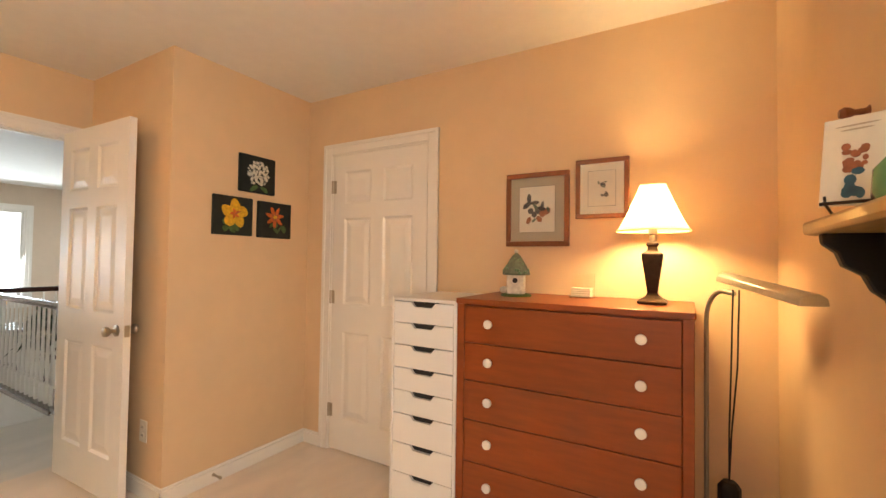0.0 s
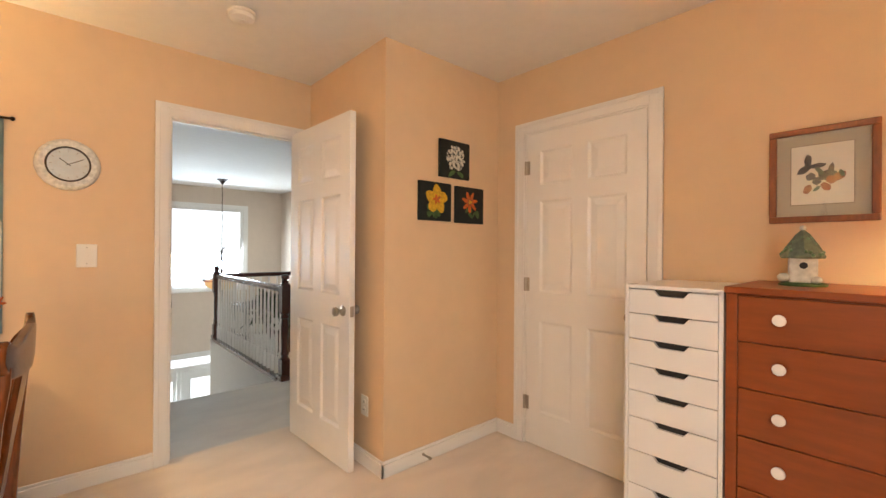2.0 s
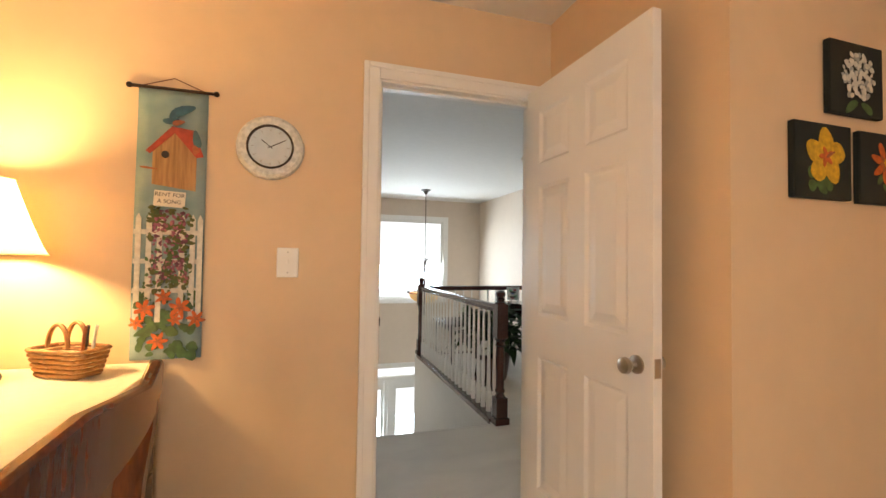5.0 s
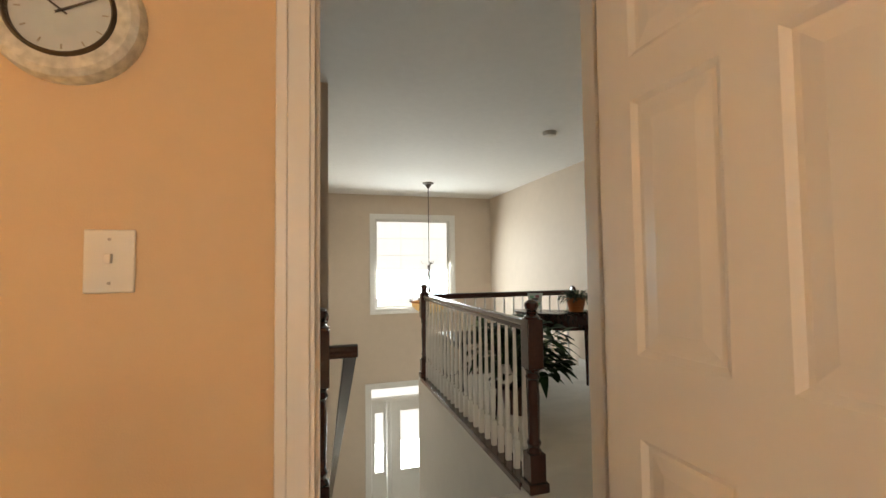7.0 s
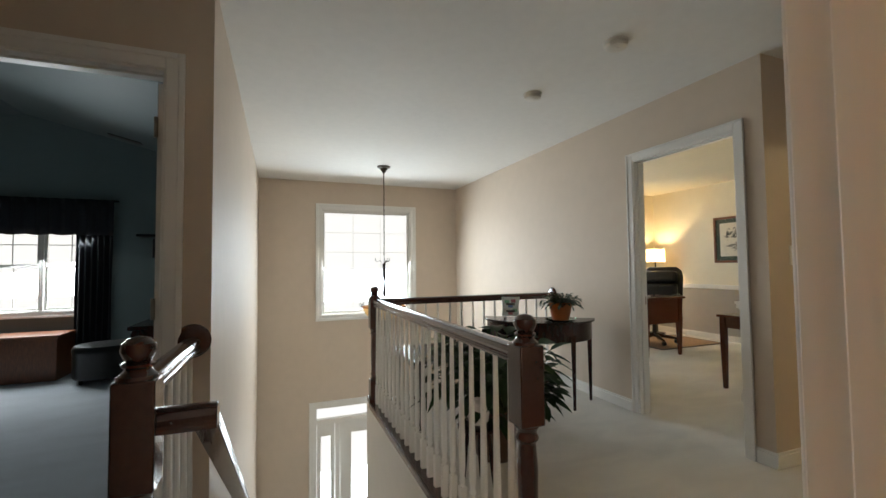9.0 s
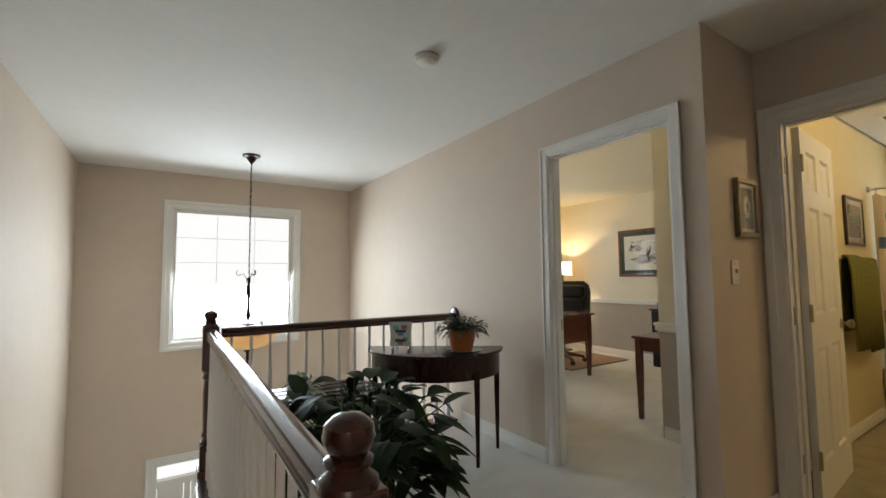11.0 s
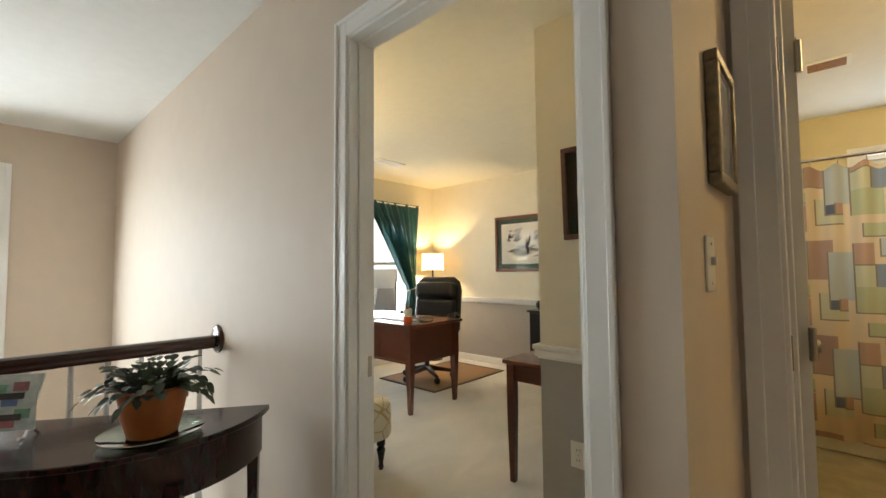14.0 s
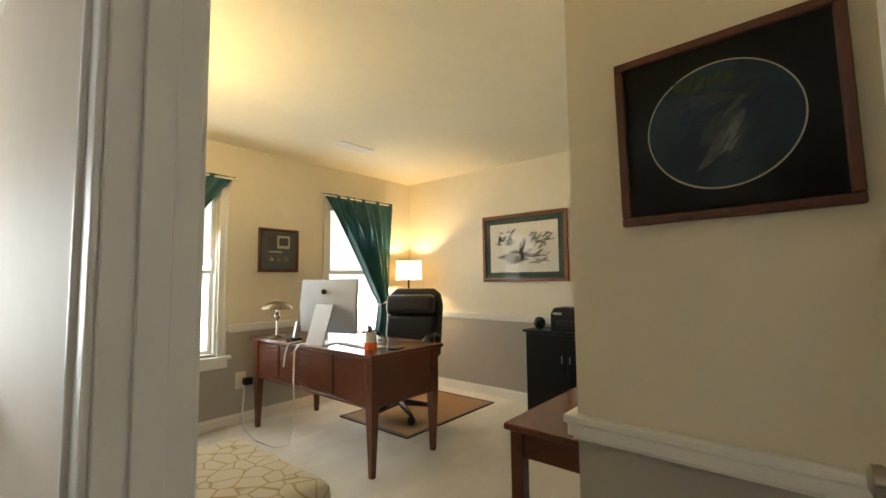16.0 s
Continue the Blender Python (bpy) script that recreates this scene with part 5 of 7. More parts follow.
# lamp by the south wall, seen in the picture glass; its floor stand is added
bfl = thing("floor_lamp", pose(-0.45, -0.55, 0), "lit lamp with cream shade on an added dark turned floor stand", "floor lamp")
bm = bmesh.new()
lathe(bm, [(0.14, 0), (0.14, 0.015), (0.05, 0.03), (0.016, 0.05), (0.014, 1.30), (0.030, 1.36), (0.046, 1.46), (0.050, 1.56), (0.030, 1.64), (0.014, 1.68), (0.012, 1.80)], n=24)
part("stand", bm, BRONZE, bfl)
bm = bmesh.new()
lathe(bm, [(0.19, 1.74), (0.10, 2.02)], n=40, cap=False)
part("shade", bm, SHADE, bfl, "cream cloth shade, lit from inside")
bm = bmesh.new()
ball(bm, (0, 0, 1.88), 0.026, 1.2)
part("bulb", bm, BULB, bfl).visible_shadow = False
bask = thing("woven_basket", pose(-2.63, -0.235, 0.842, 0, 0, 62), "small woven splint basket with handles holding pens", "basket")
for i in range(6):
    bm = bmesh.new()
    z = 0.004 + i * 0.0155
    w, d = 0.088 + i * 0.004, 0.048 + i * 0.003
    pts = []
    n = 48
    for k in range(n + 1):
        a = 2 * math.pi * k / n
        cx, sx = math.cos(a), math.sin(a)
        e = 0.42
        wob = 0.0016 * (1 if (k // 2 + i) % 2 else -1)
        pts.append(((w + wob) * math.copysign(abs(cx) ** e, cx), (d + wob) * math.copysign(abs(sx) ** e, sx), z + 0.007))
    tube(bm, pts, 0.0068, 6)
    part("woven_band", bm, WICKER, bask)
bm = bmesh.new()
box(bm, -0.08, 0.08, -0.042, 0.042, 0.0, 0.006)
part("bottom", bm, WICKER, bask)
for y in (-0.030, 0.030):
    bm = bmesh.new()
    arc = [(0.040 * math.cos(math.pi * k / 12) - 0.01, y, 0.095 + 0.075 * math.sin(math.pi * k / 12)) for k in range(13)]
    tube(bm, arc, 0.007, 6)
    part("handle", bm, WICKER, bask)
for x, y, t, m in ((0.04, 0.01, 8, INK), (0.055, -0.012, 14, RUST), (0.06, 0.018, 20, WHITEP)):
    bm = bmesh.new()
    tube(bm, [(x, y, 0.02), (x + 0.012, y, 0.10), (x + 0.016 + t * 0.0004, y, 0.165)], 0.005, 8)
    part("pen", bm, m, bask)
cbox = thing("clear_storage_box", pose(-2.23, -0.48, 0.842, 0, 0, 8), "clear plastic storage box on the desk", "box")
bm = bmesh.new()
box(bm, -0.09, 0.09, -0.11, 0.11, 0.0, 0.055)
part("tray", bm, MILKY, cbox, bevel=0.004)
for z0 in (0.059, 0.118):
    bm = bmesh.new()
    box(bm, -0.09, 0.09, -0.11, 0.11, z0, z0 + 0.055)
    part("tray", bm, MILKY, cbox, bevel=0.004)
bm = bmesh.new()
box(bm, -0.092, 0.092, -0.112, 0.112, 0.176, 0.184)
part("lid", bm, MILKY, cbox, bevel=0.002)

# wooden chair tucked in at the desk
ch = thing("wooden_chair", pose(-1.54, 0.0, 0, 0, 0, -2) @ Matrix.Diagonal((1.1, 1, 0.99, 1)), "glossy red-brown wooden chair with a carved splat back at the desk", "chair")
bm = bmesh.new()
prism(bm, [(-0.23, -0.21), (0.23, -0.21), (0.255, 0.20), (-0.255, 0.20)], 0.43, 0.46, "z", m=pose(0, 0, 0, 0, 0, 180))
part("seat", bm, CHAIRWOOD, ch, bevel=0.01)
for x in (-0.23, 0.23):
    bm = bmesh.new()
    tube(bm, [(x, -0.18, 0.0), (x, -0.18, 0.2), (x, -0.18, 0.43)], [0.014, 0.019, 0.02], 10)
    part("front_leg", bm, CHAIRWOOD, ch)
    bm = bmesh.new()
    prof = [(0.230, 0.0, 0.018), (0.195, 0.25, 0.026), (0.185, 0.45, 0.034), (0.192, 0.66, 0.038), (0.208, 0.86, 0.036), (0.224, 0.95, 0.032), (0.234, 0.99, 0.024), (0.240, 1.010, 0.014), (0.243, 1.018, 0.006)]
    pts = [(y + d, z) for y, z, d in prof] + [(y - d, z) for y, z, d in reversed(prof)]
    prism(bm, pts, x - 0.016, x + 0.016, "x")
    part("back_post", bm, CHAIRWOOD, ch, bevel=0.008)
# crest rail, bowed back, with upturned ends
bm = bmesh.new()
outline = [(-0.275, 1.015, 1.050), (-0.255, 0.985, 1.062), (-0.225, 0.965, 1.050), (-0.19, 0.955, 1.036), (-0.12, 0.945, 1.045), (0.0, 0.935, 1.060)]
outline = outline + [(-x, lo, hi) for x, lo, hi in reversed(outline[:-1])]
ring = []
for x, lo, hi in outline:
    y = 0.262 - 0.30 * x * x
    ring.append([bm.verts.new(v) for v in ((x, y - 0.011, lo), (x, y + 0.011, lo), (x, y + 0.014, hi), (x, y - 0.008, hi))])
for a, b in zip(ring, ring[1:]):
    for k in range(4):
        bm.faces.new((a[k], a[(k + 1) % 4], b[(k + 1) % 4], b[k]))
bm.faces.new(ring[0])
bm.faces.new(ring[-1][::-1])
bmesh.ops.recalc_face_normals(bm, faces=bm.faces[:])
part("crest_rail", bm, CHAIRWOOD, ch, bevel=0.006)
bm = bmesh.new()
prof = [(-0.05, 0.46), (-0.075, 0.60), (-0.055, 0.72), (-0.10, 0.82), (-0.09, 0.95), (0.09, 0.95), (0.10, 0.82), (0.055, 0.72), (0.075, 0.60), (0.05, 0.46)]
prism(bm, prof, -0.007, 0.007, "y", m=Matrix(((1, 0, 0, 0), (0, 1, 0.135, 0.128), (0, 0, 1, 0), (0, 0, 0, 1))))
part("splat", bm, CHAIRWOOD, ch, bevel=0.005)
for z, y in ((0.2, 0.19), (0.22, -0.18)):
    bm = bmesh.new()
    tube(bm, [(-0.23, y, z), (0.23, y, z)], 0.010, 8)
    part("stretcher", bm, CHAIRWOOD, ch)


# ======== hall ========
def newel(name, x, y, label, z0=0.0):
    """A turned newel post: square foot, turned neck, square block, ball cap."""
    root = thing(name, pose(x, y, z0), label, "newel post", "newel posts of the stairwell")
    bm = bmesh.new()
    h = 0.046
    box(bm, -0.058, 0.058, -0.058, 0.058, 0.0, 0.05)
    prism(bm, [(-h, -h), (h, -h), (h, h), (-h, h)], 0.05, 0.20, "z")
    lathe(bm, [(0.044, 0.20), (0.030, 0.225), (0.040, 0.25), (0.031, 0.27), (0.034, 0.40), (0.036, 0.50), (0.030, 0.585), (0.042, 0.60), (0.032, 0.62), (0.046, 0.645)], n=20)
    prism(bm, [(-h, -h), (h, -h), (h, h), (-h, h)], 0.645, 0.915, "z")
    part("post", bm, RAILWOOD, root, bevel=0.005)
    bm = bmesh.new()
    lathe(bm, [(0.046, 0.915), (0.044, 0.924), (0.034, 0.932), (0.028, 0.940), (0.036, 0.946), (0.037, 0.952), (0.027, 0.958), (0.034, 0.968), (0.040, 0.984), (0.037, 1.001), (0.024, 1.013), (0.008, 1.018)], n=24)
    part("ball_cap", bm, RAILWOOD, root)
    return root


newel("newel_post", -3.925, 1.925, "dark stained turned newel post at the stair head")
newel("newel_post", -6.394, 1.925, "dark stained turned newel post at the balcony corner")
newel("newel_post", -3.925, 0.81, "dark stained turned newel post beside the stairs")

RAILPROF = [(-0.030, 0.0), (-0.032, 0.014), (-0.026, 0.022), (-0.031, 0.036), (-0.026, 0.052), (-0.012, 0.060), (0.012, 0.060), (0.026, 0.052), (0.031, 0.036), (0.026, 0.022), (0.032, 0.014), (0.030, 0.0)]


def baluster_mesh(height):
    bm = bmesh.new()
    h = 0.0155
    prism(bm, [(-h, -h), (h, -h), (h, h), (-h, h)], 0.0, 0.16, "z")
    lathe(bm, [(0.0155, 0.16), (0.010, 0.172), (0.0155, 0.185), (0.011, 0.20), (0.0150, 0.24), (0.0155, 0.30), (0.0125, 0.50), (0.0095, height)], n=10)
    ob = finish("baluster", bm, WHITE)
    me = ob.data
    bpy.data.objects.remove(ob)
    return me


BALUSTER = baluster_mesh(0.83)


def balustrade(label, place, length, count):
    """A level balcony rail along x from 0 to length."""
    root = thing("balustrade", place, label, "balustrade", "balcony balustrades")
    bm = bmesh.new()
    prism(bm, [(u, 0.845 + v) for u, v in RAILPROF], 0.0, length, "x")
    part("handrail", bm, RAILWOOD, root, "dark stained handrail", bevel=0.003)
    bm = bmesh.new()
    box(bm, 0, length, -0.055, 0.055, 0.0, 0.018)
    box(bm, 0, length, 0.055, 0.066, -0.02, 0.018)
    box(bm, 0, length, -0.066, -0.055, -0.02, 0.018)
    part("shoe_rail", bm, RAILWOOD, root, "dark stained floor plate", bevel=0.003)
    for i in range(count):
        ob = new("baluster", BALUSTER)
        ob.parent = root
        ob.matrix_basis = pose(length * (i + 0.5) / count, 0, 0.018)
    return root


balustrade("white spindle balustrade with dark handrail along the stairwell", pose(-6.34, 1.925, 0), 2.365, 21)
west_rail = balustrade("white spindle balustrade with dark handrail over the foyer", pose(-6.394, 1.985, 0, 0, 0, 90), 1.80, 15)
bm = bmesh.new()
lathe(bm, [(0.070, 0), (0.072, 0.006), (0.066, 0.014), (0.052, 0.019)], m=pose(1.825, 0, 0.885, 0, -90), n=28)
part("rosette", bm, RAILWOOD, west_rail, "round dark rosette on the wall")
# short level guard from the stair newel to the bedroom wall
guard = thing("stair_guard", pose(-4.70, 0.80, 0), "short level handrail ending in a round wall rosette", "balustrade")
bm = bmesh.new()
prism(bm, [(u, 0.845 + v) for u, v in RAILPROF], 0.012, 0.73, "x")
part("handrail", bm, RAILWOOD, guard, bevel=0.003)
bm = bmesh.new()
lathe(bm, [(0.068, 0), (0.070, 0.006), (0.064, 0.014), (0.050, 0.019)], m=pose(0, 0, 0.885, 0, 90), n=28)
part("rosette", bm, RAILWOOD, guard)
bm = bmesh.new()
box(bm, 0, 0.72, -0.05, 0.045, 0.0, 0.018)
part("shoe_rail", bm, RAILWOOD, guard, bevel=0.003)
for i in range(6):
    ob = new("baluster", BALUSTER)
    ob.parent = guard
    ob.matrix_basis = pose(0.06 + 0.115 * i, 0, 0.018)
# descending stair rail
rail = thing("stair_rail", pose(-3.925, 0.81, 0), "dark stained stair handrail descending from the newel", "handrail")
bm = bmesh.new()
prism(bm, [(u, 0.775 + v) for u, v in RAILPROF], 0.044, 0.178, "y")
part("level_rail", bm, RAILWOOD, rail, bevel=0.003)
bm = bmesh.new()
slope = math.atan2(0.18, 0.27)
m = pose(-0.030, 0.145, 0.765) @ pose(0, 0, 0, 0, -math.degrees(slope))
prism(bm, RAILPROF, -5.0, 0.0, "x", m=m)
part("sloping_rail", bm, RAILWOOD, rail, bevel=0.003)
# stairs
stairs = tagged(new("stairs"), "carpeted stairs going down to the foyer", kind="structure")
for i in range(16):
    bm = bmesh.new()
    z = -(i + 1) * 0.18
    x1 = -3.93 - 0.27 * i
    box(bm, x1 - 0.27, x1, 0.868, 1.863, z - 0.18, z)
    box(bm, x1 - 0.27 - 0.02, x1 - 0.27, 0.868, 1.863, z - 0.035, z)
    st = part("step", bm, CARPET_HALL, stairs, bevel=0.008)
bm = bmesh.new()
box(bm, -3.93, -3.91, 0.868, 1.863, -0.26, -0.005)
part("landing_riser", bm, CARPET_HALL, stairs)
bm = bmesh.new()
m = pose(-3.95, 0.868, 0.02) @ pose(0, 0, 0, 0, -math.degrees(slope))
box(bm, -4.9, 0.0, -0.001, 0.016, -0.24, 0.03, m)
structure("trim_stair_skirt", bm, WHITE, "white stair skirt board")

# demilune console
con = thing("console_table", pose(-5.98, 3.35, 0, 0, 0, 54.4), "dark mahogany half-round console table by the balcony rail", "table")
def half_round(w, d, n=28):
    return [(w * math.cos(math.pi * k / n), -d * math.sin(math.pi * k / n)) for k in range(n + 1)]


bm = bmesh.new()
prism(bm, half_round(0.49, 0.44), 0.695, 0.715, "z")
part("tabletop", bm, MAHOGANY, con, bevel=0.004)
bm = bmesh.new()
prism(bm, half_round(0.465, 0.415), 0.545, 0.694, "z")
part("apron", bm, MAHOGANY, con, bevel=0.004)
for x, y in ((-0.44, -0.025), (0.44, -0.025), (-0.29, -0.335), (0.29, -0.335)):
    bm = bmesh.new()
    a, b = 0.020, 0.011
    lo = [bm.verts.new((x + sx * b, y + sy * b, 0)) for sx, sy in ((-1, -1), (1, -1), (1, 1), (-1, 1))]
    hi = [bm.verts.new((x + sx * a, y + sy * a, 0.60)) for sx, sy in ((-1, -1), (1, -1), (1, 1), (-1, 1))]
    bm.faces.new(lo[::-1])
    bm.faces.new(hi)
    for i in range(4):
        bm.faces.new((lo[i], lo[(i + 1) % 4], hi[(i + 1) % 4], hi[i]))
    part("leg", bm, MAHOGANY, con, bevel=0.002)


def leaf_mesh(bm, root_p, direction, length, width, droop, m_seed):
    """One pointed leaf that arches from its root; three strips with a folded midrib."""
    rnd_ = random.Random(m_seed)
    d = Vector(direction).normalized()
    side = d.cross(Vector((0, 0, 1)))
    if side.length < 1e-3:
        side = Vector((1, 0, 0))
    side.normalize()
    side = (side + Vector((0, 0, rnd_.uniform(-0.35, 0.35)))).normalized()
    n = 7
    rows__ = []
    for i in range(n + 1):
        t = i / n
        p = Vector(root_p) + d * length * t + Vector((0, 0, -droop * t * t * length))
        w = width * math.sin(math.pi * (0.06 + 0.94 * t) ** 0.8) ** 0.8 if 0 < t < 1 else width * 0.04
        up = Vector((0, 0, 0.22 * w))
        rows__.append((bm.verts.new(p - side * w + up), bm.verts.new(p), bm.verts.new(p + side * w + up)))
    for a, b in zip(rows__, rows__[1:]):
        bm.faces.new((a[0], a[1], b[1], b[0]))
        bm.faces.new((a[1], a[2], b[2], b[1]))


# orange pot with a trailing plant on a green glass dish
x0, y0 = -5.66, 3.36
pl = thing("potted_plant", pose(x0, y0, 0.715) @ Matrix.Scale(1.12, 4), "grey-green trailing plant in an orange pot on a glass dish", "plant")
bm = bmesh.new()
lathe(bm, [(0.070, 0.0), (0.115, 0.010), (0.125, 0.018), (0.118, 0.016), (0.070, 0.006)], n=32)
part("dish", bm, glass("green_glass", (0.55, 0.75, 0.6), 0.02), pl, "green glass dish")
bm = bmesh.new()
lathe(bm, [(0.060, 0.010), (0.074, 0.06), (0.084, 0.125), (0.088, 0.135), (0.082, 0.140), (0.074, 0.128)], n=28)
part("pot", bm, TERRACOTTA, pl, "orange glazed pot")
bm = bmesh.new()
lathe(bm, [(0.001, 0.122), (0.078, 0.120)], n=20, cap=False)
part("soil", bm, SOIL, pl)
rnd = random.Random(7)
bm = bmesh.new()
for k in range(130):
    # each strand is a chain of flat jointed segments that rises and then hangs
    a = rnd.uniform(0, 6.283)
    p = Vector((0.05 * math.cos(a), 0.05 * math.sin(a), 0.125))
    lift, n_seg = rnd.uniform(0.2, 1.5), rnd.randint(2, 5)
    for q in range(n_seg):
        d = Vector((math.cos(a), math.sin(a), 0)) * math.cos(lift) + Vector((0, 0, math.sin(lift)))
        size = rnd.uniform(0.026, 0.036)
        leaf_mesh(bm, p, d, size, rnd.uniform(0.008, 0.013), 0.08, k * 10 + q)
        p = p + d * size * 0.9
        lift -= rnd.uniform(0.18, 0.55)
        a += rnd.uniform(-0.25, 0.25)
fol = part("leaves", bm, FERN, pl, "jointed trailing grey-green strands")
fol["kind"] = "stuff"

gf = thing("photo_stand", pose(-5.96, 3.05, 0.716, 0, 0, 55) @ pose(0, 0, 0, -10) @ Matrix.Scale(1.25, 4), "small glass photo stand with mosaic colours on the console", "photo frame")
bm = bmesh.new()
prism(bm, [(-0.060, 0.02), (-0.055, 0.085), (-0.066, 0.155), (0.066, 0.155), (0.055, 0.085), (0.060, 0.02)], -0.006, 0.0, "y")
part("panel", bm, material("frosted_pale_glass", (0.74, 0.78, 0.78), 0.2, second=(0.46, 0.58, 0.56), scale=40), gf, "pale mottled glass panel", bevel=0.002)
MOSAICS = [material("mosaic_" + n, c, 0.15, grain=0.3, scale=60) for n, c in (("mint", (0.30, 0.58, 0.42)), ("rose", (0.55, 0.24, 0.28)), ("blue", (0.20, 0.30, 0.58)), ("pearl", (0.72, 0.72, 0.66)))]
for i, (cx, cz) in enumerate((( -0.025, 0.12), (0.02, 0.125), (0.0, 0.09), (-0.03, 0.06), (0.03, 0.06), (0.0, 0.04))):
    bm = bmesh.new()
    box(bm, cx - 0.016, cx + 0.016, -0.0085, -0.0062, cz - 0.011, cz + 0.011)
    part("mosaic_tile", bm, MOSAICS[i % 4], gf)
for z in (0.045, 0.095):
    bm = bmesh.new()
    box(bm, -0.03, 0.03, -0.0095, -0.0087, z, z + 0.015)
    part("photo", bm, INK, gf)
for x in (-0.045, 0.045):
    bm = bmesh.new()
    tube(bm, [(x, -0.03, 0.004), (x, -0.012, 0.004), (x, 0.003, 0.03), (x, 0.045, 0.003)], 0.004, 8)
    part("foot", bm, CHROME, gf)

# low black slatted bench
bench = thing("slatted_bench", pose(-5.93, 2.46, 0), "low black slatted bench on the balcony", "bench")
for i in range(7):
    bm = bmesh.new()
    x = -0.29 + i * 0.097
    box(bm, x - 0.038, x + 0.038, -0.42, 0.42, 0.475, 0.5)
    part("slat", bm, BLACKGLOSS, bench, bevel=0.004)
for y in (-0.36, 0.36):
    bm = bmesh.new()
    box(bm, -0.32, 0.32, y - 0.02, y + 0.02, 0.42, 0.475)
    part("crossbar", bm, BLACK, bench, bevel=0.003)
    for x in (-0.29, 0.29):
        bm = bmesh.new()
        box(bm, x - 0.02, x + 0.02, y - 0.02, y + 0.02, 0.0, 0.42)
        part("leg", bm, BLACK, bench, bevel=0.003)

# large floor plant
big = thing("floor_plant", pose(-5.06, 2.40, 0), "large dark green broad-leaved plant in a brown pot on the balcony", "plant")
bm = bmesh.new()
lathe(bm, [(0.11, 0), (0.125, 0.03), (0.155, 0.24), (0.165, 0.30), (0.158, 0.305), (0.150, 0.28)], n=28)
part("pot", bm, material("brown_glazed_pot", (0.10, 0.045, 0.025), 0.3, grain=0.3, scale=20), big)
bm = bmesh.new()
lathe(bm, [(0.001, 0.278), (0.152, 0.275)], n=20, cap=False)
part("soil", bm, SOIL, big)
rnd = random.Random(21)
stems = bmesh.new()
bm = bmesh.new()
for k in range(270):
    a = k * 2.4 + rnd.uniform(-0.5, 0.5)
    lean = rnd.uniform(0.03, 1.0) ** 0.7
    h = rnd.uniform(0.04, 0.47) * (1.05 - 0.28 * lean)
    r = 0.03 + 0.33 * lean
    tip = Vector((r * math.cos(a), r * math.sin(a), 0.30 + h))
    foot = Vector((0.07 * math.cos(a), 0.07 * math.sin(a), 0.27))
    mid = (foot * 0.6 + tip * 0.4) + Vector((0, 0, 0.12))
    tube(stems, [foot, mid, tip], [0.005, 0.004, 0.003], 5)
    turn = a + rnd.uniform(-1.2, 1.2)
    leaf_mesh(bm, tip, (math.cos(turn), math.sin(turn), rnd.uniform(-0.25, 0.7)), rnd.uniform(0.13, 0.21), rnd.uniform(0.028, 0.044), rnd.uniform(0.15, 0.75), k)
part("stem", stems, GREENP, big, "green leaf stalks")
fol = part("leaves", bm, LEAF, big, "broad pointed dark leaves")
fol["kind"] = "stuff"
# small dark stool with a white jar beside the plant
stool = thing("small_stool", pose(-4.77, 2.15, 0, 0, 0, 12), "small dark wooden stool with turned legs beside the plant", "stool")
bm = bmesh.new()
lathe(bm, [(0.105, 0.305), (0.115, 0.312), (0.115, 0.326), (0.105, 0.332)], n=24)
part("seat", bm, MAHOGANY, stool)
for k in range(3):
    a = 2 * math.pi * k / 3 + 0.3
    bm = bmesh.new()
    tube(bm, [(0.10 * math.cos(a), 0.10 * math.sin(a), 0), (0.09 * math.cos(a), 0.09 * math.sin(a), 0.10), (0.075 * math.cos(a), 0.075 * math.sin(a), 0.22), (0.06 * math.cos(a), 0.06 * math.sin(a), 0.306)], [0.008, 0.013, 0.010, 0.014], 10)
    part("leg", bm, MAHOGANY, stool)
jar = thing("white_jar", pose(-4.77, 2.15, 0.332), "small white ceramic jar on the stool", "jar")
bm = bmesh.new()
lathe(bm, [(0.040, 0), (0.056, 0.02), (0.060, 0.06), (0.046, 0.10), (0.034, 0.115), (0.038, 0.128), (0.032, 0.130), (0.028, 0.112)], n=24)
part("body", bm, CERAMIC, jar)

# pale-leaved plant on the bench
pv = thing("potted_plant", pose(-5.86, 2.36, 0.50), "small plant with pale variegated leaves in a white pot", "plant")
bm = bmesh.new()
lathe(bm, [(0.034, 0), (0.045, 0.03), (0.047, 0.07), (0.043, 0.07), (0.040, 0.035)], n=20)
part("pot", bm, CERAMIC, pv)
bm = bmesh.new()
rnd = random.Random(33)
for k in range(26):
    a, e = rnd.uniform(0, 6.283), rnd.uniform(0.2, 1.2)
    leaf_mesh(bm, (0.02 * math.cos(a), 0.02 * math.sin(a), 0.06 + rnd.uniform(0, 0.06)), (math.cos(a) * math.cos(e), math.sin(a) * math.cos(e), math.sin(e)), rnd.uniform(0.09, 0.15), rnd.uniform(0.012, 0.022), rnd.uniform(0.3, 0.9), k)
fol = part("leaves", bm, material("variegated_leaf", (0.50, 0.52, 0.38), 0.45, second=(0.08, 0.15, 0.05), scale=30), pv, "pale green and cream leaves")
fol["kind"] = "stuff"

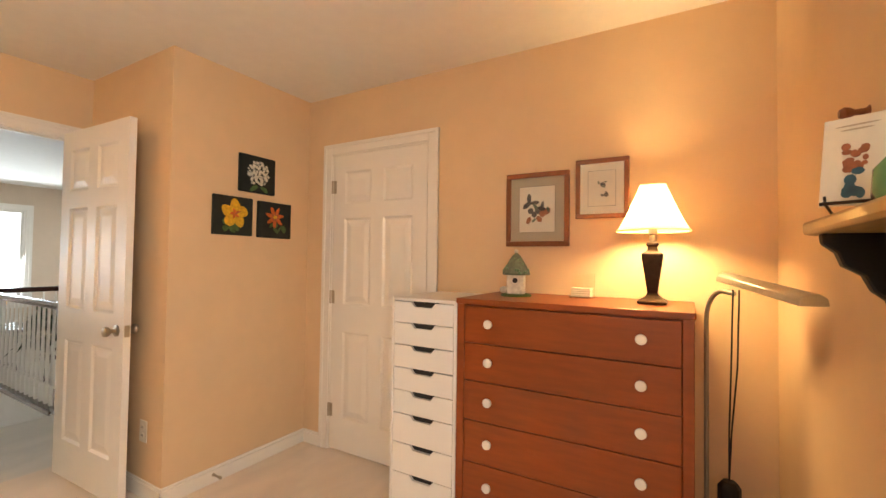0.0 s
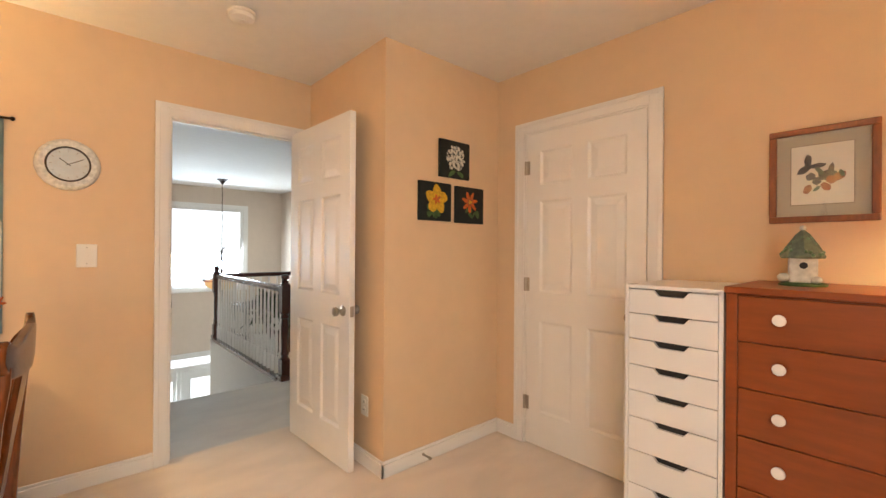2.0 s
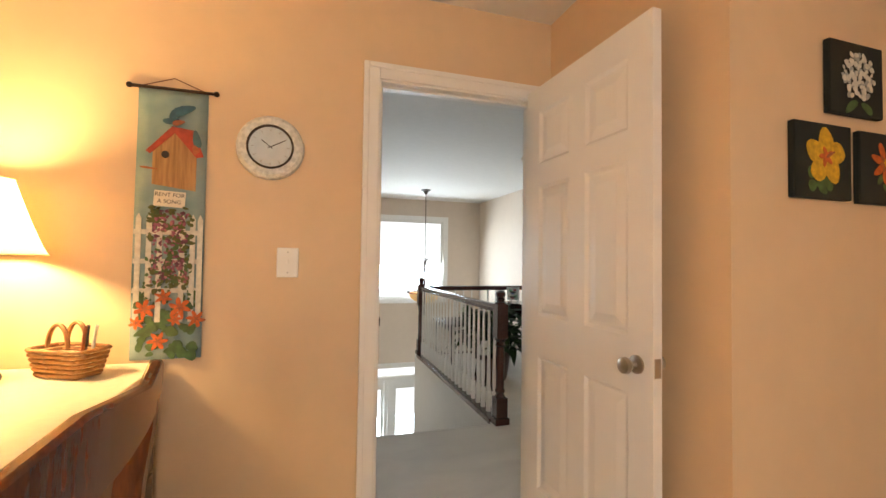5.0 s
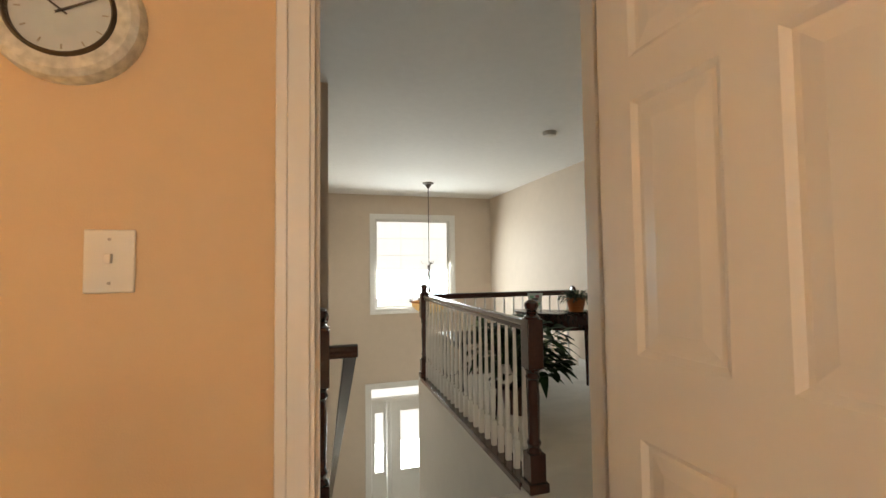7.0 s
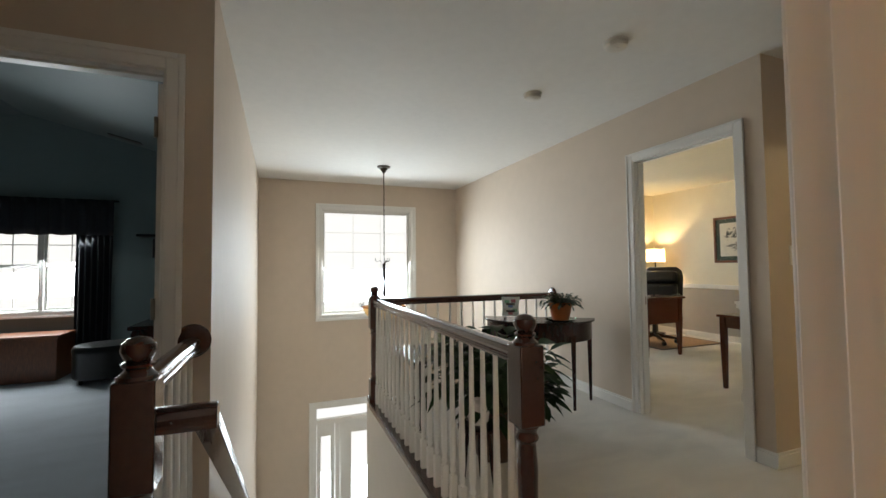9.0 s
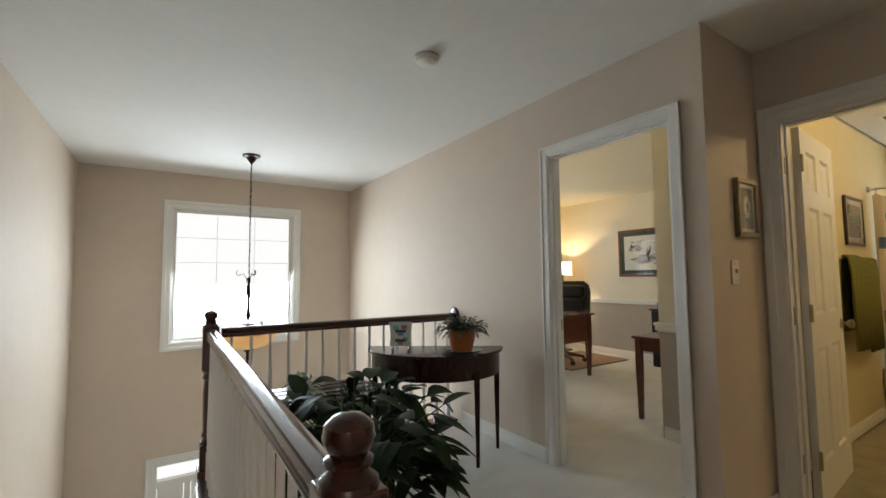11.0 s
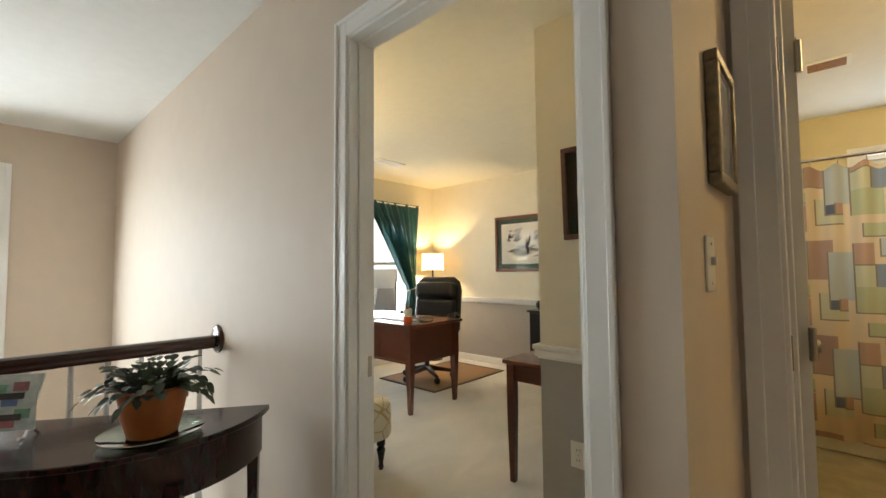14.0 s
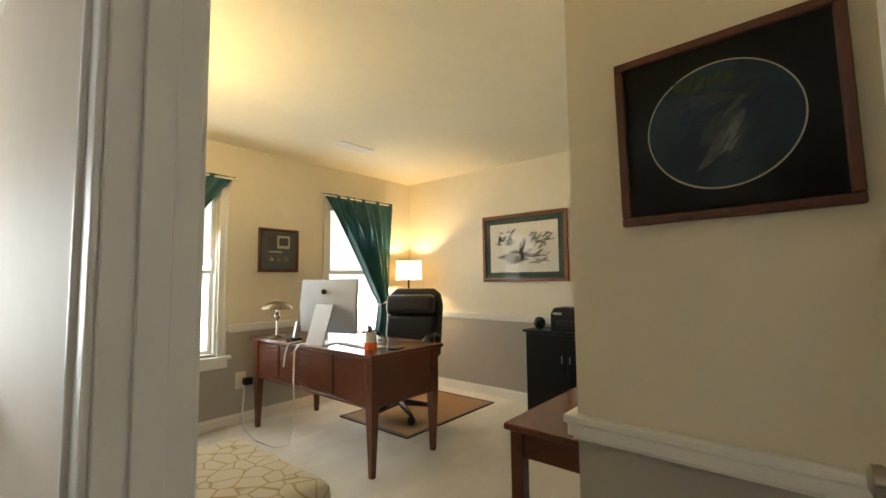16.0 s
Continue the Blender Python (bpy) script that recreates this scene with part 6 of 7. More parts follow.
# pictures and switch on the short wall
picture("framed_picture", pose(-4.28, 4.17, 1.555, 0, 0, 90), 0.225, 0.30, 0.028, "small antique silver frame with an oval picture", GILT, 0.026, [(0, PAPER), (0.03, MAT_SLATE)], True,
        [(WHITEP, [(0, 0.0, 0.036, 0.06, 0)]), (INK, [(0, 0.0, 0.012, 0.03, 0)])])
wall_plate("light_switch", pose(-4.28, 4.035, 1.23, 0, 0, 90), "ivory toggle switch plate in the hall", "switch")

# pendant over the foyer
pend = thing("pendant_light", pose(-7.80, 2.345, TOP), "bronze scrolled pendant with an amber glass bowl hung on a chain", "pendant light")
bm = bmesh.new()
lathe(bm, [(0.085, 0.0), (0.080, -0.014), (0.048, -0.026), (0.038, -0.05), (0.022, -0.066), (0.010, -0.085)], n=28)
part("canopy", bm, BRONZE, pend)
bm = bmesh.new()
for i in range(34):
    z = -0.07 - i * 0.034
    pts = [(0.008 * math.cos(a) if i % 2 else 0, 0 if i % 2 else 0.008 * math.cos(a), z + 0.022 * math.sin(a)) for a in [2 * math.pi * k / 8 for k in range(9)]]
    tube(bm, pts, 0.0023, 5)
part("chain", bm, BRONZE, pend)
bm = bmesh.new()
tube(bm, [(0.004 * math.sin(k * 1.9), 0.004 * math.cos(k * 1.3), -0.07 - k * 0.057) for k in range(21)], 0.0032, 6)
part("cord", bm, PEWTER, pend, "thin cord threaded through the chain")
bm = bmesh.new()
tube(bm, [(0, 0, -1.2), (0, 0, -1.89)], 0.006, 8)
lathe(bm, [(0.004, -1.20), (0.018, -1.22), (0.010, -1.26), (0.020, -1.36), (0.008, -1.42), (0.016, -1.55), (0.024, -1.58), (0.008, -1.62)], n=14)
lathe(bm, [(0.030, -1.898), (0.036, -1.91), (0.016, -1.93), (0.012, -1.96), (0.018, -1.98), (0.009, -2.01), (0.013, -2.07), (0.003, -2.11)], n=14)
part("stem", bm, BRONZE, pend)
for k in range(3):
    a = 2 * math.pi * k / 3 + 0.4
    bm = bmesh.new()
    pts = []
    for r, z in ((0.10, -1.14), (0.115, -1.17), (0.09, -1.19), (0.05, -1.17), (0.02, -1.22), (0.015, -1.32), (0.03, -1.40), (0.10, -1.48), (0.20, -1.57), (0.245, -1.66), (0.255, -1.725), (0.285, -1.735), (0.30, -1.705), (0.285, -1.68)):
        pts.append((r * math.cos(a), r * math.sin(a), z))
    tube(bm, pts, 0.0042, 8)
    part("scroll_arm", bm, BRONZE, pend)
bm = bmesh.new()
prof = [(0.012, -1.90), (0.09, -1.892), (0.17, -1.866), (0.225, -1.826), (0.255, -1.775), (0.262, -1.735)]
lathe(bm, prof, n=40, cap=False)
part("glass_bowl", bm, BOWL, pend, "amber alabaster glass bowl")
bm = bmesh.new()
lathe(bm, [(max(0.004, r - 0.006), z + 0.004) for r, z in prof], n=40, cap=False)
part("bowl_lining", bm, shade_cloth("amber_glass_lining", (0.80, 0.50, 0.24), 0.6), pend, "burnt-orange inside of the bowl")
for k in range(6):
    a = math.pi * k / 3 + 0.4
    bm = bmesh.new()
    lathe(bm, [(0.010, 0.0), (0.014, 0.012), (0.006, 0.022), (0.010, 0.034), (0.003, 0.046)], (0.272 * math.cos(a), 0.272 * math.sin(a), -1.74), 10)
    part("rim_finial", bm, BRONZE, pend)
bm = bmesh.new()
lathe(bm, [(0.010, -1.64), (0.055, -1.655), (0.058, -1.665), (0.014, -1.68)], n=20)
part("drip_dish", bm, BRONZE, pend)
bm = bmesh.new()
pts = [(0.265 * math.cos(2 * math.pi * k / 40), 0.265 * math.sin(2 * math.pi * k / 40), -1.735) for k in range(41)]
tube(bm, pts, 0.008, 8)
part("rim", bm, TERRACOTTA, pend, "amber rim")

# ======== office ========
def tapered_leg(parent, x, y, h, top_w, foot_w, mat):
    bm = bmesh.new()
    lo = [bm.verts.new((x + sx * foot_w / 2, y + sy * foot_w / 2, 0)) for sx, sy in ((-1, -1), (1, -1), (1, 1), (-1, 1))]
    md = [bm.verts.new((x + sx * top_w / 2, y + sy * top_w / 2, h * 0.62)) for sx, sy in ((-1, -1), (1, -1), (1, 1), (-1, 1))]
    hi = [bm.verts.new((x + sx * top_w / 2, y + sy * top_w / 2, h)) for sx, sy in ((-1, -1), (1, -1), (1, 1), (-1, 1))]
    bm.faces.new(lo[::-1])
    bm.faces.new(hi)
    for a, b in ((lo, md), (md, hi)):
        for i in range(4):
            bm.faces.new((a[i], a[(i + 1) % 4], b[(i + 1) % 4], b[i]))
    part("leg", bm, mat, parent, bevel=0.002)


od = thing("office_desk", pose(-7.505, 5.765, 0), "red-brown cherry office desk with panelled back and tapered legs", "desk")
bm = bmesh.new()
box(bm, -0.80, 0.80, -0.345, 0.345, 0.735, 0.762)
part("desktop", bm, DESKWOOD, od, bevel=0.005)
for x in (-0.74, 0.74):
    for y in (-0.285, 0.285):
        tapered_leg(od, x, y, 0.735, 0.062, 0.034, DESKWOOD)
bm = bmesh.new()
box(bm, -0.709, 0.709, -0.300, -0.282, 0.42, 0.735)
box(bm, -0.758, -0.742, -0.254, 0.254, 0.42, 0.735)
box(bm, 0.742, 0.758, -0.254, 0.254, 0.42, 0.735)
part("apron", bm, DESKWOOD, od, bevel=0.003)
for a, b in ((-0.70, -0.38), (-0.345, 0.345), (0.38, 0.70)):
    bm = bmesh.new()
    box(bm, a, b, -0.308, -0.301, 0.455, 0.715)
    part("panel", bm, DESKWOOD, od, bevel=0.004)
bm = bmesh.new()
box(bm, -0.709, 0.709, -0.312, -0.300, 0.420, 0.440)
part("lower_moulding", bm, DESKWOOD, od, bevel=0.004)
for x0_, x1_ in ((-0.70, -0.32), (0.32, 0.70)):
    bm = bmesh.new()
    box(bm, x0_, x1_, -0.27, 0.275, 0.43, 0.735)
    part("drawer_box", bm, DESKWOOD, od, bevel=0.003)

# all-in-one computer, seen from behind
mac = thing("desktop_computer", pose(-7.40, 5.56, 0.762, 0, 0, 15), "silver all-in-one computer on an angled foot, seen from behind", "computer")
bm = bmesh.new()
w = 0.265
prism(bm, [(0.0, 0.075), (0.012, 0.075), (0.016, 0.09), (0.038, 0.27), (0.016, 0.45), (0.012, 0.475), (0.0, 0.475)], -w, w, "x", m=pose(0, 0.045, 0, -1) @ Matrix.Diagonal((1, -1, 1, 1)))
part("display", bm, ALUMINIUM, mac, bevel=0.004)
bm = bmesh.new()
box(bm, -w + 0.006, w - 0.006, 0.0455, 0.0485, 0.15, 0.47, pose(0, 0, 0, -1))
part("screen", bm, BLACKGLOSS, mac)
bm = bmesh.new()
prism(bm, [(-0.12, 0.0), (0.09, 0.0), (0.09, 0.008), (-0.105, 0.010), (0.005, 0.29), (-0.006, 0.29)], -0.082, 0.082, "x")
part("foot", bm, ALUMINIUM, mac, bevel=0.003)
# flat dark disc whose colour gives the shade of a hole
bm = bmesh.new()
lathe(bm, [(0.020, 0), (0.020, 0.002)], m=pose(0, -0.075, 0.10, 70), n=20)
part("cable_hole", bm, HOLLOW_SHADE, mac)
bm = bmesh.new()
ball(bm, (-0.02, 0.005, 0.385), 0.021, 1, 8)
part("emblem", bm, BLACKGLOSS, mac, "dark emblem")

dl = thing("desk_lamp", pose(-8.03, 5.52, 0.762), "gold mushroom-shaped desk lamp", "lamp")
bm = bmesh.new()
lathe(bm, [(0.075, 0), (0.078, 0.008), (0.05, 0.020), (0.014, 0.03), (0.008, 0.045), (0.008, 0.14), (0.020, 0.155), (0.026, 0.175), (0.020, 0.195), (0.008, 0.21), (0.008, 0.27)], n=24)
part("stem", bm, CHROME, dl)
bm = bmesh.new()
lathe(bm, [(0.125, 0.235), (0.118, 0.252), (0.095, 0.275), (0.055, 0.295), (0.018, 0.302), (0.012, 0.312), (0.004, 0.318)], n=36)
part("shade", bm, GILT, dl, "domed gold shade")
ph = thing("desk_phone", pose(-7.76, 5.52, 0.762), "small dark cordless phone on its cradle", "phone")
bm = bmesh.new()
box(bm, -0.05, 0.05, -0.045, 0.045, 0, 0.02)
part("cradle", bm, BLACK, ph, bevel=0.006)
bm = bmesh.new()
box(bm, -0.018, 0.018, -0.012, 0.012, 0.02, 0.15, pose(0, 0, 0, -12))
part("handset", bm, ALUMINIUM, ph, bevel=0.006)
cup = thing("pencil_cup", pose(-6.90, 5.58, 0.762), "pale pencil cup full of pens on an orange stand", "pencil cup")
bm = bmesh.new()
lathe(bm, [(0.042, 0.0), (0.046, 0.05), (0.040, 0.052)], n=6)
part("stand", bm, ORANGEPLASTIC, cup, "orange plastic stand", bevel=0.003)
bm = bmesh.new()
lathe(bm, [(0.036, 0.052), (0.038, 0.12), (0.034, 0.12), (0.033, 0.06)], n=24)
part("cup", bm, CERAMIC, cup)
rnd = random.Random(9)
for k in range(7):
    bm = bmesh.new()
    a, r = rnd.uniform(0, 6.28), rnd.uniform(0.0, 0.02)
    tube(bm, [(r * math.cos(a), r * math.sin(a), 0.07), (1.5 * r * math.cos(a), 1.5 * r * math.sin(a), rnd.uniform(0.15, 0.18))], 0.004, 6)
    part("pen", bm, (INK, BLUEP, RUST)[k % 3], cup)
pad = thing("keyboard", pose(-7.10, 5.66, 0.762, 0, 0, -4), "white keyboard and papers on the desk", "keyboard")
bm = bmesh.new()
box(bm, -0.21, 0.21, -0.06, 0.06, 0, 0.010)
part("body", bm, ALUMINIUM, pad, bevel=0.003)
bm = bmesh.new()
for i in range(14):
    for j in range(4):
        box(bm, -0.2 + i * 0.0286, -0.2 + i * 0.0286 + 0.024, -0.05 + j * 0.026, -0.05 + j * 0.026 + 0.021, 0.010, 0.013)
part("keys", bm, CERAMIC, pad)["kind"] = "stuff"
pb = thing("phone", pose(-6.80, 5.72, 0.762, 0, 0, 15), "black mobile phone lying on the desk", "phone")
bm = bmesh.new()
box(bm, -0.035, 0.035, -0.06, 0.06, 0, 0.010)
part("body", bm, BLACKGLOSS, pb, bevel=0.004)
cord = thing("power_cable", pose(-7.6, 5.45, 0), "white power cable hanging from the desk to the wall socket", "cable")
bm = bmesh.new()
tube(bm, [(0.22, 0.02, 0.775), (0.10, -0.03, 0.77), (0.05, -0.05, 0.72), (0.06, -0.06, 0.5), (0.10, -0.07, 0.25), (0.08, -0.10, 0.06), (-0.08, -0.12, 0.012), (-0.35, -0.14, 0.010), (-0.62, -0.10, 0.03), (-0.78, -0.04, 0.13), (-0.80, -0.02, 0.28), (-0.835, -0.01, 0.36)], 0.0065, 8)
part("lead", bm, CERAMIC, cord)
bm = bmesh.new()
tube(bm, [(0.02, 0.03, 0.775), (-0.05, -0.04, 0.76), (-0.08, -0.05, 0.68), (-0.10, -0.05, 0.58)], 0.006, 8)
part("spare_lead", bm, CERAMIC, cord)
wall_plate("wall_socket", pose(-8.456, 5.42, 0.37, 0, 0, 90), "ivory wall socket below the office window", "socket", 0.09, 0.14)
plug = thing("plug_adapter", pose(-8.44, 5.46, 0.36), "black plug adapter in the wall socket", "plug")
bm = bmesh.new()
box(bm, 0, 0.06, -0.03, 0.04, -0.03, 0.03)
part("body", bm, BLACK, plug, bevel=0.006)
wall_plate("wall_socket", pose(-4.965, 4.843, 0.38), "ivory wall socket below the chair rail", "socket")

# executive chair
ex = thing("office_chair", pose(-7.50, 6.42, 0, 0, 0, 20), "black leather high-backed executive chair on casters", "chair")
bm = bmesh.new()
box(bm, -0.26, 0.26, -0.27, 0.25, 0.44, 0.56)
part("seat", bm, LEATHER, ex, bevel=0.05)
bk = pose(0, 0.25, 0.5, -8)
for z0, z1, d, n_ in ((0.04, 0.40, 0.10, "lumbar_cushion"), (0.385, 0.58, 0.13, "head_cushion")):
    bm = bmesh.new()
    box(bm, -0.25, 0.25, -d, 0.02, z0, z1, bk)
    ob = part(n_, bm, LEATHER, ex, bevel=0.055)
    ob.modifiers["bevel"].segments = 5
bm = bmesh.new()
prism(bm, [(-0.29, 0.0), (0.29, 0.0), (0.295, 0.50), (0.27, 0.60), (0.20, 0.655), (-0.20, 0.655), (-0.27, 0.60), (-0.295, 0.50)], 0.0, 0.085, "y", m=bk)
ob = part("backrest", bm, LEATHER, ex, bevel=0.035)
ob.modifiers["bevel"].segments = 4
for s in (-1, 1):
    bm = bmesh.new()
    tube(bm, [(s * 0.30, 0.20, 0.60), (s * 0.315, 0.18, 0.70), (s * 0.32, 0.10, 0.735), (s * 0.32, -0.10, 0.735), (s * 0.315, -0.17, 0.70), (s * 0.30, -0.16, 0.60), (s * 0.27, -0.10, 0.47)], 0.022, 10)
    part("armrest", bm, BLACKGLOSS, ex, "glossy black arm")
bm = bmesh.new()
lathe(bm, [(0.05, 0.12), (0.03, 0.14), (0.028, 0.42), (0.09, 0.44)], n=16)
part("gas_column", bm, BLACK, ex)
for k in range(5):
    a = 2 * math.pi * k / 5 + 0.5
    bm = bmesh.new()
    tube(bm, [(0.03 * math.cos(a), 0.03 * math.sin(a), 0.13), (0.29 * math.cos(a), 0.29 * math.sin(a), 0.085)], [0.03, 0.018], 10)
    arm = part("base_arm", bm, MAHOGANY, ex, "dark wood base arm")
    bm = bmesh.new()
    lathe(bm, [(0.030, -0.022), (0.032, -0.010), (0.032, 0.010), (0.030, 0.022)], m=pose(0.29 * math.cos(a), 0.29 * math.sin(a), 0.044, 90, 0, math.degrees(a)), n=18)
    part("caster", bm, BLACK, arm)
mat_ = thing("chair_mat", pose(-7.48, 6.68, 0.002), "reddish bamboo chair mat with a dark border", "mat")
for i in range(17):
    bm = bmesh.new()
    box(bm, -0.40 + i * 0.0472, -0.40 + i * 0.0472 + 0.0455, -0.57, 0.57, 0.0, 0.010)
    part("bamboo_strip", bm, BAMBOO, mat_, bevel=0.001)
bm = bmesh.new()
box(bm, -0.43, -0.402, -0.61, 0.61, 0, 0.011)
box(bm, 0.403, 0.43, -0.61, 0.61, 0, 0.011)
box(bm, -0.402, 0.403, -0.61, -0.572, 0, 0.011)
box(bm, -0.402, 0.403, 0.572, 0.61, 0, 0.011)
part("border", bm, DARKWOOD, mat_, bevel=0.002)

# floor lamp with a drum shade in the corner
fl = thing("floor_lamp", pose(-8.19, 7.24, 0), "lit floor lamp with a cream drum shade in the corner", "floor lamp")
bm = bmesh.new()
lathe(bm, [(0.13, 0), (0.13, 0.015), (0.02, 0.03), (0.012, 0.05), (0.012, 1.26)], n=24)
part("stand", bm, BRONZE, fl)
bm = bmesh.new()
lathe(bm, [(0.152, 1.225), (0.146, 1.455)], n=40, cap=False)
sh = part("shade", bm, SHADE, fl, "cream drum shade, lit from inside")
for z, r in ((1.227, 0.153), (1.453, 0.147)):
    bm = bmesh.new()
    tube(bm, [(r * math.cos(2 * math.pi * k / 40), r * math.sin(2 * math.pi * k / 40), z) for k in range(41)], 0.005, 6)
    part("rim", bm, BRONZE, sh, "dark shade rim")
bm = bmesh.new()
ball(bm, (0, 0, 1.335), 0.026, 1.2)
part("bulb", bm, BULB, fl).visible_shadow = False

picture("framed_print", pose(-6.815, 7.519, 1.55), 0.97, 0.70, 0.03, "large framed wildlife print with a green mat", FRAMEWOOD, 0.035, [(0, MAT_GREEN), (0.075, PAPER)], LOWGLASS,
        [(material("soft_grey_wash", (0.34, 0.31, 0.26), 0.8, grain=0.5, scale=18), strokes(61, 34, 0.0, -0.10, 0.26, 0.06, 0.03, 0.09, 0.010, 0.15, 0.4) + strokes(65, 20, 0.20, 0.07, 0.10, 0.07, 0.03, 0.07, 0.007, 0.3, 0.8)),
         (INK, strokes(62, 26, -0.20, 0.10, 0.09, 0.07, 0.015, 0.05, 0.007, 0.5, 0.9) + strokes(63, 22, 0.0, 0.0, 0.03, 0.10, 0.02, 0.05, 0.009, 1.4, 0.4) + strokes(64, 16, 0.18, 0.02, 0.13, 0.10, 0.02, 0.06, 0.0035, 0.6, 0.8))])
display = picture("framed_display", pose(-8.456, 5.75, 1.52, 0, 0, 90), 0.40, 0.41, 0.03, "framed shadow box with photographs and medals on slate mat", DARKFRAME, 0.028, [(0, MAT_SLATE), (0.02, MAT_SLATE)], True,
                  [(GILT, [(-0.08, -0.085, 0.030, 0.026, 0), (0.0, -0.09, 0.024, 0.024, 0), (0.075, -0.085, 0.024, 0.030, 0)])])
for x0_, x1_, z0_, z1_, m, y in ((-0.02, 0.11, 0.02, 0.14, PAPER, -0.0195), (0.0, 0.09, 0.045, 0.12, MAT_GREEN, -0.0205), (-0.11, -0.03, 0.0, 0.13, INK, -0.0195), (-0.10, 0.03, -0.02, -0.008, PAPER, -0.0195), (-0.085, -0.055, -0.095, -0.078, PAPER, -0.0212)):
    bm = bmesh.new()
    box(bm, x0_, x1_, y, y + 0.001, z0_, z1_)
    part("photograph", bm, m, display, smooth=False)
wh = picture("framed_print", pose(-4.782, 4.842, 1.577, 0, -1.0), 0.45, 0.43, 0.026, "framed oval whale print on a black mat", DARKFRAME, 0.022, [(0, BLACKMAT), (0.004, BLACKMAT)], False)
oval = [(0.150 * math.cos(2 * math.pi * k / 48), 0.145 * math.sin(2 * math.pi * k / 48)) for k in range(48)]
bm = bmesh.new()
prism(bm, [(u * 1.022, v * 1.026) for u, v in oval], -0.0160, -0.0152, "y")
part("oval_rim", bm, PAPER, wh, "cream oval line", smooth=False)
bm = bmesh.new()
prism(bm, oval, -0.0172, -0.0162, "y")
part("oval_print", bm, SEADARK, wh, "deep blue sea print", smooth=False)
SEARAY = material("dim_green_ray", (0.075, 0.11, 0.05), 0.8, grain=0.4, scale=40, spec=0.1)
SEAGREY = material("dim_sea_grey", (0.075, 0.095, 0.105), 0.8, grain=0.5, scale=40, spec=0.1)
WHALEGREY = material("whale_grey", (0.14, 0.16, 0.165), 0.8, grain=0.5, scale=60, spec=0.1)
SEABLUE = material("sea_blue_stroke", (0.022, 0.045, 0.085), 0.8, grain=0.5, scale=40, spec=0.1)
dabs("sea_print", SEABLUE, strokes(81, 60, 0.0, -0.01, 0.085, 0.085, 0.012, 0.04, 0.004, 0.4, 0.6), -0.0173, wh, 10)
dabs("far_whale_print", SEAGREY, strokes(82, 26, -0.03, 0.062, 0.05, 0.012, 0.02, 0.05, 0.005, 0.12, 0.2) + [(0.055, 0.055, 0.035, 0.007, 0.6)], -0.0182, wh, 12)
dabs("whale_print", SEAGREY, strokes(83, 22, 0.008, -0.03, 0.028, 0.035, 0.02, 0.045, 0.008, 0.95, 0.25), -0.0192, wh, 12)
dabs("whale_print", WHALEGREY, [(0.012, -0.030, 0.058, 0.017, 0.95), (-0.030, -0.082, 0.026, 0.009, 0.75), (0.030, 0.035, 0.030, 0.006, 0.7)], -0.0202, wh, 16)
dabs("whale_print", SKIN_WHALE, strokes(84, 12, 0.020, -0.034, 0.006, 0.020, 0.014, 0.030, 0.0024, 0.95, 0.1), -0.0206, wh, 12)
dabs("light_ray_print", SEARAY, strokes(85, 30, -0.03, 0.103, 0.06, 0.012, 0.006, 0.018, 0.003, 1.2, 0.3), -0.0212, wh, 10)
bm = bmesh.new()
box(bm, -0.209, 0.209, -0.0250, -0.0238, -0.199, 0.199)
part("glazing", bm, LOWGLASS, wh, smooth=False).visible_shadow = False

# black cabinet with printer
cab = thing("black_cabinet", pose(-6.22, 7.33, 0), "black two-door cabinet against the office wall", "cabinet")
bm = bmesh.new()
box(bm, -0.40, 0.40, -0.15, 0.185, 0.0, 0.745)
part("body", bm, BLACK, cab, bevel=0.003)
bm = bmesh.new()
box(bm, -0.42, 0.42, -0.175, 0.187, 0.745, 0.765)
part("top", bm, BLACK, cab, bevel=0.003)
for s in (-1, 1):
    bm = bmesh.new()
    box(bm, min(0, s * 0.39) + 0.003, max(0, s * 0.39) - 0.003, -0.170, -0.151, 0.06, 0.735)
    d = part("door", bm, BLACK, cab, bevel=0.004)
    bm = bmesh.new()
    tube(bm, [(s * 0.035, -0.171, 0.50), (s * 0.035, -0.192, 0.505), (s * 0.035, -0.192, 0.565), (s * 0.035, -0.171, 0.57)], 0.005, 8)
    part("handle", bm, CHROME, d, "chrome handle")
pr = thing("printer", pose(-6.16, 7.34, 0.765), "black inkjet printer on the cabinet", "printer")
bm = bmesh.new()
prism(bm, [(-0.15, 0), (0.15, 0), (0.15, 0.20), (-0.08, 0.20), (-0.15, 0.15)], -0.22, 0.22, "x")
part("body", bm, BLACK, pr, bevel=0.012)
# dark block on the front, coloured like the shaded inside of a slot
bm = bmesh.new()
box(bm, -0.16, 0.16, -0.165, -0.150, 0.05, 0.10)
part("paper_slot", bm, HOLLOW_SHADE, pr)
bm = bmesh.new()
box(bm, -0.19, -0.11, -0.158, -0.150, 0.145, 0.165)
part("badge", bm, ALUMINIUM, pr)
gl = thing("glass_ball", pose(-6.53, 7.28, 0.765), "dark green glass ball on the cabinet", "ornament")
bm = bmesh.new()
ball(bm, (0, 0, 0.058), 0.055, 1, 12)
lathe(bm, [(0.03, 0), (0.025, 0.012)], n=16)
part("ball", bm, material("dark_green_glaze", (0.01, 0.03, 0.02), 0.08, grain=0.4, scale=20), gl)

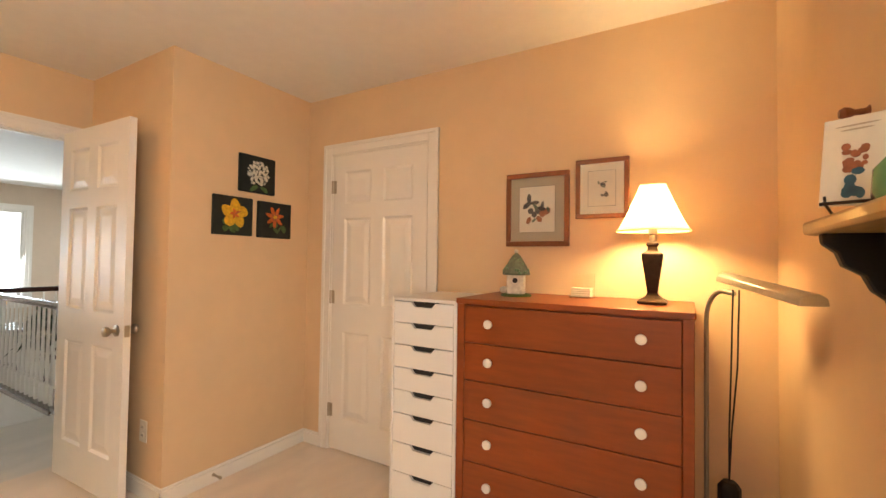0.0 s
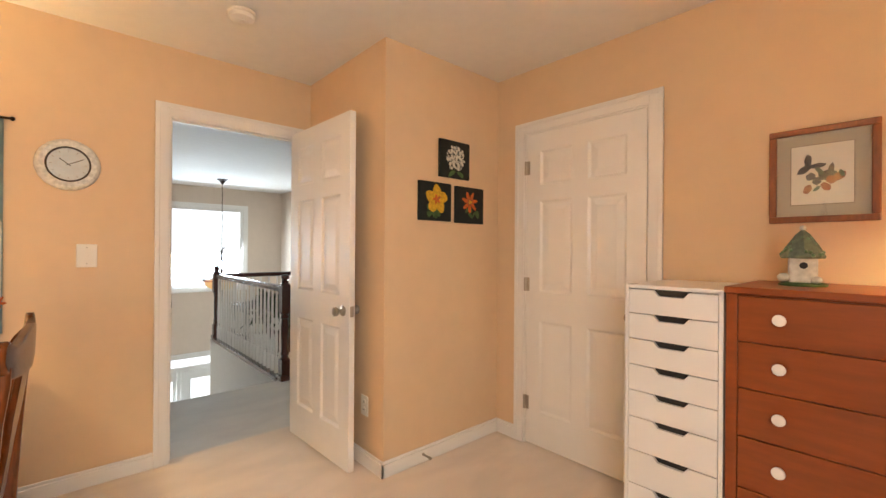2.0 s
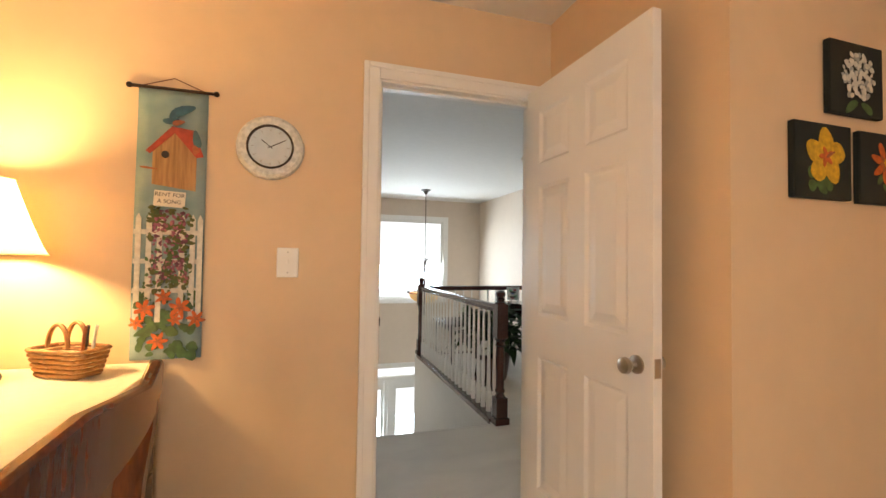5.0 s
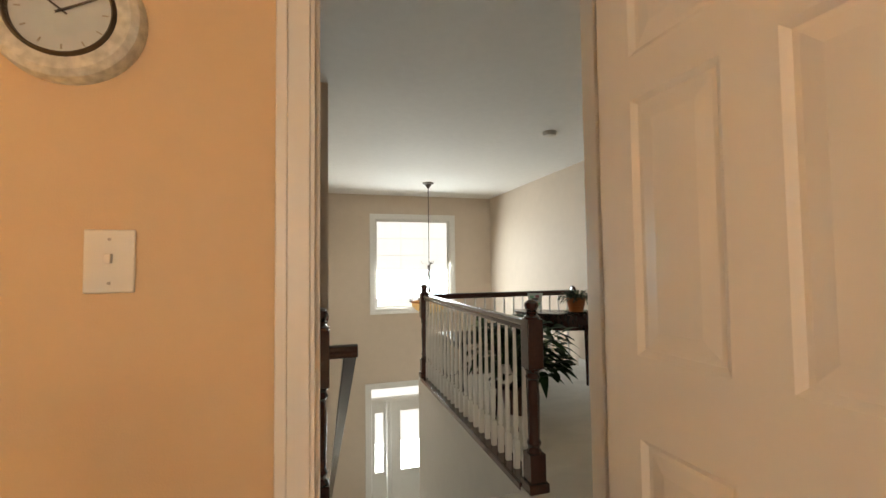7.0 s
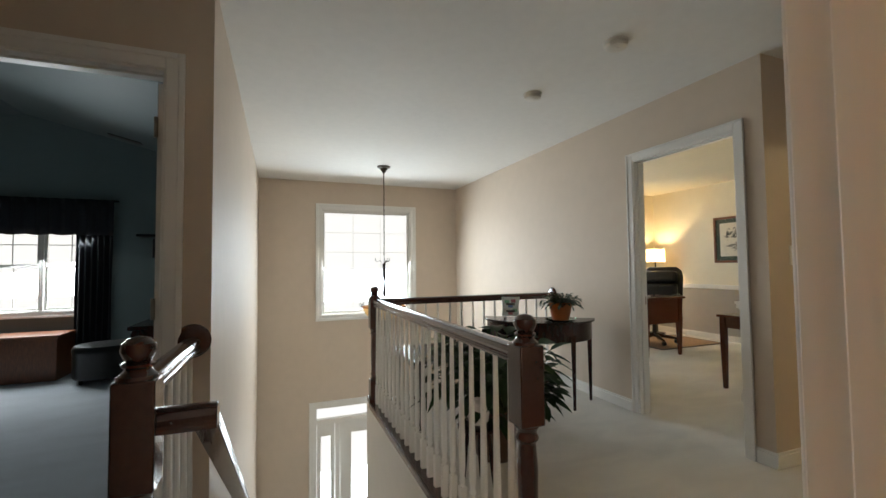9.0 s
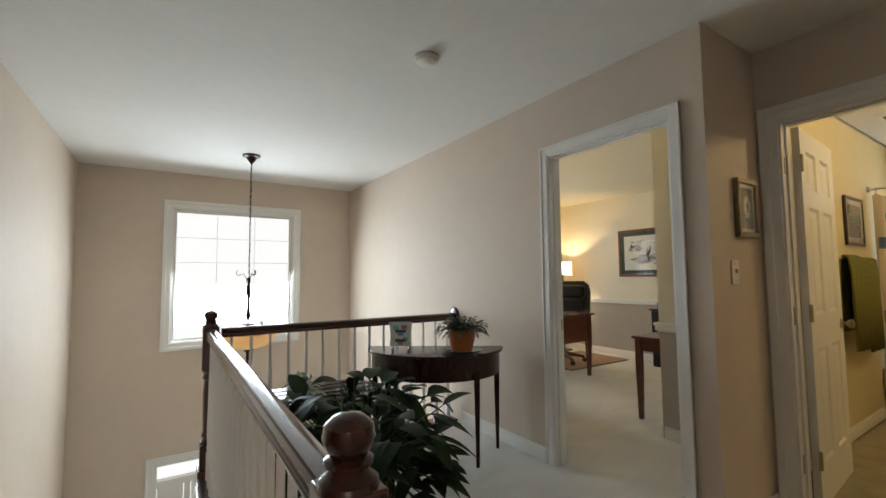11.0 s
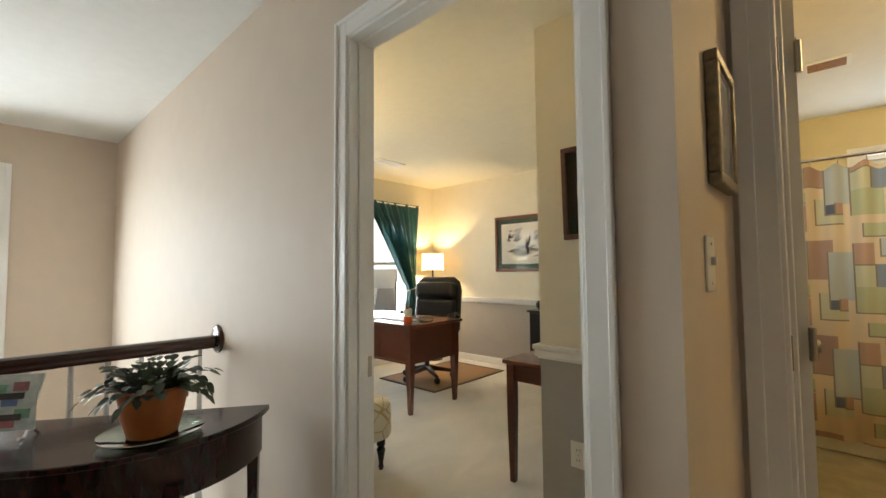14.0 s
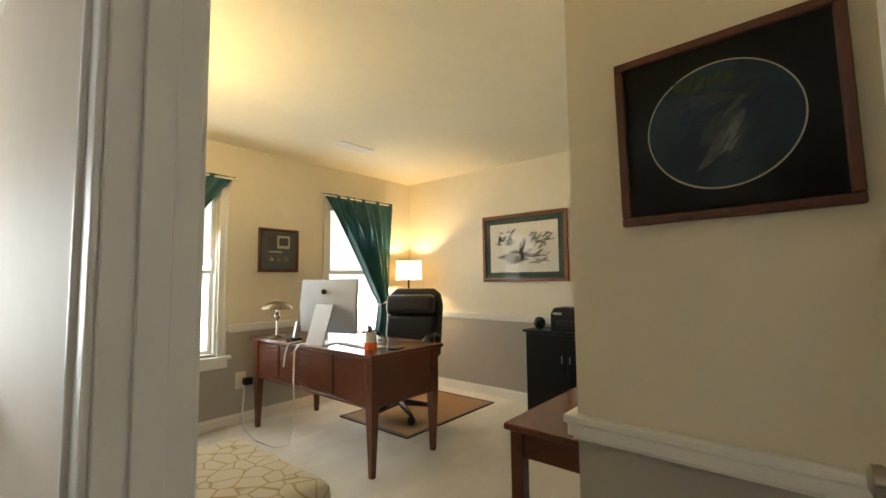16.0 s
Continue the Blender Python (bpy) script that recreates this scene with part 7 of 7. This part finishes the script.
# narrow side table
sd = thing("side_table", pose(-5.345, 5.62, 0), "red-brown cherry side table with square tapered legs", "table")
bm = bmesh.new()
box(bm, -0.185, 0.18, -0.56, 0.56, 0.675, 0.700)
part("tabletop", bm, DESKWOOD, sd, bevel=0.004)
bm = bmesh.new()
box(bm, -0.155, 0.16, -0.52, 0.52, 0.575, 0.675)
part("apron", bm, DESKWOOD, sd, bevel=0.003)
for x in (-0.145, 0.15):
    for y in (-0.515, 0.515):
        tapered_leg(sd, x, y, 0.674, 0.048, 0.032, DESKWOOD)
tr = thing("silver_dish", pose(-5.30, 5.75, 0.70), "small silver dish on the side table", "dish")
bm = bmesh.new()
lathe(bm, [(0.03, 0), (0.06, 0.02), (0.065, 0.022), (0.055, 0.016), (0.02, 0.006)], n=24)
part("dish", bm, CHROME, tr)

# giraffe-print ottoman
ot = thing("ottoman", pose(-6.52, 4.44, 0), "giraffe-print upholstered ottoman on turned black legs", "ottoman")
bm = bmesh.new()
box(bm, -0.42, 0.40, -0.31, 0.31, 0.18, 0.44)
ob = part("cushion", bm, GIRAFFE, ot, bevel=0.06)
ob.modifiers["bevel"].segments = 5
for x in (-0.36, 0.335):
    for y in (-0.25, 0.25):
        bm = bmesh.new()
        lathe(bm, [(0.012, 0), (0.018, 0.02), (0.012, 0.035), (0.022, 0.09), (0.028, 0.12), (0.018, 0.135), (0.028, 0.15), (0.026, 0.185)], (x, y, 0), 16)
        part("leg", bm, BLACKGLOSS, ot, "turned black leg")


# curtains
def swag(name, place, width, top, tie_z, label, mat, mirror=False):
    """A rod-pocket curtain drawn to one side and tied; runs along x, hangs on y 0."""
    root = thing(name, place, label, "curtain", "teal office curtains")
    bm = bmesh.new()
    nu, nv = 54, 40
    grid = []
    for j in range(nv + 1):
        v = j / nv
        z = top * (1 - v) + 0.05 * v
        if z > tie_z:
            s = (top - z) / (top - tie_z)
            left = width * (1 - (1 - 0.80 * s ** 0.85))
            right = width * (1 - 0.06 * s)
        else:
            s = (tie_z - z) / tie_z
            left = width * (0.80 - 0.10 * min(1, s * 2))
            right = width * (0.94 + 0.05 * min(1, s * 2))
        row = []
        for i in range(nu + 1):
            u = i / nu
            x = left + (right - left) * u
            amp = (0.018 + 0.012 * math.sin(3 * v + u * 4)) * min(1.0, 0.35 + 4 * v)
            y = amp * math.sin(u * 2 * math.pi * 9 + 0.6 * math.sin(4 * v)) + 0.01 * math.sin(u * 31 + v * 5)
            zz = z - (0.10 * (1 - u) * (s if z > tie_z else 0) * 0.6)
            row.append(bm.verts.new((-x if mirror else x, y, zz)))
        grid.append(row)
    for a, b in zip(grid, grid[1:]):
        for i in range(nu):
            bm.faces.new((a[i], a[i + 1], b[i + 1], b[i]))
    c = part("drape", bm, mat, root)
    md = c.modifiers.new("thickness", "SOLIDIFY")
    md.thickness = 0.002
    sgn = -1 if mirror else 1
    bm = bmesh.new()
    tube(bm, [(sgn * -0.03, 0, top - 0.02), (sgn * (width + 0.03), 0, top - 0.02)], 0.009, 8)
    part("rod", bm, WHITE, root, "white curtain rod")
    bm = bmesh.new()
    cx = sgn * width * 0.87
    tube(bm, [(cx + 0.085 * math.cos(a) , 0.045 * math.sin(a), tie_z + 0.03 * math.cos(a) * sgn) for a in [2 * math.pi * k / 20 for k in range(21)]], 0.008, 6)
    part("tieback", bm, material("cream_cord", (0.55, 0.50, 0.38), 0.8, grain=0.3, scale=60), root, "cream cord tieback")
    return root


swag("curtain", pose(-8.39, 6.19, 0, 0, 0, 90), 0.98, 2.14, 0.98, "teal satin curtain tied back to one side of the window", TEAL)
swag("curtain", pose(-8.39, 5.31, 0, 0, 0, 90), 0.98, 2.14, 0.98, "teal satin curtain tied back beside the office window", TEAL, True)


def ceiling_vent(name, x, y, lx, ly, label, mat, slat_mat=None, z=TOP, tilt=0.0):
    root = thing(name, pose(x, y, z, tilt), label, "vent")
    bm = bmesh.new()
    f = 0.022
    for a, b, c, d in ((-lx, lx, -ly, -ly + f), (-lx, lx, ly - f, ly), (-lx, -lx + f, -ly + f, ly - f), (lx - f, lx, -ly + f, ly - f)):
        box(bm, a, b, c, d, -0.010, -0.0005)
    part("frame", bm, mat, root, bevel=0.002)
    # near-black sheet paints the shade of the duct behind the slats
    bm = bmesh.new()
    box(bm, -lx + f, lx - f, -ly + f, ly - f, -0.003, -0.001)
    part("backing", bm, HOLLOW_SHADE, root, smooth=False)
    n = 7
    long_y = ly > lx
    for i in range(n):
        bm = bmesh.new()
        k = (i + 0.5) / n * 2 - 1
        if long_y:
            box(bm, k * (lx - f) - 0.006, k * (lx - f) + 0.006, -ly + f, ly - f, -0.0095, -0.0045)
        else:
            box(bm, -lx + f, lx - f, k * (ly - f) - 0.006, k * (ly - f) + 0.006, -0.0095, -0.0045)
        part("slat", bm, slat_mat or mat, root, smooth=False)


ceiling_vent("ceiling_vent", -7.71, 6.05, 0.075, 0.18, "white ceiling air vent in the office", WHITE)
ceiling_vent("ceiling_vent", -4.06, 6.38, 0.11, 0.09, "white bathroom ceiling vent", WHITE, WICKER)
ceiling_vent("ceiling_vent", -8.72, -0.60, 0.055, 0.17, "slim dark vent in the sloped bedroom ceiling", BRONZE, None, 2.41 + 1.40 * 0.252, -14.14)

# ======== bathroom ========
tub = thing("bathtub", pose(-3.49, 7.2, 0), "cream bathtub behind the shower curtain", "bathtub")
bm = bmesh.new()
box(bm, -0.868, 0.868, -0.36, -0.30, 0.0, 0.42)
box(bm, -0.868, 0.868, 0.30, 0.378, 0.0, 0.42)
box(bm, -0.868, -0.80, -0.30, 0.30, 0.0, 0.42)
box(bm, 0.80, 0.868, -0.30, 0.30, 0.0, 0.42)
box(bm, -0.80, 0.80, -0.30, 0.30, 0.0, 0.08)
part("basin", bm, TUBWHITE, tub, bevel=0.015)
cur = thing("shower_curtain", pose(-4.36, 6.79, 0), "patchwork shower curtain in sage, peach and grey hung on a rod", "shower curtain")
# patches of the print: across, down from the repeat's top, colour
PRINT_W, PRINT_H = 0.56, 0.63
PATCHES = [(0.05, 0.11, 0.0, 0.13, 3), (0.06, 0.12, 0.39, 0.57, 4), (0.05, 0.12, 0.30, 0.38, 7), (0.0, 0.055, 0.50, 0.60, 8), (0.11, 0.24, 0.0, 0.265, 2),
           (0.155, 0.30, 0.35, 0.53, 5), (0.21, 0.33, 0.085, 0.40, 3), (0.21, 0.26, 0.40, 0.465, 8), (0.26, 0.30, 0.39, 0.47, 4), (0.33, 0.43, 0.03, 0.17, 4),
           (0.33, 0.43, 0.17, 0.33, 5), (0.43, 0.53, 0.165, 0.31, 6), (0.33, 0.49, 0.31, 0.48, 7), (0.38, 0.52, 0.53, 0.62, 7), (0.46, 0.55, 0.0, 0.12, 3), (0.50, 0.56, 0.36, 0.50, 2)]


def print_at(u, v):
    """The cloth colour u across and v down the curtain."""
    u, v = u % PRINT_W, v % PRINT_H
    for a, b, c, d, k in reversed(PATCHES):
        if a <= u < b and c <= v < d:
            return 1 if u - a < 0.007 or d - v < 0.007 else k
    return 0


bm = bmesh.new()
nu, nv = 200, 200
grid = []
for j in range(nv + 1):
    row = []
    for i in range(nu + 1):
        u = i / nu
        z = 0.10 + (1.905 - 0.10) * j / nv
        sag = 0.034 * (0.5 - 0.5 * math.cos(2 * math.pi * u * 12)) * max(0, (j / nv - 0.82) / 0.18) ** 2
        deep = 0.010 + 0.014 * (j / nv) ** 2
        row.append(bm.verts.new((0.045 + 1.66 * u, deep * math.sin(2 * math.pi * u * 12 + 0.7 * math.sin(j * 0.025)) + 0.008 * math.sin(u * 41 + j * 0.006), z - sag)))
    grid.append(row)
for j, (a, b) in enumerate(zip(grid, grid[1:])):
    for i in range(nu):
        f = bm.faces.new((a[i], a[i + 1], b[i + 1], b[i]))
        f.material_index = print_at(1.66 * (i + 0.5) / nu, 1.93 - 1.805 * (j + 0.5) / nv)
part("cloth", bm, CURTAIN_CLOTH, cur)
bm = bmesh.new()
tube(bm, [(0.0, 0, 1.945), (1.74, 0, 1.945)], 0.0125, 12)
lathe(bm, [(0.03, 0), (0.028, 0.012)], m=pose(0, 0, 1.945, 0, 90), n=20)
part("rod", bm, CHROME, cur, "chrome curtain rod")
for i in range(12):
    bm = bmesh.new()
    x = 0.05 + 1.66 * (i + 0.02) / 12
    tube(bm, [(x, 0.018 * math.sin(a), 1.932 + 0.028 * math.cos(a)) for a in [2 * math.pi * k / 12 for k in range(13)]], 0.002, 5)
    part("ring", bm, CHROME, cur)
bm = bmesh.new()
box(bm, 0.02, 0.06, 0.045, 0.050, 0.43, 1.90)
part("liner", bm, CERAMIC, cur, "white liner edge")
tb = thing("towel_rail", pose(-4.36, 6.12, 1.33), "wall towel rail with two olive towels", "towel rail")
bm = bmesh.new()
tube(bm, [(0.065, -0.40, 0), (0.065, 0.40, 0)], 0.009, 10)
for y in (-0.40, 0.40):
    tube(bm, [(0, y, 0), (0.065, y, 0)], 0.012, 10)
part("bar", bm, CHROME, tb)
for y0_, y1_, zl, m in ((-0.36, -0.04, -0.66, TOWEL), (0.0, 0.37, -0.70, TOWEL)):
    bm = bmesh.new()
    n = 14
    prof = [(0.045, zl * 0.8), (0.045, -0.1), (0.05, 0.0), (0.065, 0.014), (0.085, 0.0), (0.10, -0.1), (0.105, zl)]
    rows__ = []
    for xx, zz in prof:
        rows__.append([bm.verts.new((xx + 0.010 * math.sin(k * 1.3 + y0_ * 9) * (1 if zz < -0.05 else 0.2), y0_ + (y1_ - y0_) * k / n, zz)) for k in range(n + 1)])
    for a, b in zip(rows__, rows__[1:]):
        for k in range(n):
            bm.faces.new((a[k], a[k + 1], b[k + 1], b[k]))
    t_ = part("towel", bm, m, tb, "olive terry towel")
    md = t_.modifiers.new("thickness", "SOLIDIFY")
    md.thickness = 0.012
picture("framed_picture", pose(-4.36, 6.31, 1.635, 0, 0, 90), 0.46, 0.39, 0.022, "dark framed picture over the bathroom towels", DARKWOOD, 0.024, [(0, PAPER), (0.05, MAT_SLATE)], True)
bl = thing("bathroom_light", pose(-3.2, 5.6, TOP), "frosted bathroom ceiling globe", "ceiling light")
bm = bmesh.new()
lathe(bm, [(0.07, 0.0), (0.065, -0.02), (0.03, -0.03)], n=24)
part("mount", bm, NICKEL, bl)
bm = bmesh.new()
ball(bm, (0, 0, -0.12), 0.095, 0.95)
part("globe", bm, BULB, bl, "frosted glowing globe").visible_shadow = False

# ======== main bedroom ========
bc = thing("window_curtains", pose(-8.93, -1.47, 0, 0, 0, 90), "navy curtains and valance round the double window", "curtain")
for x0_, x1_ in ((-1.05, -0.57), (0.36, 0.72)):
    bm = bmesh.new()
    nu, nv = 30, 10
    grid = []
    for j in range(nv + 1):
        grid.append([bm.verts.new((x0_ + (x1_ - x0_) * i / nu, -0.05 + 0.03 * math.sin(i * 1.25 + 0.3 * math.sin(j)), 0.03 + 1.93 * j / nv)) for i in range(nu + 1)])
    for a, b in zip(grid, grid[1:]):
        for i in range(nu):
            bm.faces.new((a[i], a[i + 1], b[i + 1], b[i]))
    c = part("drape", bm, NAVY, bc)
    md = c.modifiers.new("thickness", "SOLIDIFY")
    md.thickness = 0.003
bm = bmesh.new()
nu = 90
grid = []
for j in range(5):
    grid.append([bm.verts.new((-1.08 + 1.82 * i / nu, -0.085 + 0.018 * math.sin(i * 1.1), 1.60 + 0.43 * j / 4 + (0.006 * math.sin(i * 0.55) if j == 0 else 0))) for i in range(nu + 1)])
for a, b in zip(grid, grid[1:]):
    for i in range(nu):
        bm.faces.new((a[i], a[i + 1], b[i + 1], b[i]))
v_ = part("valance", bm, NAVY, bc)
md = v_.modifiers.new("thickness", "SOLIDIFY")
md.thickness = 0.003
bm = bmesh.new()
tube(bm, [(-1.12, -0.06, 2.02), (0.78, -0.06, 2.02)], 0.012, 8)
part("rod", bm, BLACK, bc)
ws = thing("window_chest", pose(-8.66, -1.62, 0), "brown wooden storage chest below the window", "chest")
bm = bmesh.new()
box(bm, -0.24, 0.20, -0.60, 0.52, 0.0, 0.45)
part("body", bm, FRAMEWOOD, ws, bevel=0.004)
bm = bmesh.new()
box(bm, -0.26, 0.22, -0.62, 0.54, 0.45, 0.49)
part("lid", bm, FRAMEWOOD, ws, bevel=0.006)
o2 = thing("round_ottoman", pose(-8.30, -0.62, 0), "round black leather ottoman with small feet", "ottoman")
bm = bmesh.new()
lathe(bm, [(0.26, 0.05), (0.275, 0.07), (0.275, 0.30), (0.28, 0.31), (0.28, 0.36), (0.26, 0.39), (0.1, 0.40)], n=36)
part("seat", bm, LEATHER, o2)
for k in range(4):
    a = math.pi / 4 + k * math.pi / 2
    bm = bmesh.new()
    lathe(bm, [(0.015, 0), (0.022, 0.05)], (0.22 * math.cos(a), 0.22 * math.sin(a), 0), 10)
    part("foot", bm, BLACK, o2)
dk = thing("bureau", pose(-6.55, 0.46, 0), "dark reddish wooden bureau on short curved feet against the wall", "bureau")
bm = bmesh.new()
box(bm, -0.43, 0.43, -0.26, 0.26, 0.12, 0.77)
part("body", bm, MAHOGANY, dk, bevel=0.006)
bm = bmesh.new()
box(bm, -0.45, 0.45, -0.28, 0.275, 0.77, 0.80)
part("top", bm, MAHOGANY, dk, bevel=0.006)
for z0, z1 in ((0.15, 0.33), (0.345, 0.54), (0.555, 0.75)):
    bm = bmesh.new()
    box(bm, -0.40, 0.40, -0.274, -0.261, z0, z1)
    d = part("drawer_front", bm, MAHOGANY, dk, bevel=0.004)
    for x in (-0.22, 0.22):
        bm = bmesh.new()
        tube(bm, [(x - 0.04, -0.274, (z0 + z1) / 2 + 0.01), (x - 0.03, -0.288, (z0 + z1) / 2 - 0.008), (x + 0.03, -0.288, (z0 + z1) / 2 - 0.008), (x + 0.04, -0.274, (z0 + z1) / 2 + 0.01)], 0.004, 6)
        part("handle", bm, BRONZE, d)
for x in (-0.39, 0.39):
    for y in (-0.22, 0.22):
        bm = bmesh.new()
        s = 1 if x > 0 else -1
        tube(bm, [(x, y, 0.125), (x + s * 0.02, y, 0.09), (x, y, 0.05), (x + s * 0.012, y, 0.025), (x + s * 0.03, y, 0.010)], [0.036, 0.034, 0.020, 0.018, 0.024], 10)
        part("foot", bm, MAHOGANY, dk)
sc = thing("small_chair", pose(-7.62, 0.25, 0), "small tan upholstered chair by the wall", "chair")
bm = bmesh.new()
box(bm, -0.24, 0.24, -0.24, 0.24, 0.38, 0.48)
part("seat", bm, WICKER, sc, bevel=0.03)
bm = bmesh.new()
box(bm, -0.24, 0.24, 0.18, 0.25, 0.48, 0.80)
part("backrest", bm, WICKER, sc, bevel=0.025)
for x in (-0.2, 0.2):
    for y in (-0.2, 0.2):
        bm = bmesh.new()
        tube(bm, [(x, y, 0), (x, y, 0.39)], 0.018, 8)
        part("leg", bm, DARKWOOD, sc)
sp = thing("wall_shelf", pose(-8.977, -0.27, 1.45, 0, 0, 90), "black wall bracket shelf with a speaker", "shelf")
bm = bmesh.new()
box(bm, -0.22, 0.22, -0.20, 0, 0.14, 0.17)
part("board", bm, BLACK, sp, bevel=0.003)
bm = bmesh.new()
box(bm, -0.06, 0.20, -0.16, -0.002, -0.12, 0.12)
part("speaker", bm, BLACK, sp, bevel=0.01)

# ceiling fan under the ridge
FANBLADE = material("grey_brown_blade", (0.26, 0.25, 0.24), 0.4, grain=0.3, scale=14, stretch=(1, 8, 8))
fan = thing("ceiling_fan", pose(-6.95, -1.66, 3.03), "grey-brown ceiling fan with five blades and pale glass bowl", "ceiling fan")
bm = bmesh.new()
lathe(bm, [(0.07, 0.0), (0.065, -0.04), (0.03, -0.07), (0.012, -0.08), (0.012, -0.62)], n=20)
part("downrod", bm, BRONZE, fan)
bm = bmesh.new()
lathe(bm, [(0.03, -0.60), (0.09, -0.63), (0.13, -0.67), (0.13, -0.74), (0.09, -0.78), (0.06, -0.80)], n=28)
part("motor", bm, BRONZE, fan)
bm = bmesh.new()
lathe(bm, [(0.06, -0.80), (0.14, -0.82), (0.13, -0.88), (0.07, -0.93), (0.005, -0.94)], n=28)
part("glass_bowl", bm, CERAMIC, fan, "pale glass bowl")
for k in range(5):
    bm = bmesh.new()
    prism(bm, [(0.18, -0.045), (0.62, -0.07), (0.66, -0.04), (0.66, 0.04), (0.62, 0.07), (0.18, 0.045)], -0.004, 0.004, "z", m=pose(0, 0, -0.74, 0, 0, 100 + 72 * k) @ pose(0, 0, 0, 11))
    blade = part("blade", bm, FANBLADE, fan, "grey-brown wooden blade")
    bm = bmesh.new()
    box(bm, 0.11, 0.24, -0.018, 0.018, -0.745, -0.736, pose(0, 0, 0, 0, 0, 100 + 72 * k))
    part("blade_arm", bm, BRONZE, blade)

# uplight in the office corner
tl = thing("torchiere", pose(-7.1, 4.2, 0), "bronze uplight floor lamp in the office", "floor lamp")
bm = bmesh.new()
lathe(bm, [(0.14, 0), (0.14, 0.015), (0.03, 0.03), (0.012, 0.05), (0.012, 1.66)], n=24)
part("stand", bm, BRONZE, tl)
bm = bmesh.new()
lathe(bm, [(0.02, 1.66), (0.07, 1.68), (0.14, 1.73), (0.18, 1.79)], n=32, cap=False)
part("bowl", bm, BRONZE, tl, "open bronze bowl")
bm = bmesh.new()
ball(bm, (0, 0, 1.80), 0.03, 1.2)
part("bulb", bm, BULB, tl).visible_shadow = False
